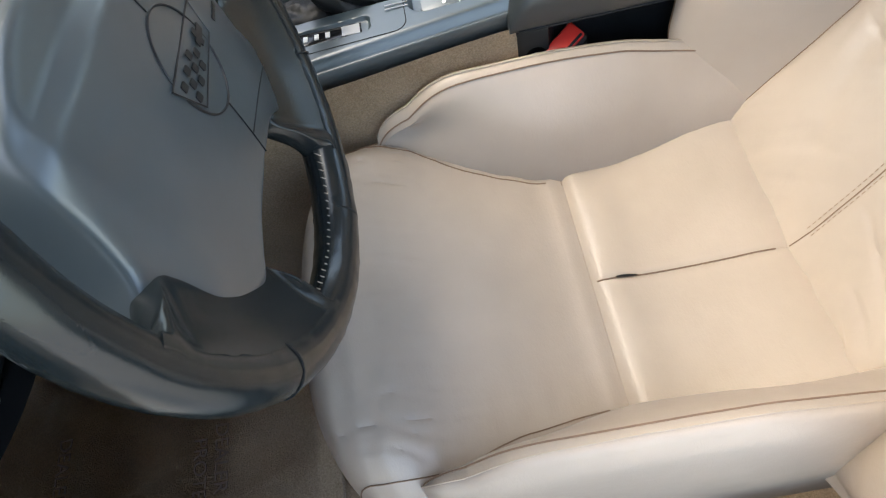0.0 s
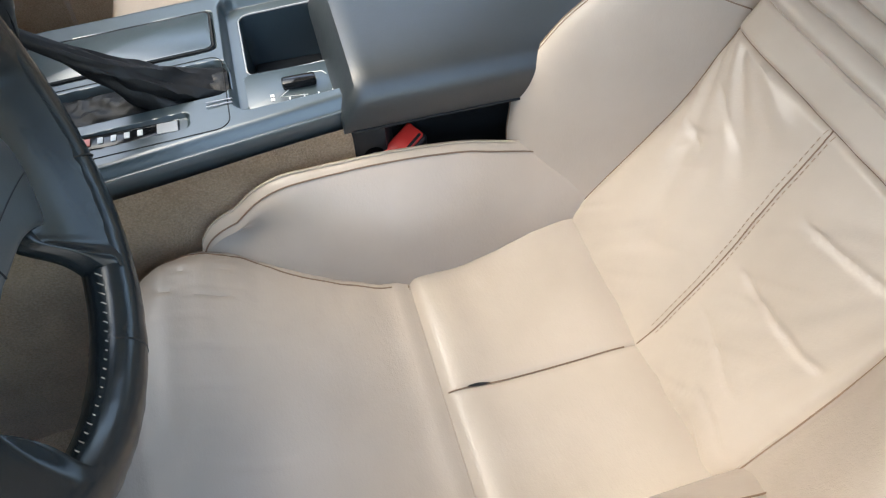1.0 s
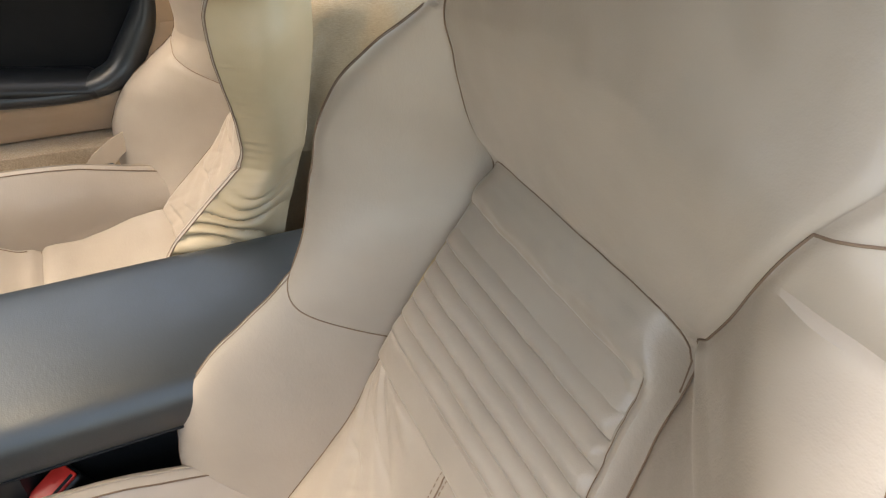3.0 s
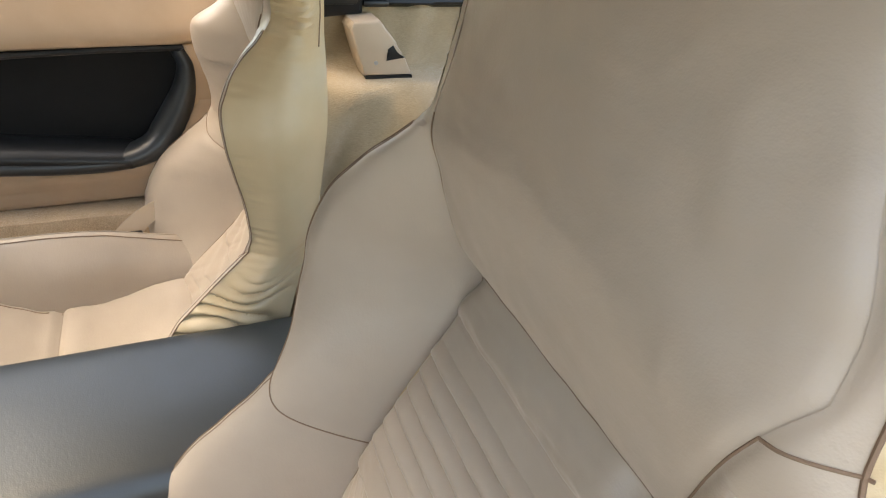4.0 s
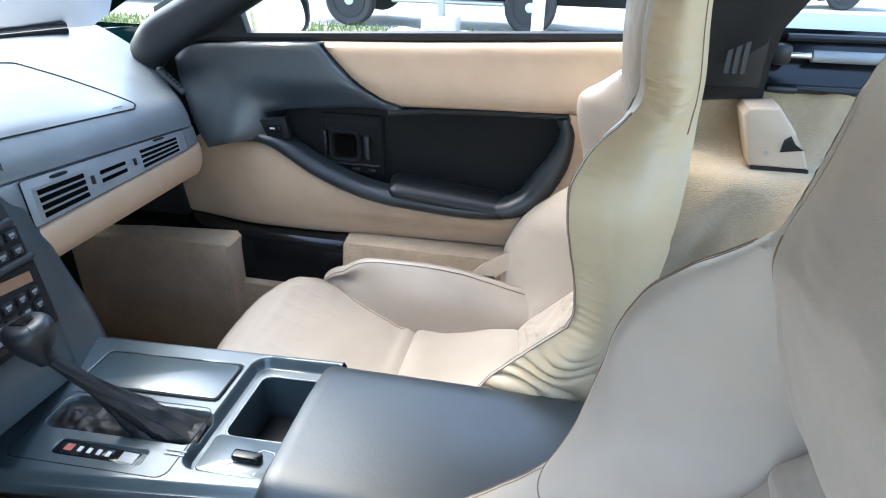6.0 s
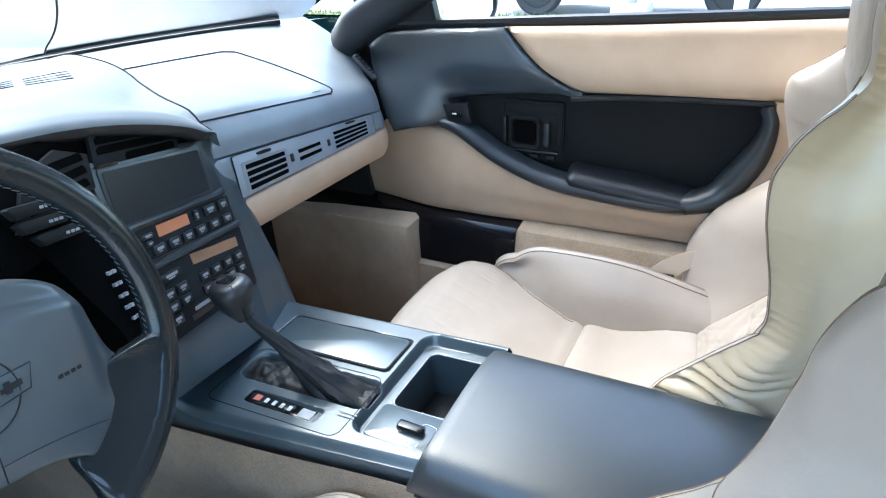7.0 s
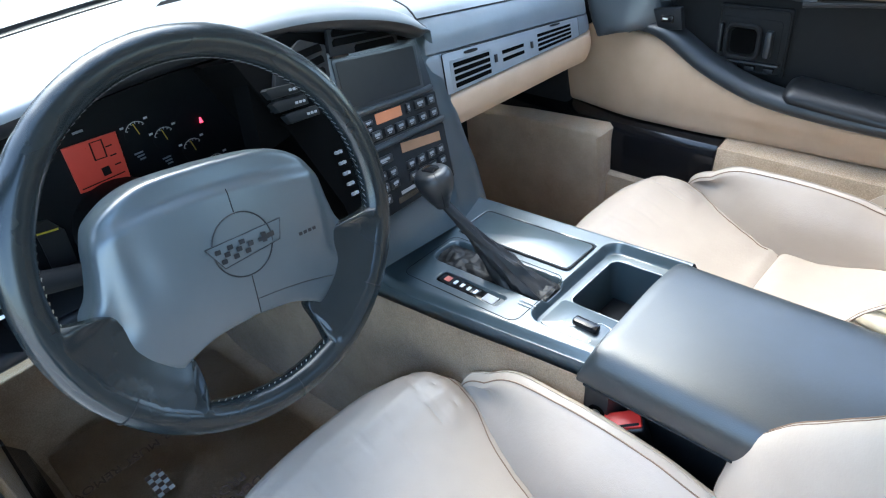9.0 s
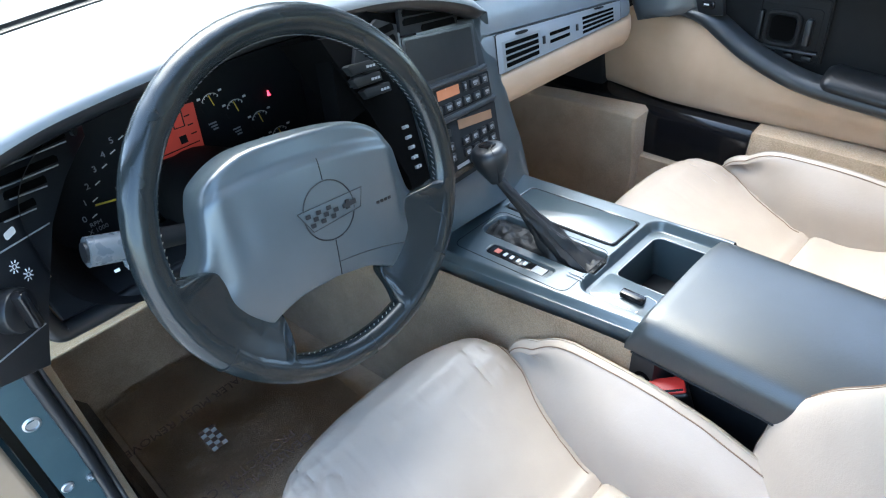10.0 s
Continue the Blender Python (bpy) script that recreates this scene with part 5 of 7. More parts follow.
part("backing", prism([(-0.25, 0.03), (-0.10, 0.06), (0.09, 0.10), (0.074, 0.158), (-0.10, 0.158), (-0.24, 0.135)], -0.03, -0.007, sp), M_VOID, stack)
edge_r = pc([-q.y for q in right_edge], [q.x for q in right_edge])
rr = []
for k in range(91):
    u = 0.130 - 0.32 * k / 90
    er = edge_r(-u)
    ridge = 0.002 * (bell(u - 0.043, 0.016) + bell(u + 0.008, 0.016)) + 0.003 * bell(u + 0.095, 0.02)
    sec = [(0.110 + 0.040 * min(max((0.118 - u) / 0.222, 0), 1) - 0.004, -0.0018), (er - 0.040, -0.002 + ridge), (er - 0.020, 0.000 + 0.7 * ridge), (er - 0.006, -0.004 + 0.3 * ridge), (er, -0.016), (er - 0.001, -0.06), (er - 0.006, -0.11)]
    rr.append([sp(q.x, u, q.y) for q in spline([(p, q, 0) for p, q in sec], 26)])
part("flank", loft(rr, False, False), M_CONSOLE, stack)
part("apron", prism([(-0.090, -0.101), (0.148, -0.101), (0.185, -0.118), (0.225, -0.19), (-0.115, -0.165)], -0.010, -0.0025, sp, 0.002), M_CONSOLE, stack)
part("face", prism([(-0.118, 0.118), (0.110, 0.118), (0.128, 0.06), (0.142, -0.012), (0.150, -0.104), (0.08, -0.104), (-0.085, -0.104)], -0.004, 0.0, sp, 0.002), M_STACK, stack)
scr = part("screen_frame", prism(rrect(-0.104, 0.044, 0.104, 0.110, 0.004, 3), -0.001, 0.0016, sp, 0.0008), M_STACK, stack)
part("screen", prism(rrect(-0.098, 0.049, 0.094, 0.1055, 0.002, 2), 0.001, 0.0022, sp), plain("blank_screen", (0.014, 0.015, 0.016), 0.35, spec=0.4), scr, "blank dark grey screen")
ledge = part("ledge", tube([sp(-0.10, 0.040, 0.002), sp(0.10, 0.040, 0.002), sp(0.125, 0.042, 0.001)], 0.0045, 8), M_STACK, stack)
part("ledge", tube([sp(-0.09, -0.012, 0.002), sp(0.13, -0.010, 0.002), sp(0.142, -0.009, 0.001)], 0.0045, 8), M_STACK, stack)
hv = part("climate_panel", prism(rrect(-0.078, -0.004, 0.135, 0.034, 0.003, 2), -0.001, 0.001, sp, 0.0005), M_DARK, stack)
part("display", prism(rrect(-0.040, 0.0175, 0.027, 0.0315, 0.001, 1), 0.0005, 0.0016, sp), plain("amber_display", (0.42, 0.17, 0.09), 0.25, emit=0.03), hv)


def key(r, u, w, h, parent, blank=True):
    k = part("key", prism(rrect(r - w / 2, u - h / 2, r + w / 2, u + h / 2, 0.0015, 2), 0.0008, 0.0042, sp, 0.001), M_BLACK, parent)
    part("marking", prism(rrect(r - w * 0.28, u - h * 0.05, r + w * 0.28, u + h * 0.24, 0.0006, 1), 0.0040, 0.0046, sp), M_GREY, k)
    part("marking", prism(rrect(r - w * 0.20, u - h * 0.28, r + w * 0.12, u - h * 0.14, 0.0004, 1), 0.0040, 0.0046, sp), M_GREY, k)


for r, w in ((0.044, 0.010), (0.078, 0.030), (0.113, 0.022)):
    key(r, 0.0245, w, 0.013, hv)
for r in (-0.048, -0.016, 0.014, 0.045, 0.079, 0.114):
    key(r, 0.0045, 0.023, 0.012, hv)
key(-0.062, 0.024, 0.022, 0.006, hv)
key(-0.062, 0.015, 0.012, 0.006, hv)
rd = part("radio", prism(rrect(-0.080, -0.104, 0.142, -0.016, 0.003, 2), -0.001, 0.0012, sp, 0.0005), M_DARK, stack)
part("display", prism([(0.006, -0.018), (0.122, -0.0255), (0.122, -0.0395), (0.006, -0.032)], 0.0006, 0.0018, sp), M_AMBER, rd, "unlit amber radio display")
key(-0.044, -0.030, 0.042, 0.011, rd)
for r in (0.021, 0.051, 0.082, 0.112):
    key(r, -0.0515, 0.022, 0.012, rd)
    key(r, -0.069, 0.022, 0.012, rd)
for r, u in ((-0.058, -0.050), (-0.030, -0.050), (-0.058, -0.066), (-0.030, -0.066), (-0.058, -0.082)):
    key(r, u, 0.022, 0.012, rd)
part("slot", prism(rrect(-0.03, -0.096, 0.10, -0.088, 0.001, 1), 0.001, 0.002, sp), M_GLOSS, rd)
part("marking", prism(rrect(-0.018, -0.086, 0.022, -0.081, 0.001, 1), 0.001, 0.0018, sp), M_GREY, rd)
# vents above the screen
for outl, slots in (([(-0.225, 0.070), (-0.112, 0.092), (-0.108, 0.128), (-0.150, 0.138), (-0.200, 0.118)], [(-0.206, 0.086, -0.120, 0.101), (-0.190, 0.103, -0.118, 0.114), (-0.166, 0.121, -0.118, 0.127)]),
                    ([(-0.104, 0.112), (0.056, 0.114), (0.060, 0.128), (0.040, 0.150), (-0.098, 0.146)], [(-0.050, 0.1175, 0.048, 0.1195), (-0.094, 0.1285, 0.046, 0.1305), (-0.092, 0.1395, 0.034, 0.1415)])):
    v = part("vent", prism(outl, -0.004, 0.001, sp, 0.001), M_DARK, stack)
    for p0, q0, p1, q1 in slots:
        # slots are black plates that colour in the shade of openings
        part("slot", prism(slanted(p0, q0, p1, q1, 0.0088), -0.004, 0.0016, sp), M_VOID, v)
part("vent_knob", prism([(0.067 + 0.006 * math.cos(2 * math.pi * i / 16), 0.132 + 0.006 * math.sin(2 * math.pi * i / 16)) for i in range(16)], -0.002, 0.003, sp), M_DARK, stack)
part("vent_lever", prism(rrect(-0.105, 0.111, -0.07, 0.1135, 0.001, 1), -0.001, 0.004, sp), M_GLOSS, stack)
# push buttons between cluster and stack
for k, (r, u) in enumerate(((-0.200, 0.088), (-0.195, 0.073), (-0.180, 0.058))):
    b = part("push_button", prism([(r - 0.034, u + 0.005), (r - 0.030, u + 0.007), (r + 0.024, u + 0.007), (r + 0.026, u - 0.004), (r - 0.026, u - 0.005)], -0.002, 0.0060, sp, 0.002), M_DARK, stack)
    for m in range(3):
        part("marking", prism(rrect(r + 0.002 + 0.0065 * m, u - 0.0008, r + 0.0068 + 0.0065 * m, u + 0.0020, 0.0004, 1), 0.0058, 0.0064, sp), M_GREY, b)
for r, u in ((-0.131, 0.004), (-0.128, -0.010), (-0.125, -0.024), (-0.122, -0.038), (-0.118, -0.052)):
    for m in range(2):
        part("marking", prism(rrect(r - 0.006 + 0.007 * m, u - 0.0025, r - 0.001 + 0.007 * m, u + 0.0012, 0.0004, 1), -0.003, 0.0005, sp), M_GREY, stack)
# ---- passenger door, closed ----
door = thing("passenger_door", (0.72, 0.05, 0.42), "closed car door with tan panels, black armrest recess and pull", "car door")
dp = lambda p, q, d: (d, p, q)          # p: y, q: z, d: x
part("shell", prism([(0.62, 0.44), (0.62, 0.80), (0.52, 0.835), (0.0, 0.858), (-0.39, 0.88), (-0.39, 0.44)], 0.755, 0.705, dp, 0.004), M_BLACK, door)


def panel(name, pts, x_of, mat, label="", depth=0.05, bevel=0.007):
    """Door panel with a smooth face x_of(y, z) and a rolled edge along its outline."""
    bm = bmesh.new()
    bm.faces.new([bm.verts.new((0, p, q)) for p, q in pts])
    rim = [e for e in bm.edges]
    ys, zs2 = [p for p, q in pts], [q for p, q in pts]
    for ax, lo, hi in ((1, min(ys), max(ys)), (2, min(zs2), max(zs2))):
        n = int((hi - lo) / 0.009)
        for k in range(1, n):
            co, no = Vector((0, 0, 0)), Vector((0, 0, 0))
            co[ax], no[ax] = lo + (hi - lo) * k / n, 1
            bmesh.ops.bisect_plane(bm, geom=bm.verts[:] + bm.edges[:] + bm.faces[:], plane_co=co, plane_no=no)
    segs = [(Vector(p), Vector(q)) for p, q in zip(pts, pts[1:] + pts[:1])]
    for v in bm.verts:
        c = Vector((v.co.y, v.co.z))
        dist = min((c - a - (b - a) * min(max((c - a).dot(b - a) / max((b - a).length_squared, 1e-9), 0), 1)).length for a, b in segs)
        f = max(1 - dist / (bevel * 1.6), 0)
        v.co.x = x_of(v.co.y, v.co.z) + bevel * (1 - math.sqrt(1 - f * f))
    edge = [e for e in bm.edges if len(e.link_faces) == 1]
    new_e = bmesh.ops.extrude_edge_only(bm, edges=edge)["geom"]
    for v in [g for g in new_e if isinstance(g, bmesh.types.BMVert)]:
        v.co.x += depth
    return part(name, bm, mat, door, label)


lip = spline([(0.66, 0.437, 0.648), (0.655, 0.37, 0.652), (0.64, 0.306, 0.645), (0.632, 0.212, 0.594), (0.628, 0.104, 0.556), (0.628, -0.02, 0.541), (0.628, -0.133, 0.538), (0.632, -0.20, 0.548), (0.64, -0.246, 0.575), (0.645, -0.285, 0.65), (0.65, -0.296, 0.71), (0.655, -0.285, 0.745)], 90)
boundary = spline([(0, 0.200, 0.85), (0, 0.165, 0.815), (0, 0.115, 0.775), (0, 0.075, 0.750), (0, 0.035, 0.742)], 18)
curve = [(q.y, q.z) for q in boundary]
up_x = lambda y, z: 0.652 + 0.02 * smooth01((z - 0.76) / 0.1) + 0.03 * smooth01((y - 0.42) / 0.2) + smooth01((y - 0.27) / 0.16) * (0.060 * smooth01((z - 0.645) / 0.20) - 0.030) + 0.030 * (1 - smooth01((y - 0.27) / 0.12)) * smooth01((0.790 - z) / 0.07) * smooth01((y - 0.03) / 0.08)
panel("upper_panel", [(0.195, 0.852), *[(p + 0.004, q) for p, q in curve], (0.04, 0.733), (0.15, 0.727), (0.25, 0.717), (0.326, 0.708), (0.312, 0.666), (0.345, 0.656), (0.40, 0.648), (0.443, 0.636), (0.49, 0.72), (0.535, 0.80), (0.50, 0.836)], lambda y, z: up_x(y, z) - 0.004, M_DOOR, "black upper door panel")
panel("upper_insert", [*reversed(curve), (0.205, 0.852), (0.0, 0.860), (-0.20, 0.871), (-0.385, 0.882), (-0.385, 0.756), (-0.28, 0.751)], up_x, M_TAN, "smooth tan upper door insert", bevel=0.013)
low = [(q.y, q.z - 0.008) for q in lip[4:70:3]]
panel("lower_panel", [(0.62, 0.452), (0.60, 0.56), (0.50, 0.64), *low, (-0.30, 0.66), (-0.385, 0.66), (-0.385, 0.463), (0.18, 0.451)], lambda y, z: 0.655 - 0.012 * math.sin(math.pi * min(max((z - 0.45) / 0.2, 0), 1)) + 0.035 * smooth01((y - 0.35) / 0.25) + 0.010 * smooth01((0.26 - y) / 0.20) * smooth01((0.512 - z) / 0.022), M_TAN, "smooth tan lower door panel")
part("rear_panel", prism([(-0.30, 0.62), (-0.288, 0.66), (-0.296, 0.72), (-0.286, 0.752), (-0.385, 0.757), (-0.385, 0.62)], 0.70, 0.656, dp, 0.004), M_TAN, door)
part("recess_liner", prism([(0.30, 0.71), (0.04, 0.738), (-0.29, 0.754), (-0.30, 0.65), (-0.24, 0.56), (-0.02, 0.535), (0.21, 0.59), (0.34, 0.655)], 0.72, 0.692, dp, 0.003), M_DARK, door)
part("recess_trim", tube([(0.664, -0.288, 0.746), (0.664, -0.15, 0.7435), (0.662, -0.02, 0.7375), (0.655, 0.06, 0.731)], 0.0055, 8), M_BLACK, door)
# padded rim of the recess
rings = []
for k, q in enumerate(lip):
    a, b = lip[max(k - 1, 0)], lip[min(k + 1, len(lip) - 1)]
    d = (b - a).normalized()
    nn = Vector((0, -d.z, d.y))
    nn = nn if nn.dot(Vector((0, 0.02, 0.66)) - Vector((0, q.y, q.z))) > 0 else -nn
    w = 0.010 + 0.012 * smooth01(k / 20) * (1 - 0.3 * smooth01((k - 60) / 25)) + 0.012 * bell(k - 66, 9)
    rings.append([q + nn * (w * 0.9 * math.cos(t) + w * 0.35) + Vector((1, 0, 0)) * (0.030 - 0.034 * max(math.sin(t), -0.3)) for t in [2 * math.pi * i / 20 for i in range(20)]])
part("recess_rim", loft(rings), M_STACK, door)
arm = []
for k in range(41):
    t = k / 40
    y = 0.060 - 0.252 * t
    z0 = 0.612 - 0.026 * t
    e = (math.sin(min(t / 0.06, 1) * math.pi / 2) * 0.30 + 0.70) * (0.45 + 0.55 * math.sin(min((1 - t) / 0.08, 1) * math.pi / 2))
    arm.append([(0.670 + 0.045 * e * math.cos(a), y, z0 - 0.040 + (0.025 * e + 0.004 * math.cos(a)) * math.sin(a)) for a in [2 * math.pi * i / 28 for i in range(28)]])
part("armrest", loft(arm), M_BLACK, door, "soft black armrest")
hu = part("handle_unit", prism(rrect(0.080, 0.585, 0.213, 0.712, 0.006, 3), 0.70, 0.684, dp, 0.002), M_DARK, door)
part("handle_frame", tube([(0.683, p, q) for p, q in rrect(0.084, 0.589, 0.209, 0.708, 0.006, 3)], 0.0018, 6, True), M_DARK, hu)
part("handle_pocket", prism(rrect(0.094, 0.606, 0.206, 0.690, 0.008, 3), 0.69, 0.6828, dp), M_DARK, hu)
part("handle_ring", tube([(0.678, p, q) for p, q in rrect(0.130, 0.616, 0.192, 0.678, 0.014, 4)], 0.0045, 8, True), M_DARK, hu)
# flat near-black plate, shade of the cup given as colour
part("handle_cup", prism(rrect(0.138, 0.624, 0.184, 0.670, 0.010, 3), 0.69, 0.6800, dp), M_VOID, hu)
part("handle_lever", rbox((0.678, 0.203, 0.650), (0.014, 0.008, 0.056), 0.003), M_BLACK, hu)
part("lock_lever", rbox((0.676, 0.112, 0.648), (0.016, 0.012, 0.050), 0.004), M_STACK, hu)
part("shelf", rbox((0.680, 0.146, 0.609), (0.012, 0.116, 0.005), 0.002), M_STACK, hu)
for y in (0.105, 0.140, 0.175):
    part("lock_slider", rbox((0.680, y, 0.598), (0.010, 0.018, 0.009), 0.002), M_BLACK, hu)
sw = part("window_switch_plate", prism([(0.331, 0.698), (0.274, 0.707), (0.266, 0.665), (0.317, 0.659)], 0.658, 0.645, dp, 0.003), M_BLACK, door)
part("window_switch", rbox((0.6435, 0.298, 0.684), (0.008, 0.026, 0.014), 0.003), M_GLOSS, sw)
part("marking", rbox((0.6393, 0.301, 0.685), (0.001, 0.010, 0.003), 0), M_WHITE, sw)
part("window_strip", tube([(0.705, 0.56, 0.842), (0.700, 0.20, 0.860), (0.700, -0.385, 0.889)], 0.010, 8), M_BLACK, door)

part("sail_panel", prism([(0.56, 0.835), (0.358, 0.850), (0.374, 0.925), (0.44, 0.965), (0.56, 0.90)], 0.715, 0.695, dp, 0.003), M_BLACK, door)

# sill and side carpet
sill = thing("door_sill", (0.66, 0.15, 0.16), "glossy black sill cover with tan carpeted rear half", "sill", kind="structure")
part("sill_cover", prism([(0.62, 0.332), (0.62, 0.405), (0.622, 0.422), (0.627, 0.436), (0.636, 0.445), (0.70, 0.452), (0.78, 0.44), (0.78, 0.332)], 0.162, 0.80, lambda p, q, d: (p, d, q), 0.004), M_GLOSS, sill)
part("sill_foot", prism([(0.596, 0.14), (0.606, 0.326), (0.62, 0.331), (0.78, 0.331), (0.78, 0.14)], 0.162, 0.80, lambda p, q, d: (p, d, q), 0.004), M_CARPET, sill, "tan carpet below the black sill cover")
bm = prism([(0.618, 0.15), (0.614, 0.40), (0.625, 0.447), (0.70, 0.457), (0.78, 0.44), (0.78, 0.15)], -0.42, 0.160, lambda p, q, d: (p, d, q), 0.006)
part("sill_carpet", bm, M_CARPET, sill, "tan carpet over the rear sill")
bm = prism([(0.41, 0.14), (0.397, 0.30), (0.397, 0.436), (0.41, 0.443), (0.62, 0.435), (0.80, 0.42), (0.80, 0.14)], 0.64, 0.569, lambda p, q, d: (d, p, q), 0.008)
solid("kick_carpet", bm, M_CARPET, "tan carpet panel beside the footwell", kind="structure")

M_PILLAR = plain("pillar_paint", (0.045, 0.075, 0.085), 0.25, spec=0.6)
# driver's side: sill and hinge pillar trim
dsill = thing("door_sill", (-0.72, 0.2, 0.14), "black sill on the open side of the car", "sill", kind="structure")
part("sill_cover", prism([(-0.61, 0.15), (-0.616, 0.26), (-0.635, 0.292), (-0.68, 0.300), (-0.722, 0.29), (-0.728, 0.15)], -0.45, 0.78, lambda p, q, d: (p, d, q), 0.006), M_GLOSS, dsill)
pil = thing("hinge_pillar", (-0.68, 0.62, 0.30), "bluish grey painted front door pillar with bolts and seal", "pillar", kind="structure")
part("jamb", prism([(0.455, 0.31), (0.425, 0.45), (0.415, 0.62), (0.41, 0.84), (0.60, 0.82), (0.80, 0.70), (0.80, 0.31)], -0.706, -0.662, dp, 0.006), M_PILLAR, pil)
part("weatherstrip", tube(spline([(-0.664, 0.405, 0.80), (-0.662, 0.410, 0.62), (-0.660, 0.418, 0.50), (-0.661, 0.432, 0.42), (-0.662, 0.425, 0.345), (-0.658, 0.36, 0.312), (-0.655, 0.10, 0.305), (-0.655, -0.42, 0.305)], 60), 0.008, 10), M_BLACK, pil)
part("weatherstrip_lip", tube(spline([(-0.654, 0.407, 0.80), (-0.652, 0.412, 0.62), (-0.650, 0.420, 0.50), (-0.651, 0.434, 0.42), (-0.652, 0.425, 0.350)], 40), 0.003, 8), M_STACK, pil)
for bx, by, bz, r in ((-0.697, 0.4265, 0.447, 0.0075), (-0.688, 0.4200, 0.566, 0.010), (-0.672, 0.424, 0.440, 0.004)):
    b = part("bolt", loft([[(bx + q * math.cos(a), by - d, bz + q * math.sin(a)) for a in [2 * math.pi * i / 20 for i in range(20)]] for q, d in ((r, -0.004), (r, 0.003), (r * 0.75, 0.0045), (r * 0.7, 0.002), (r * 0.1, 0.002))]), M_STEEL, pil)
solid("kick_carpet", prism([(0.46, 0.15), (0.45, 0.30), (0.445, 0.62), (0.80, 0.62), (0.80, 0.15)], -0.656, -0.640, dp, 0.005), M_CARPET2, "yellowish tan carpet beside the driver's footwell", kind="structure")
# the driver's door, swung open
D_H, D_D = Vector((-0.722, 0.505, 0.0)), Vector((-0.95, -0.31, 0.0)).normalized()
D_N = Vector((D_D.y, -D_D.x, 0))
D_N = D_N if D_N.y < 0 else -D_N
od = lambda p, q, d: D_H + D_D * p + D_N * d + Vector((0, 0, q))
odoor = thing("driver_door", tuple(od(0.5, 0.30, 0)), "driver's door swung open, pale tan inner panels", "car door")
part("shell", prism([(0.0, 0.30), (0.0, 0.80), (0.10, 0.835), (1.05, 0.86), (1.12, 0.60), (1.08, 0.30)], -0.10, 0.0, od, 0.01), M_PILLAR, odoor)
part("lower_panel", prism([(0.015, 0.33), (0.015, 0.58), (0.30, 0.55), (0.80, 0.55), (1.06, 0.60), (1.05, 0.33)], 0.0, 0.035, od, 0.012, 3), M_TAN, odoor)
part("upper_panel", prism([(0.015, 0.60), (0.02, 0.80), (0.10, 0.825), (1.03, 0.85), (1.07, 0.62), (0.80, 0.57), (0.30, 0.57)], 0.0, 0.028, od, 0.012, 3), M_TAN, odoor)
part("armrest", tube(spline([od(0.22, 0.585, 0.035), od(0.35, 0.57, 0.055), od(0.75, 0.575, 0.055), od(0.92, 0.61, 0.035)], 30), 0.022, 12), M_BLACK, odoor)
# ---- floor, firewall, rear, body shell ----
rr = []
for j in range(61):
    y = -1.35 + 2.55 * j / 60
    rr.append([(-0.64 + 1.29 * i / 40, y, 0.145 + (0.30 * smooth01((y - 0.78) / 0.4)) + 0.004 * noise.noise((i * 0.3, y * 6, 0))) for i in range(41)])
solid("floor", loft(rr, False, False), M_CARPET, "tan carpeted car floor", kind="structure")
rr = [[(-0.66 + 1.34 * i / 20, 1.10 + 0.03 * math.sin(k), 0.3 + 0.5 * k / 6) for i in range(21)] for k in range(7)]
solid("wall_front", loft(rr, False, False), M_CARPET, "dark tan carpeted firewall under the dash", kind="structure")

# clear film over the driver's floor mat
m, t, p = node_mat("clear_film")
t.nodes.remove(p)
tr, gl, mx = (t.nodes.new(k) for k in ("ShaderNodeBsdfTransparent", "ShaderNodeBsdfGlossy", "ShaderNodeMixShader"))
gl.inputs["Roughness"].default_value = 0.08
bp2 = t.nodes.new("ShaderNodeBump")
bp2.inputs["Strength"].default_value, bp2.inputs["Distance"].default_value = 0.7, 0.004
t.links.new(noise_node(t, 75, 5, 0.7, (1, 1.5, 1)).outputs[0], bp2.inputs["Height"])
t.links.new(bp2.outputs[0], gl.inputs["Normal"])
fr = t.nodes.new("ShaderNodeFresnel")
fr.inputs[0].default_value = 1.6
t.links.new(fr.outputs[0], mx.inputs[0])
t.links.new(tr.outputs[0], mx.inputs[1])
t.links.new(gl.outputs[0], mx.inputs[2])
t.links.new(mx.outputs[0], t.nodes["Material Output"].inputs[0])
film = thing("floor_mat", (-0.42, 0.60, 0.155), "tan floor mat under crinkled clear plastic with printed words", "floor mat")
part("mat", rbox((-0.42, 0.62, 0.160), (0.36, 0.62, 0.014), 0.006), M_CARPET, film)
part("film", grid(lambda a, b: (-0.60 + 0.36 * a, 0.34 + 0.56 * b, 0.172 + 0.003 * noise.noise((a * 5, b * 7, 1)) + 0.0012 * noise.noise((a * 30, b * 46 + a * 12, 2)) + 0.006 * smooth01((b - 0.55) / 0.15) * noise.noise((a * 40, b * 44 + a * 20, 4))), 110, 150), m, film, "crinkled clear plastic film").visible_shadow = False
M_PRINT = plain("brown_print", (0.17, 0.11, 0.085), 0.6)
fm = lambda x, y, r: Matrix.Translation((x, y, 0.1795)) @ Euler((0, 0, radians(r))).to_matrix().to_4x4()
lettering("DEALER MUST REMOVE", 0.026, fm(-0.50, 0.467, 180), M_PRINT, film, "lettering")
lettering("PROTECTIVE COVER", 0.026, fm(-0.50, 0.496, 180), M_PRINT, film, "lettering")
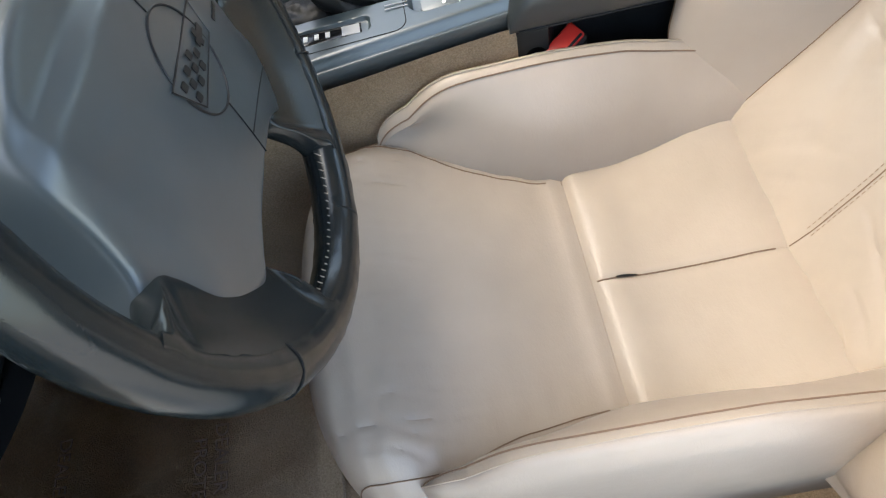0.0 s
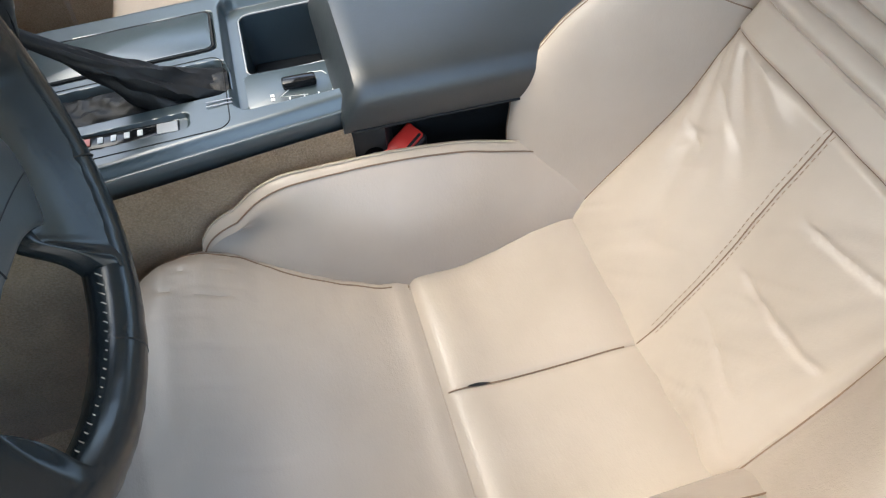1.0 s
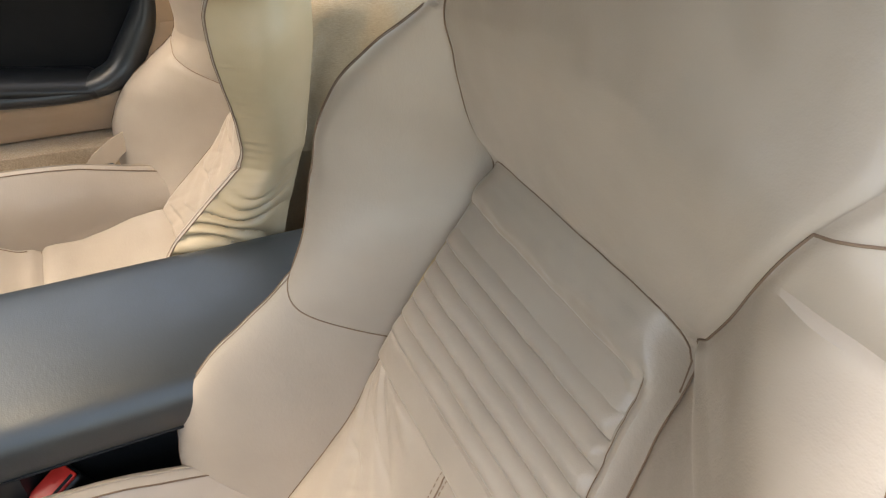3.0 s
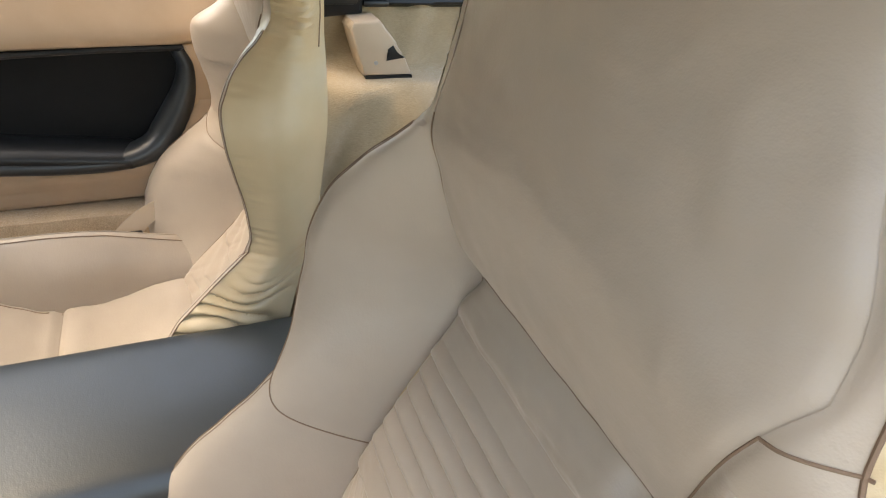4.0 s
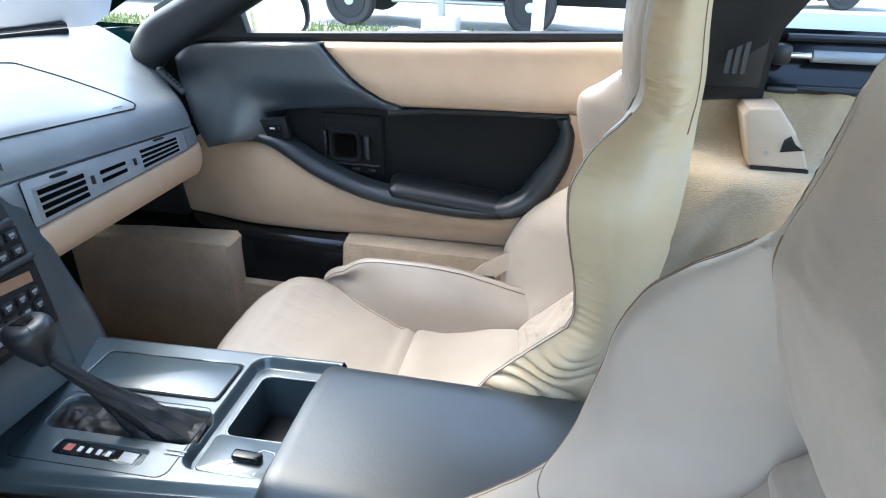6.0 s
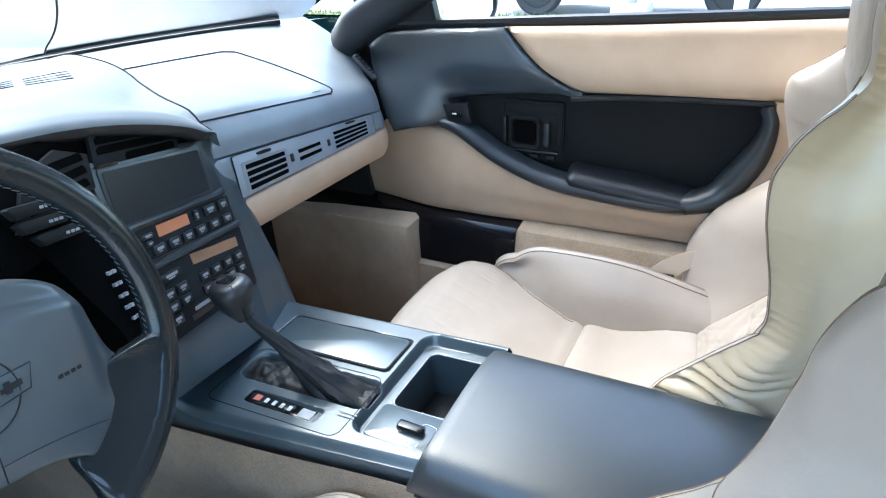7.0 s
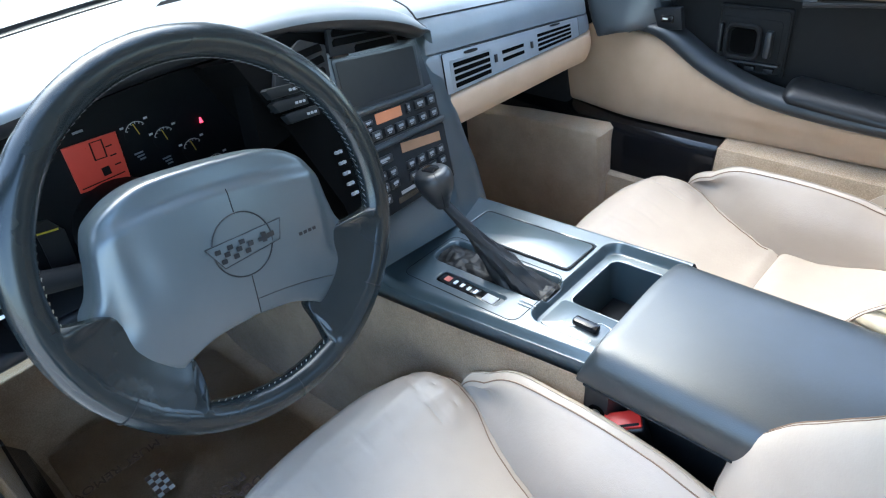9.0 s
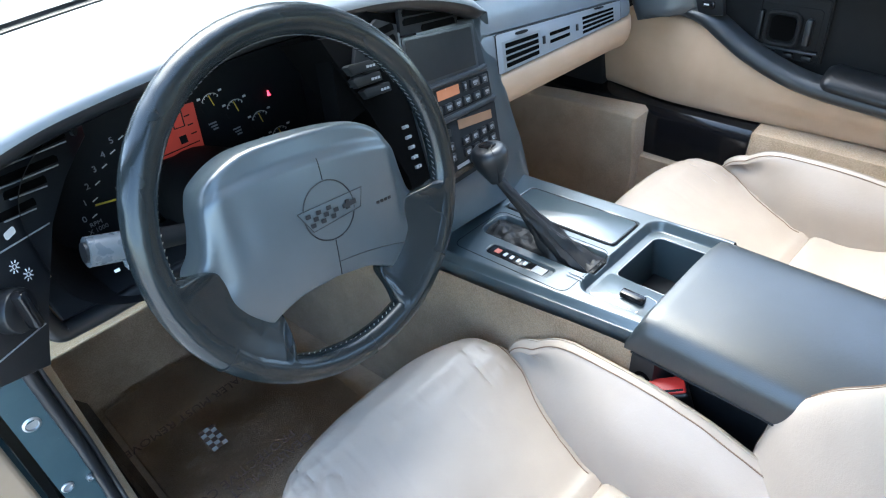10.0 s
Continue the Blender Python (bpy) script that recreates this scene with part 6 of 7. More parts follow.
lettering("DEALER MUST REMOVE", 0.026, fm(-0.48, 0.69, 180), M_PRINT, film, "lettering")
for i in range(6):
    for j in range(3):
        part("printed_square", rbox((-0.496 + 0.010 * j, 0.575 + 0.010 * i, 0.1797), (0.009, 0.009, 0.0004), 0), M_PRINT if (i + j) % 2 else M_WHITE, film)

# trimmed rear quarter: carpeted wheel housing, rail, vent and latch
rr = []
for j in range(71):
    y = -1.30 + 0.92 * j / 70
    row = []
    for q in spline([(0.44, 0, 0.14), (0.45, 0, 0.36), (0.465, 0, 0.58), (0.485, 0, 0.66), (0.52, 0, 0.700), (0.572, 0, 0.712), (0.612, 0, 0.725), (0.632, 0, 0.77), (0.640, 0, 0.826), (0.68, 0, 0.835)], 46):
        h = bell(y + 0.72, 0.4)
        x = q.x + (1 - h) * 0.10 * (1 if q.z < 0.66 else smooth01((0.74 - q.z) / 0.1)) + 0.030 * noise.noise((y * 9 + q.z * 4, q.z * 10, 3.3)) + (0.016 + 0.012 * smooth01((0.71 - q.z) / 0.03)) * noise.noise((y * 19 + q.z * 6, q.z * 7, 1.3))
        row.append((min(x, 0.70), y, q.z + 0.014 * noise.noise((y * 10, q.x * 9, 5))))
    rr.append(row)
solid("wall_rear_right", loft(rr, False, False), M_CARPET2, "loose tan carpet over the rear wheel housing", kind="structure")
rr = [[(-a + 0.0, y, z) for a, y, z in row] for row in [[(q[0], q[1], q[2]) for q in r] for r in rr]]
solid("wall_rear_left", loft(rr, False, False), M_CARPET2, "tan carpet over the other rear wheel housing", kind="structure")
rr = [[(-0.66 + 1.32 * i / 30, q.y + 0.006 * noise.noise((i, q.z * 8, 2)), q.z) for i in range(31)] for q in spline([(0, -0.52, 0.14), (0, -0.535, 0.36), (0, -0.55, 0.50), (0, -0.58, 0.535), (0, -0.80, 0.545), (0, -1.32, 0.56), (0, -1.36, 0.85)], 40)]
solid("cargo_floor", loft(rr, False, False), M_CARPET2, "tan carpeted step and cargo floor behind the seats", kind="structure")

rail = thing("hatch_rail", (0.66, -0.95, 0.82), "black hatch frame rail with gas strut", "car body", kind="structure")
part("rail", prism([(0.630, 0.832), (0.648, 0.852), (0.652, 0.905), (0.665, 0.922), (0.80, 0.93), (0.80, 0.80), (0.64, 0.822)], -1.40, -0.60, lambda p, q, d: (p, d, q), 0.004), M_GLOSS, rail)
part("lip", tube([(0.640, -0.62, 0.912), (0.642, -1.38, 0.922)], 0.006, 8), M_BLACK, rail)
part("lip", tube([(0.634, -0.62, 0.832), (0.634, -1.38, 0.840)], 0.006, 8), M_BLACK, rail)
part("strut", tube([(0.628, -0.66, 0.886), (0.628, -1.20, 0.889)], 0.0095, 14), M_BEZEL, rail, "grey gas strut")
part("strut_rod", tube([(0.628, -0.62, 0.886), (0.628, -0.66, 0.886)], 0.005, 10), M_CHROME, rail)
part("ball_joint", rbox((0.632, -0.615, 0.886), (0.024, 0.03, 0.034), 0.008), M_BLACK, rail)
part("bumper", rbox((0.628, -0.625, 0.832), (0.03, 0.05, 0.012), 0.005), M_BLACK, rail)
part("pin", tube([(0.622, -0.64, 0.834), (0.622, -0.74, 0.833)], 0.0025, 8), M_BLACK, rail)

M_SLOT = plain("vent_slat_grey", (0.035, 0.038, 0.041), 0.5)
post = thing("rear_pillar", (0.64, -0.50, 0.80), "black plastic rear roof pillar with air slots", "car body", kind="structure")
pp = lambda p, q, d: (d + 0.25 * max(q - 0.92, 0) * -1, p, q)
part("pillar", prism([(-0.46, 0.80), (-0.60, 0.815), (-0.595, 0.93), (-0.66, 1.05), (-0.78, 1.16), (-0.55, 1.18), (-0.50, 1.04), (-0.455, 0.95)], 0.72, 0.612, pp, 0.008), M_BLACK, post)
v = part("vent_frame", prism(rrect(-0.588, 0.832, -0.505, 0.926, 0.006, 3), 0.62, 0.608, pp, 0.002), M_BLACK, post)
for k in range(3):
    part("slot", prism(rrect(-0.560 + 0.0125 * k, 0.855, -0.5525 + 0.0125 * k, 0.914, 0.002, 2), 0.62, 0.6065, pp), M_SLOT, v)
part("belt_guide", tube(spline([(0.66, -0.455, 0.86), (0.648, -0.452, 0.90), (0.65, -0.455, 0.95), (0.66, -0.46, 0.99)], 14), 0.014, 10), M_BLACK, post)

# latch receptacles for the cargo shade
def latch(name, y0, x0, z0, s, label):
    e = thing(name, (x0, y0, z0), label, "bracket", "cargo shade brackets")
    lp2 = lambda p, q, d: (x0 + 0.06 - d * 0.06, y0 - p * s, q * s + z0)
    part("body", prism([(-0.005, 0.0), (0.095, 0.0), (0.080, 0.034), (0.066, 0.042), (0.060, 0.064), (0.024, 0.107), (-0.028, 0.104), (-0.034, 0.09)], 0.0, 1.0, lp2, 0.005, 3), M_TANPL, e)
    part("hook", prism([(0.040, 0.03), (0.078, 0.036), (0.060, 0.046), (0.052, 0.060), (0.042, 0.052)], 0.9, 1.05, lp2, 0.001), M_BLACK, e)
    part("screw", prism([(0.018 + 0.004 * math.cos(2 * math.pi * i / 12), 0.026 + 0.004 * math.sin(2 * math.pi * i / 12)) for i in range(12)], 0.98, 1.03, lp2), M_STEEL, e)
    part("foot", prism([(-0.002, -0.006), (0.096, -0.006), (0.095, 0.0), (-0.002, 0.0)], 0.0, 1.0, lp2), M_BLACK, e)
    return e


latch("shade_bracket", -0.594, 0.562, 0.716, 0.93, "tan plastic wedge bracket with black hook on carpet")
e = thing("speaker_grille", (0.60, -0.87, 0.765), "tan slotted plastic grille on the rear side carpet", "grille")
part("frame", rbox((0.612, -0.875, 0.797), (0.02, 0.085, 0.066), 0.006), M_TANPL, e)
for k in range(4):
    part("slot", rbox((0.602, -0.875, 0.778 + 0.013 * k), (0.004, 0.066, 0.005), 0.001), M_DARK, e)

# passenger seat belt
belt = thing("seat_belt", (0.60, -0.22, 0.40), "tan seat belt webbing running down behind the seat", "seat belt")
part("webbing", loft([[(q.x, q.y - 0.022, q.z), (q.x + 0.002, q.y + 0.022, q.z + 0.01), (q.x + 0.004, q.y + 0.022, q.z + 0.01), (q.x + 0.002, q.y - 0.022, q.z)] for q in spline([(0.585, -0.140, 0.412), (0.592, -0.172, 0.442), (0.598, -0.22, 0.470), (0.600, -0.31, 0.495), (0.600, -0.42, 0.51)], 30)]), M_TANPL, belt)
part("tongue", rbox((0.584, -0.150, 0.415), (0.014, 0.05, 0.03), 0.004), M_BLACK, belt)

# windscreen frame
post2 = thing("windscreen_pillar", (0.64, 0.45, 0.80), "black windscreen pillar on the passenger side", "car body", kind="structure")
rings = []
for q, w in zip(spline([(0.675, 0.585, 0.80), (0.657, 0.53, 0.848), (0.64, 0.42, 0.905), (0.60, 0.20, 1.02), (0.54, -0.02, 1.13)], 24), range(24)):
    rings.append([q + Vector((0.032 * math.cos(a), 0.020 * math.sin(a), 0.036 * math.sin(a))) for a in [2 * math.pi * i / 20 for i in range(20)]])
part("pillar", loft(rings), M_BLACK, post2)
post3 = thing("windscreen_pillar", (-0.64, 0.45, 0.80), "black windscreen pillar on the driver's side", "car body", kind="structure")
rings = [[Vector((-q.x - 0.06, q.y, q.z)) for q in r] for r in [[Vector(q) for q in ring] for ring in rings]]
part("pillar", loft(rings), M_BLACK, post3)
ws = thing("windscreen", (0.0, 0.6, 0.84), "clear curved windscreen glass", "windscreen", kind="structure")


def screen_point(a, b):
    x = -0.70 + 1.36 * a
    y0 = screen_y(x) + 0.012
    y1 = 0.12 - 0.28 * x * x
    return (x * (1 - 0.16 * b), y0 + (y1 - y0) * b, 0.862 + 0.28 * b + 0.03 * math.sin(math.pi * b))


part("seal", tube([(x, screen_y(x) + 0.006, 0.860) for x in [-0.66 + 1.28 * k / 40 for k in range(41)]], 0.006, 8), M_BLACK, ws)
g = part("pane", grid(screen_point, 40, 24), M_GLASS, ws)
g.visible_shadow = False
M_PAINT = plain("green_paint", (0.02, 0.085, 0.075), 0.08, spec=0.7)
M_COWL = plain("cowl_black", (0.015, 0.017, 0.018), 0.4)
bonnet = thing("bonnet", (0.0, 1.9, 0.6), "glossy dark teal car bonnet with black cowl", "car body", kind="structure")
part("cowl", grid(lambda a, b: (-0.78 + 1.52 * a, screen_y(-0.72 + 1.4 * a) + 0.008 + 0.20 * b, 0.850 - 0.02 * b), 30, 6), M_COWL, bonnet)
part("bonnet_skin", grid(lambda a, b: (-0.88 + 1.76 * a, 1.12 - 0.55 * (-0.8 + 1.6 * a) ** 2 + 1.4 * b, 0.840 - 0.20 * b * b - 0.05 * (2 * a - 1) ** 4), 50, 40), M_PAINT, bonnet, "glossy teal paint")
wiper = thing("wiper", (0.1, 1.12, 0.85), "black windscreen wiper arm at rest", "wiper")
part("arm", tube([(-0.35, 1.00, 0.858), (0.05, 1.03, 0.862), (0.40, 0.96, 0.860)], 0.006, 8), M_BLACK, wiper)

# inner side panels ahead of the doors and the roof overhead
solid("wall_right", rbox((0.70, 0.84, 0.40), (0.06, 0.58, 0.50), 0.01), M_BLACK, "dark trimmed side of the footwell", kind="structure")
solid("wall_left", rbox((-0.70, 0.96, 0.50), (0.06, 0.34, 0.66), 0.01), M_CARPET, "tan carpeted side of the driver's footwell", kind="structure")

# out of view: added to block top light, lining paled to brighten the headrests
solid("roof", grid(lambda a, b: (-0.54 + 1.08 * a, 0.10 - 0.56 * b, 1.175 - 0.05 * (2 * a - 1) ** 2 + 0.02 * math.sin(math.pi * b)), 24, 20), trim("bounce_lining", (0.62, 0.54, 0.44), (0.68, 0.60, 0.49), 0.9, 0.95), "unseen roof panel added to shade the seats, lining paled to bounce light", kind="structure")

# outside mirror on the passenger door
om = thing("door_mirror", (0.93, 0.45, 0.79), "teal door mirror with reflecting glass", "mirror")
mm = Matrix.Translation((0.95, 0.43, 0.853)) @ Euler((0, 0, radians(-24))).to_matrix().to_4x4()
bm = bmesh.new()
bmesh.ops.create_uvsphere(bm, u_segments=28, v_segments=16, radius=1.0)
bmesh.ops.scale(bm, vec=(0.108, 0.07, 0.062), verts=bm.verts)
for v in bm.verts:
    if v.co.y < -0.012:
        v.co.y = -0.012
bmesh.ops.transform(bm, matrix=mm, verts=bm.verts)
part("housing", bm, M_GLOSS, om)
part("mirror_glass", prism([(0.098 * math.copysign(abs(math.cos(a)) ** 0.7, math.cos(a)), 0.053 * math.copysign(abs(math.sin(a)) ** 0.7, math.sin(a))) for a in [2 * math.pi * i / 40 for i in range(40)]], -0.013, -0.0165, lambda p, q, d: mm @ Vector((p, d + 0.115 * q, q))), M_MIRROR, om)
part("frame", tube([mm @ Vector((0.102 * math.copysign(abs(math.cos(a)) ** 0.7, math.cos(a)), -0.016, 0.057 * math.copysign(abs(math.sin(a)) ** 0.7, math.sin(a)))) for a in [2 * math.pi * i / 48 for i in range(48)]], 0.008, 8, True), M_BLACK, om)
part("foot", rbox((0.82, 0.47, 0.83), (0.14, 0.05, 0.03), 0.01), M_GLOSS, om)

# roof structure and plain outer skin that close the car
header = thing("windscreen_header", (0.0, 0.14, 1.12), "black header bar along the top of the windscreen", "car body", kind="structure")
part("header_bar", tube([(0.58 * math.sin(radians(a)), 0.115 - 0.10 * (math.sin(radians(a))) ** 2, 1.155 - 0.035 * math.sin(radians(a)) ** 4) for a in range(-90, 91, 6)], 0.020, 10), M_BLACK, header)
hoop = thing("roof_hoop", (0.0, -0.62, 0.80), "dark roof hoop behind the seats", "car body", kind="structure")
part("hoop_bar", loft([[(0.60 * math.sin(radians(a)) - 0.03 * math.sin(radians(a)) ** 5, y, 1.185 + dz - 0.045 * math.sin(radians(a)) ** 4) for y, dz in ((-0.50, 0), (-0.74, -0.005), (-0.74, 0.022), (-0.50, 0.027))] for a in range(-90, 91, 6)]), M_BLACK, hoop)
part("left_pillar", prism([(-0.46, 0.80), (-0.60, 0.815), (-0.66, 1.05), (-0.78, 1.16), (-0.55, 1.18), (-0.50, 1.04)], -0.70, -0.60, lambda p, q, d: (d, p, q), 0.008), M_BLACK, hoop)


def flank(name, s, y0, y1, label):
    """Outer body panel beside the car from y0 to y1."""
    rr = []
    for k in range(31):
        y = y0 + (y1 - y0) * k / 30
        top = (0.845 - 0.11 * max(y - 1.1, 0) ** 2) if y > 0 else 0.86 - 0.03 * max(-1.4 - y, 0)
        arch = 0.36 * math.sqrt(max(1 - ((y - (1.75 if y > 0 else -1.05)) / 0.36) ** 2, 0))
        low = max(0.06, arch - 0.03 if arch > 0 else 0.06)
        rr.append([(s * q.x, y, q.z) for q in spline([(0.80, 0, top), (0.87, 0, top - 0.03), (0.905, 0, top - 0.18), (0.90, 0, max(0.35, low + 0.03)), (0.86, 0, low)], 16)])
    return part(name, loft(rr, False, False), M_PAINT, car_skin, label)


car_skin = thing("car_body", (0.0, 0.0, 0.06), "glossy dark teal outer body of the car", "car body", kind="structure")
for s in (-1, 1):
    flank("front_fender", s, 0.66, 2.45, "")
    flank("rear_quarter", s, -1.95, -0.46, "")
part("rocker", rbox((-0.775, 0.1, 0.10), (0.09, 1.12, 0.12), 0.03), M_PAINT, car_skin)
part("rocker", rbox((0.84, 0.1, 0.17), (0.12, 1.12, 0.24), 0.03), M_PAINT, car_skin)
part("door_skin", loft([[(q.x, 0.64 - 1.08 * k / 12, q.z) for q in spline([(0.75, 0, 0.842), (0.80, 0, 0.832), (0.88, 0, 0.80), (0.905, 0, 0.66), (0.895, 0, 0.40), (0.87, 0, 0.29)], 14)] for k in range(13)], False, False), M_PAINT, car_skin)
part("tail", rbox((0.0, -1.90, 0.48), (1.66, 0.12, 0.66), 0.05), M_PAINT, car_skin)
part("rear_deck", grid(lambda a, b: (-0.82 + 1.64 * a, -1.40 - 0.46 * b, 0.87 - 0.06 * b), 10, 6), M_PAINT, car_skin)
part("nose", rbox((0.0, 2.46, 0.42), (1.66, 0.14, 0.40), 0.06), M_PAINT, car_skin)
part("underbody", rbox((0.0, 0.25, 0.09), (1.60, 4.1, 0.06), 0.02), M_DARK, car_skin)
# ---- outside ----
G = lambda x, y: -0.14 - 0.055 * max(x, -3.0)
m_lot = trim("pale_concrete", (0.44, 0.43, 0.40), (0.54, 0.525, 0.49), 0.8, 0.95, 60, 0.5, 0.2)
bm = grid(lambda a, b: (-150 + 400 * a, -200 + 400 * b, G(-150 + 400 * a, 0)), 200, 60)
solid("ground", bm, m_lot, "pale weathered concrete of the parking lot", kind="structure")
m_grass, t, p = node_mat("grass")
t.links.new(mixed(t, noise_node(t, 5, 6, 0.7).outputs[0], (0.07, 0.12, 0.03), (0.22, 0.26, 0.10)), p.inputs["Base Color"])
p.inputs["Roughness"].default_value = 0.9
random.seed(5)
bm = bmesh.new()
for k in range(5200):
    x, y = random.uniform(8.0, 9.4), random.uniform(-6, 9)
    h, a, w = random.uniform(0.03, 0.11), random.uniform(0, 6.28), random.uniform(0.008, 0.02)
    z = G(x, y)
    b = [bm.verts.new((x - w * math.cos(a), y - w * math.sin(a), z)), bm.verts.new((x + w * math.cos(a), y + w * math.sin(a), z)), bm.verts.new((x + random.uniform(-0.04, 0.04), y + random.uniform(-0.04, 0.04), z + h))]
    bm.faces.new(b)
solid("grass", bm, m_grass, "patchy low grass verge beside the parking lot", "grass", "stuff", flat=True)
bm = grid(lambda a, b: (8.0 + 1.4 * a, -6 + 15 * b, G(8.0 + 1.4 * a, 0) + 0.006), 10, 40)
solid("verge", bm, trim("dry_verge", (0.22, 0.22, 0.12), (0.36, 0.34, 0.22), 0.9, 1.0, 40, 0.5, 0.1), "dry grass verge soil", kind="structure")

bm = grid(lambda a, b: (4 + 76 * a, -60 + 46 * b, G(4 + 76 * a, 0) + 0.03 + 0.06 * noise.noise((a * 20, b * 20, 0))), 60, 40)
solid("lawn", bm, m_grass, "mown green lawn beyond the parking lot", kind="structure")

M_TYRE = plain("tyre_rubber", (0.025, 0.025, 0.026), 0.75)
M_ALLOY = plain("wheel_alloy", (0.50, 0.51, 0.52), 0.30)
M_TRUCK = plain("dark_truck_paint", (0.02, 0.022, 0.026), 0.15)


def parked_truck(y0, x0, label, wheelbase=3.1, flip=1):
    e = thing("pickup_truck", (x0, y0, G(x0, 0)), label, "car", "parked vehicles")
    z0 = G(x0, 0)
    body = prism([(-1.1, 0.52), (-1.12, 0.85), (-0.9, 1.05), (0.55, 1.12), (1.1, 1.75), (2.6, 1.78), (3.0, 1.15), (4.4, 1.12), (4.42, 0.55), (3.72, 0.52), (3.6, 0.86), (3.1, 0.98), (2.6, 0.86), (2.48, 0.46), (0.62, 0.46), (0.5, 0.86), (0.0, 0.98), (-0.5, 0.86), (-0.62, 0.52)], -0.9, 0.9, lambda p, q, d: (x0 + d + 0.9, y0 - p * wheelbase / 3.1 * flip, z0 + q), 0.03)
    part("body", body, M_TRUCK, e)
    part("underbody", rbox((x0 + 0.9, y0 - 1.6 * flip, z0 + 0.5), (1.5, 5.2, 0.2), 0.05), M_DARK, e)
    part("side_step", rbox((x0 - 0.04, y0 - 1.55 * flip, z0 + 0.42), (0.16, 1.7, 0.06), 0.02), M_STEEL, e)
    for wy in (0.0, wheelbase):
        for wx in (0.06, 1.74):
            cx, cy, cz = x0 + wx, y0 - wy * flip, z0 + 0.385
            prof = [(0.25, -0.10), (0.34, -0.125), (0.378, -0.105), (0.385, -0.05), (0.385, 0.05), (0.378, 0.105), (0.34, 0.125), (0.25, 0.10)]
            w = part("wheel", loft([[(cx + d, cy + r * math.cos(a), cz + r * math.sin(a)) for r, d in prof] for a in [2 * math.pi * i / 36 for i in range(37)]], True, False), M_TYRE, e)
            part("rim", loft([[(cx + d, cy + r * math.cos(a), cz + r * math.sin(a)) for a in [2 * math.pi * i / 36 for i in range(36)]] for r, d in ((0.262, -0.10), (0.25, -0.112), (0.235, -0.085), (0.22, -0.03), (0.02, -0.03))]), M_TYRE, w)
            for k in range(6):
                a = 2 * math.pi * k / 6
                part("spoke", prism([(0.05, -0.05), (0.235, -0.032), (0.235, 0.032), (0.05, 0.05)], -0.04, -0.095, lambda p, q, d: (cx + d, cy + p * math.cos(a) - q * math.sin(a), cz + p * math.sin(a) + q * math.cos(a)), 0.01), M_ALLOY, w)
            part("hub_cap", loft([[(cx + d, cy + r * math.cos(a), cz + r * math.sin(a)) for a in [2 * math.pi * i / 24 for i in range(24)]] for r, d in ((0.075, -0.06), (0.07, -0.11), (0.05, -0.12), (0.005, -0.12))]), M_ALLOY, w)
    return e


parked_truck(3.27, 9.6, "dark pickup truck with chrome alloy wheels parked beyond the verge", 2.78)
parked_truck(9.8, 11.5, "second dark truck parked further along the lot")
parked_truck(-3.2, 17.5, "dark truck parked far across the lot")

M_CONC = trim("concrete", (0.42, 0.41, 0.38), (0.55, 0.53, 0.50), 0.85, 0.95, 200, 0.5, 0.2)
sign = thing("sign_post", (8.9, 1.68, G(8.9, 0)), "square grey post on a concrete block", "post")
part("post", rbox((8.9, 1.68, G(8.9, 0) + 1.0), (0.10, 0.10, 2.0), 0.01), M_GREY, sign)
part("block", rbox((8.9, 1.68, G(8.9, 0) + 0.14), (0.42, 0.50, 0.28), 0.03), M_CONC, sign)
bol = thing("white_post", (8.6, 0.30, G(8.6, 0)), "white painted wooden post in the verge", "post")
part("post", rbox((8.6, 0.30, G(8.6, 0) + 0.7), (0.16, 0.16, 1.4), 0.015), M_WHITE, bol)
for k, (y, x) in enumerate(((2.2, 8.7), (1.95, 8.5), (1.3, 8.6))):
    bm = bmesh.new()
    bmesh.ops.create_icosphere(bm, subdivisions=3, radius=1.0)
    for v in bm.verts:
        f = 1 + 0.2 * noise.noise(v.co * 1.7 + Vector((k * 5, 0, 0)))
        v.co = Vector((x + v.co.x * 0.14 * f, y + v.co.y * 0.22 * f, G(x, 0) + 0.03 + v.co.z * 0.10 * f))
    solid("rock", bm, M_CONC, "pale rounded landscape rock", "rock", group="verge rocks")

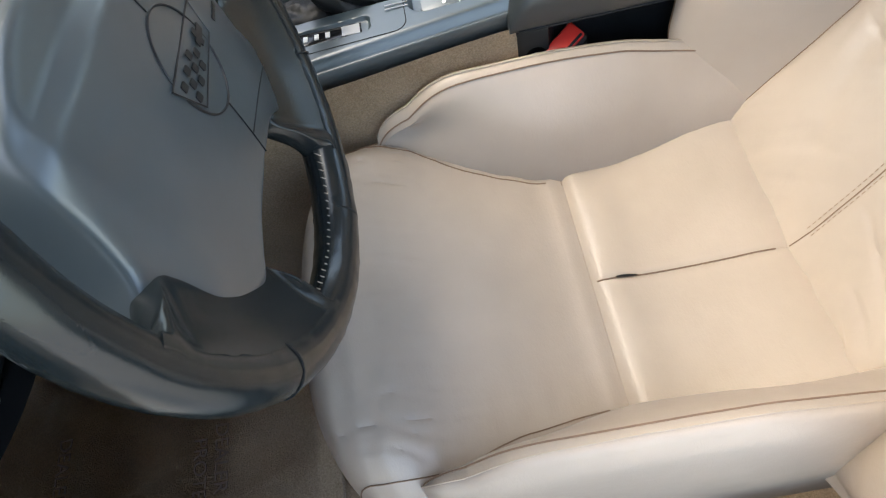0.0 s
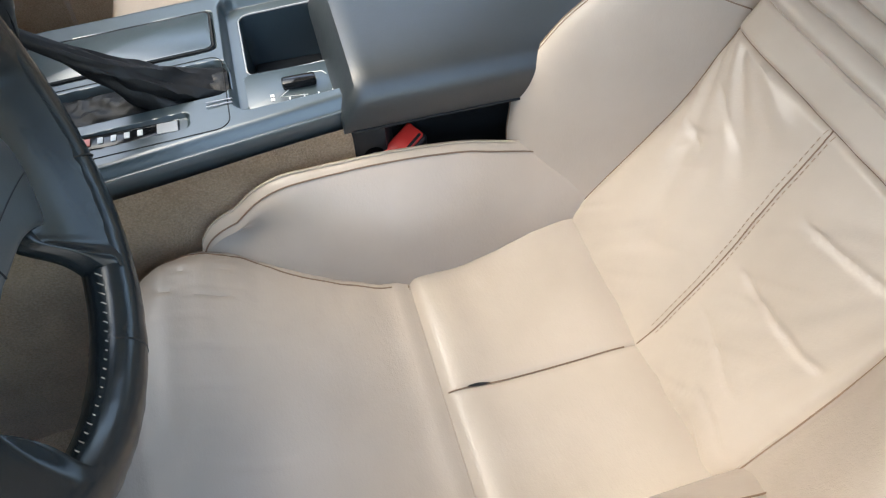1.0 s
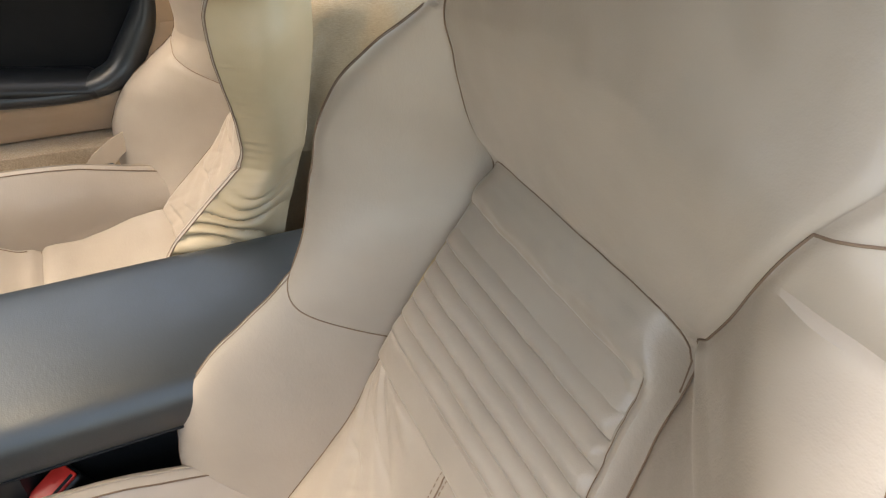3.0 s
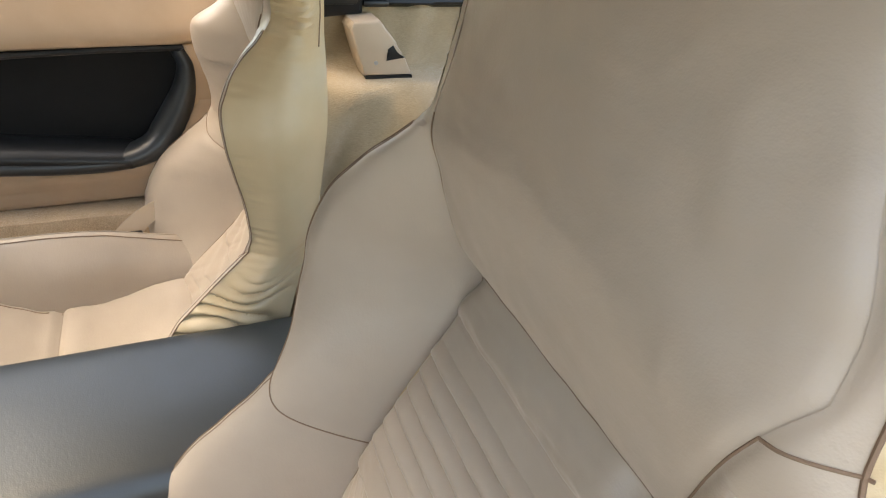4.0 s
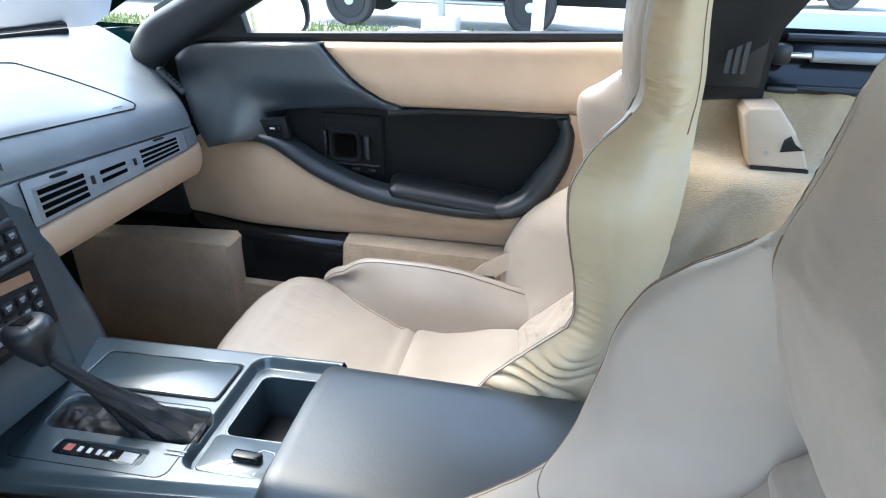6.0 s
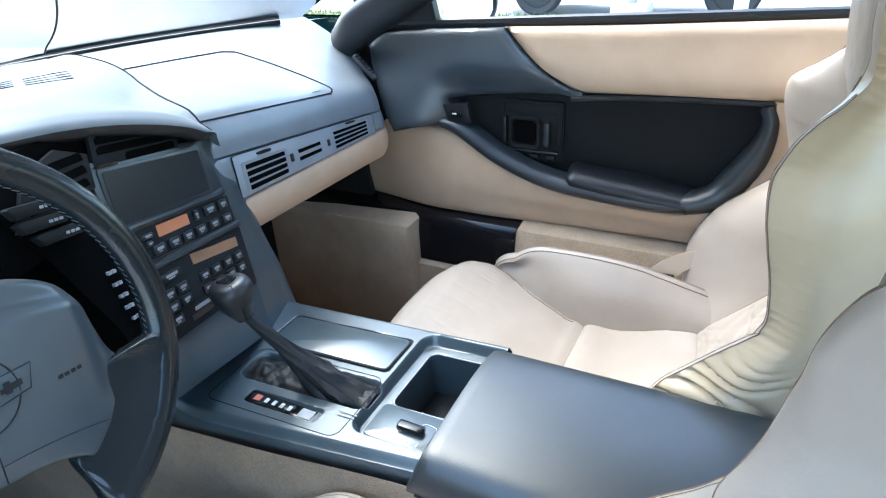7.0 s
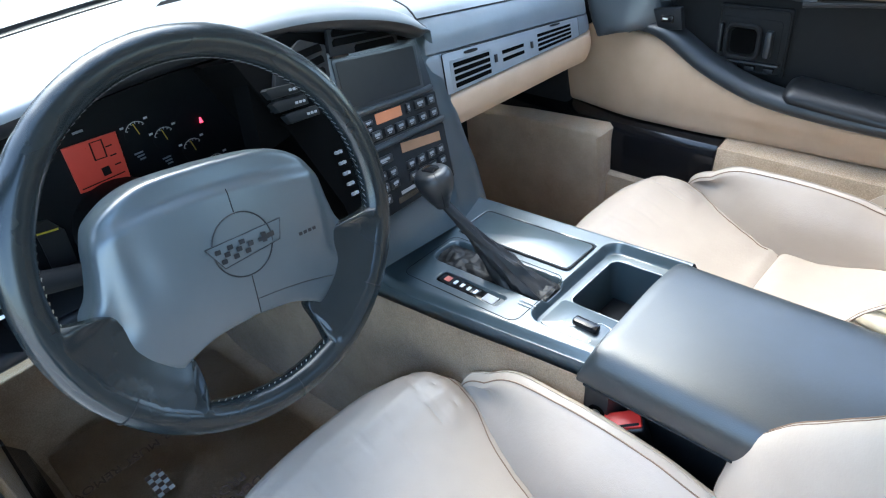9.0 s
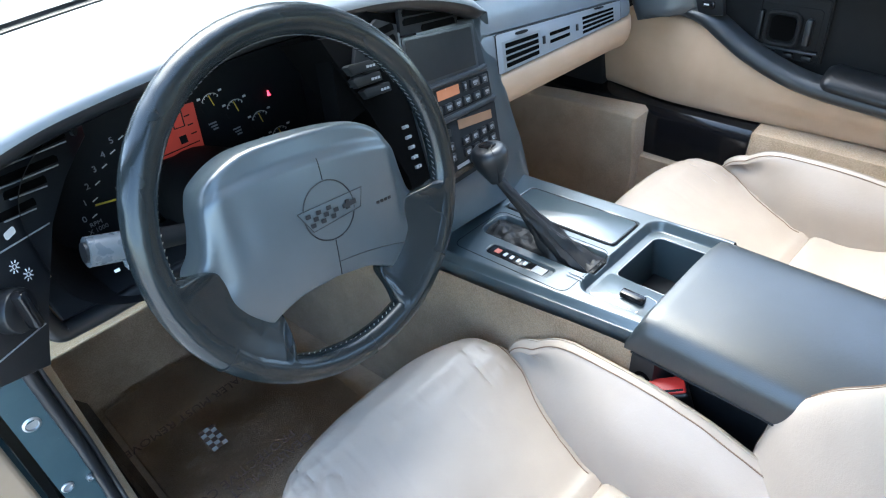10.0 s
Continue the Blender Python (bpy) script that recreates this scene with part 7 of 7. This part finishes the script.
# trees far behind, seen in the mirror and over the lot
m_leaf, t, p = node_mat("leaves")
t.links.new(mixed(t, noise_node(t, 1.2, 5, 0.7).outputs[0], (0.035, 0.075, 0.02), (0.12, 0.20, 0.05)), p.inputs["Base Color"])
p.inputs["Roughness"].default_value = 0.7
M_BARK = plain("bark", (0.12, 0.09, 0.06), 0.9)


def tree(x, y, h, seed):
    rng = random.Random(seed)
    z0 = G(min(x, 60), 0)
    e = thing("tree", (x, y, z0), "broad green tree in full leaf beyond the lot", "tree", "trees round the lot")
    part("trunk", tube([(x, y, z0), (x + 0.1, y, z0 + h * 0.3), (x, y + 0.1, z0 + h * 0.6)], lambda t: h * 0.03 * (1 - 0.6 * t), 8), M_BARK, e)
    for k in range(4):
        a = k * 1.6
        part("limb", tube([(x, y, z0 + h * 0.35), (x + h * 0.16 * math.cos(a), y + h * 0.16 * math.sin(a), z0 + h * 0.62)], lambda t: h * 0.012 * (1 - 0.6 * t), 6), M_BARK, e)
    bm = bmesh.new()
    for k in range(900):
        a, b, r = rng.uniform(0, 6.28), rng.uniform(-0.7, 1.2), rng.uniform(0.55, 1.0) ** 0.5
        lump = 1 + 0.35 * noise.noise((2.5 * math.cos(a), 2.5 * math.sin(a), b * 2 + seed))
        c = Vector((x + h * 0.32 * r * lump * math.cos(a) * math.cos(b), y + h * 0.32 * r * lump * math.sin(a) * math.cos(b), z0 + h * 0.62 + h * 0.34 * r * lump * math.sin(b)))
        s = h * rng.uniform(0.03, 0.055)
        q = [c + Vector((rng.uniform(-s, s), rng.uniform(-s, s), rng.uniform(-s, s))) for _ in range(4)]
        vs = [bm.verts.new(v) for v in q]
        bm.faces.new(vs[:3])
        bm.faces.new((vs[0], vs[2], vs[3]))
    part("crown", bm, m_leaf, e, flat=True)
    return e


for k, (x, y, h) in enumerate(((16, -30, 9), (24, -34, 11), (8, -28, 8), (34, -30, 10), (30, -18, 9), (0, -32, 9), (40, 18, 9), (44, 4, 10), (46, -8, 9), (38, 30, 11), (-6, -30, 10), (50, 40, 12))):
    tree(x, y, h, k)
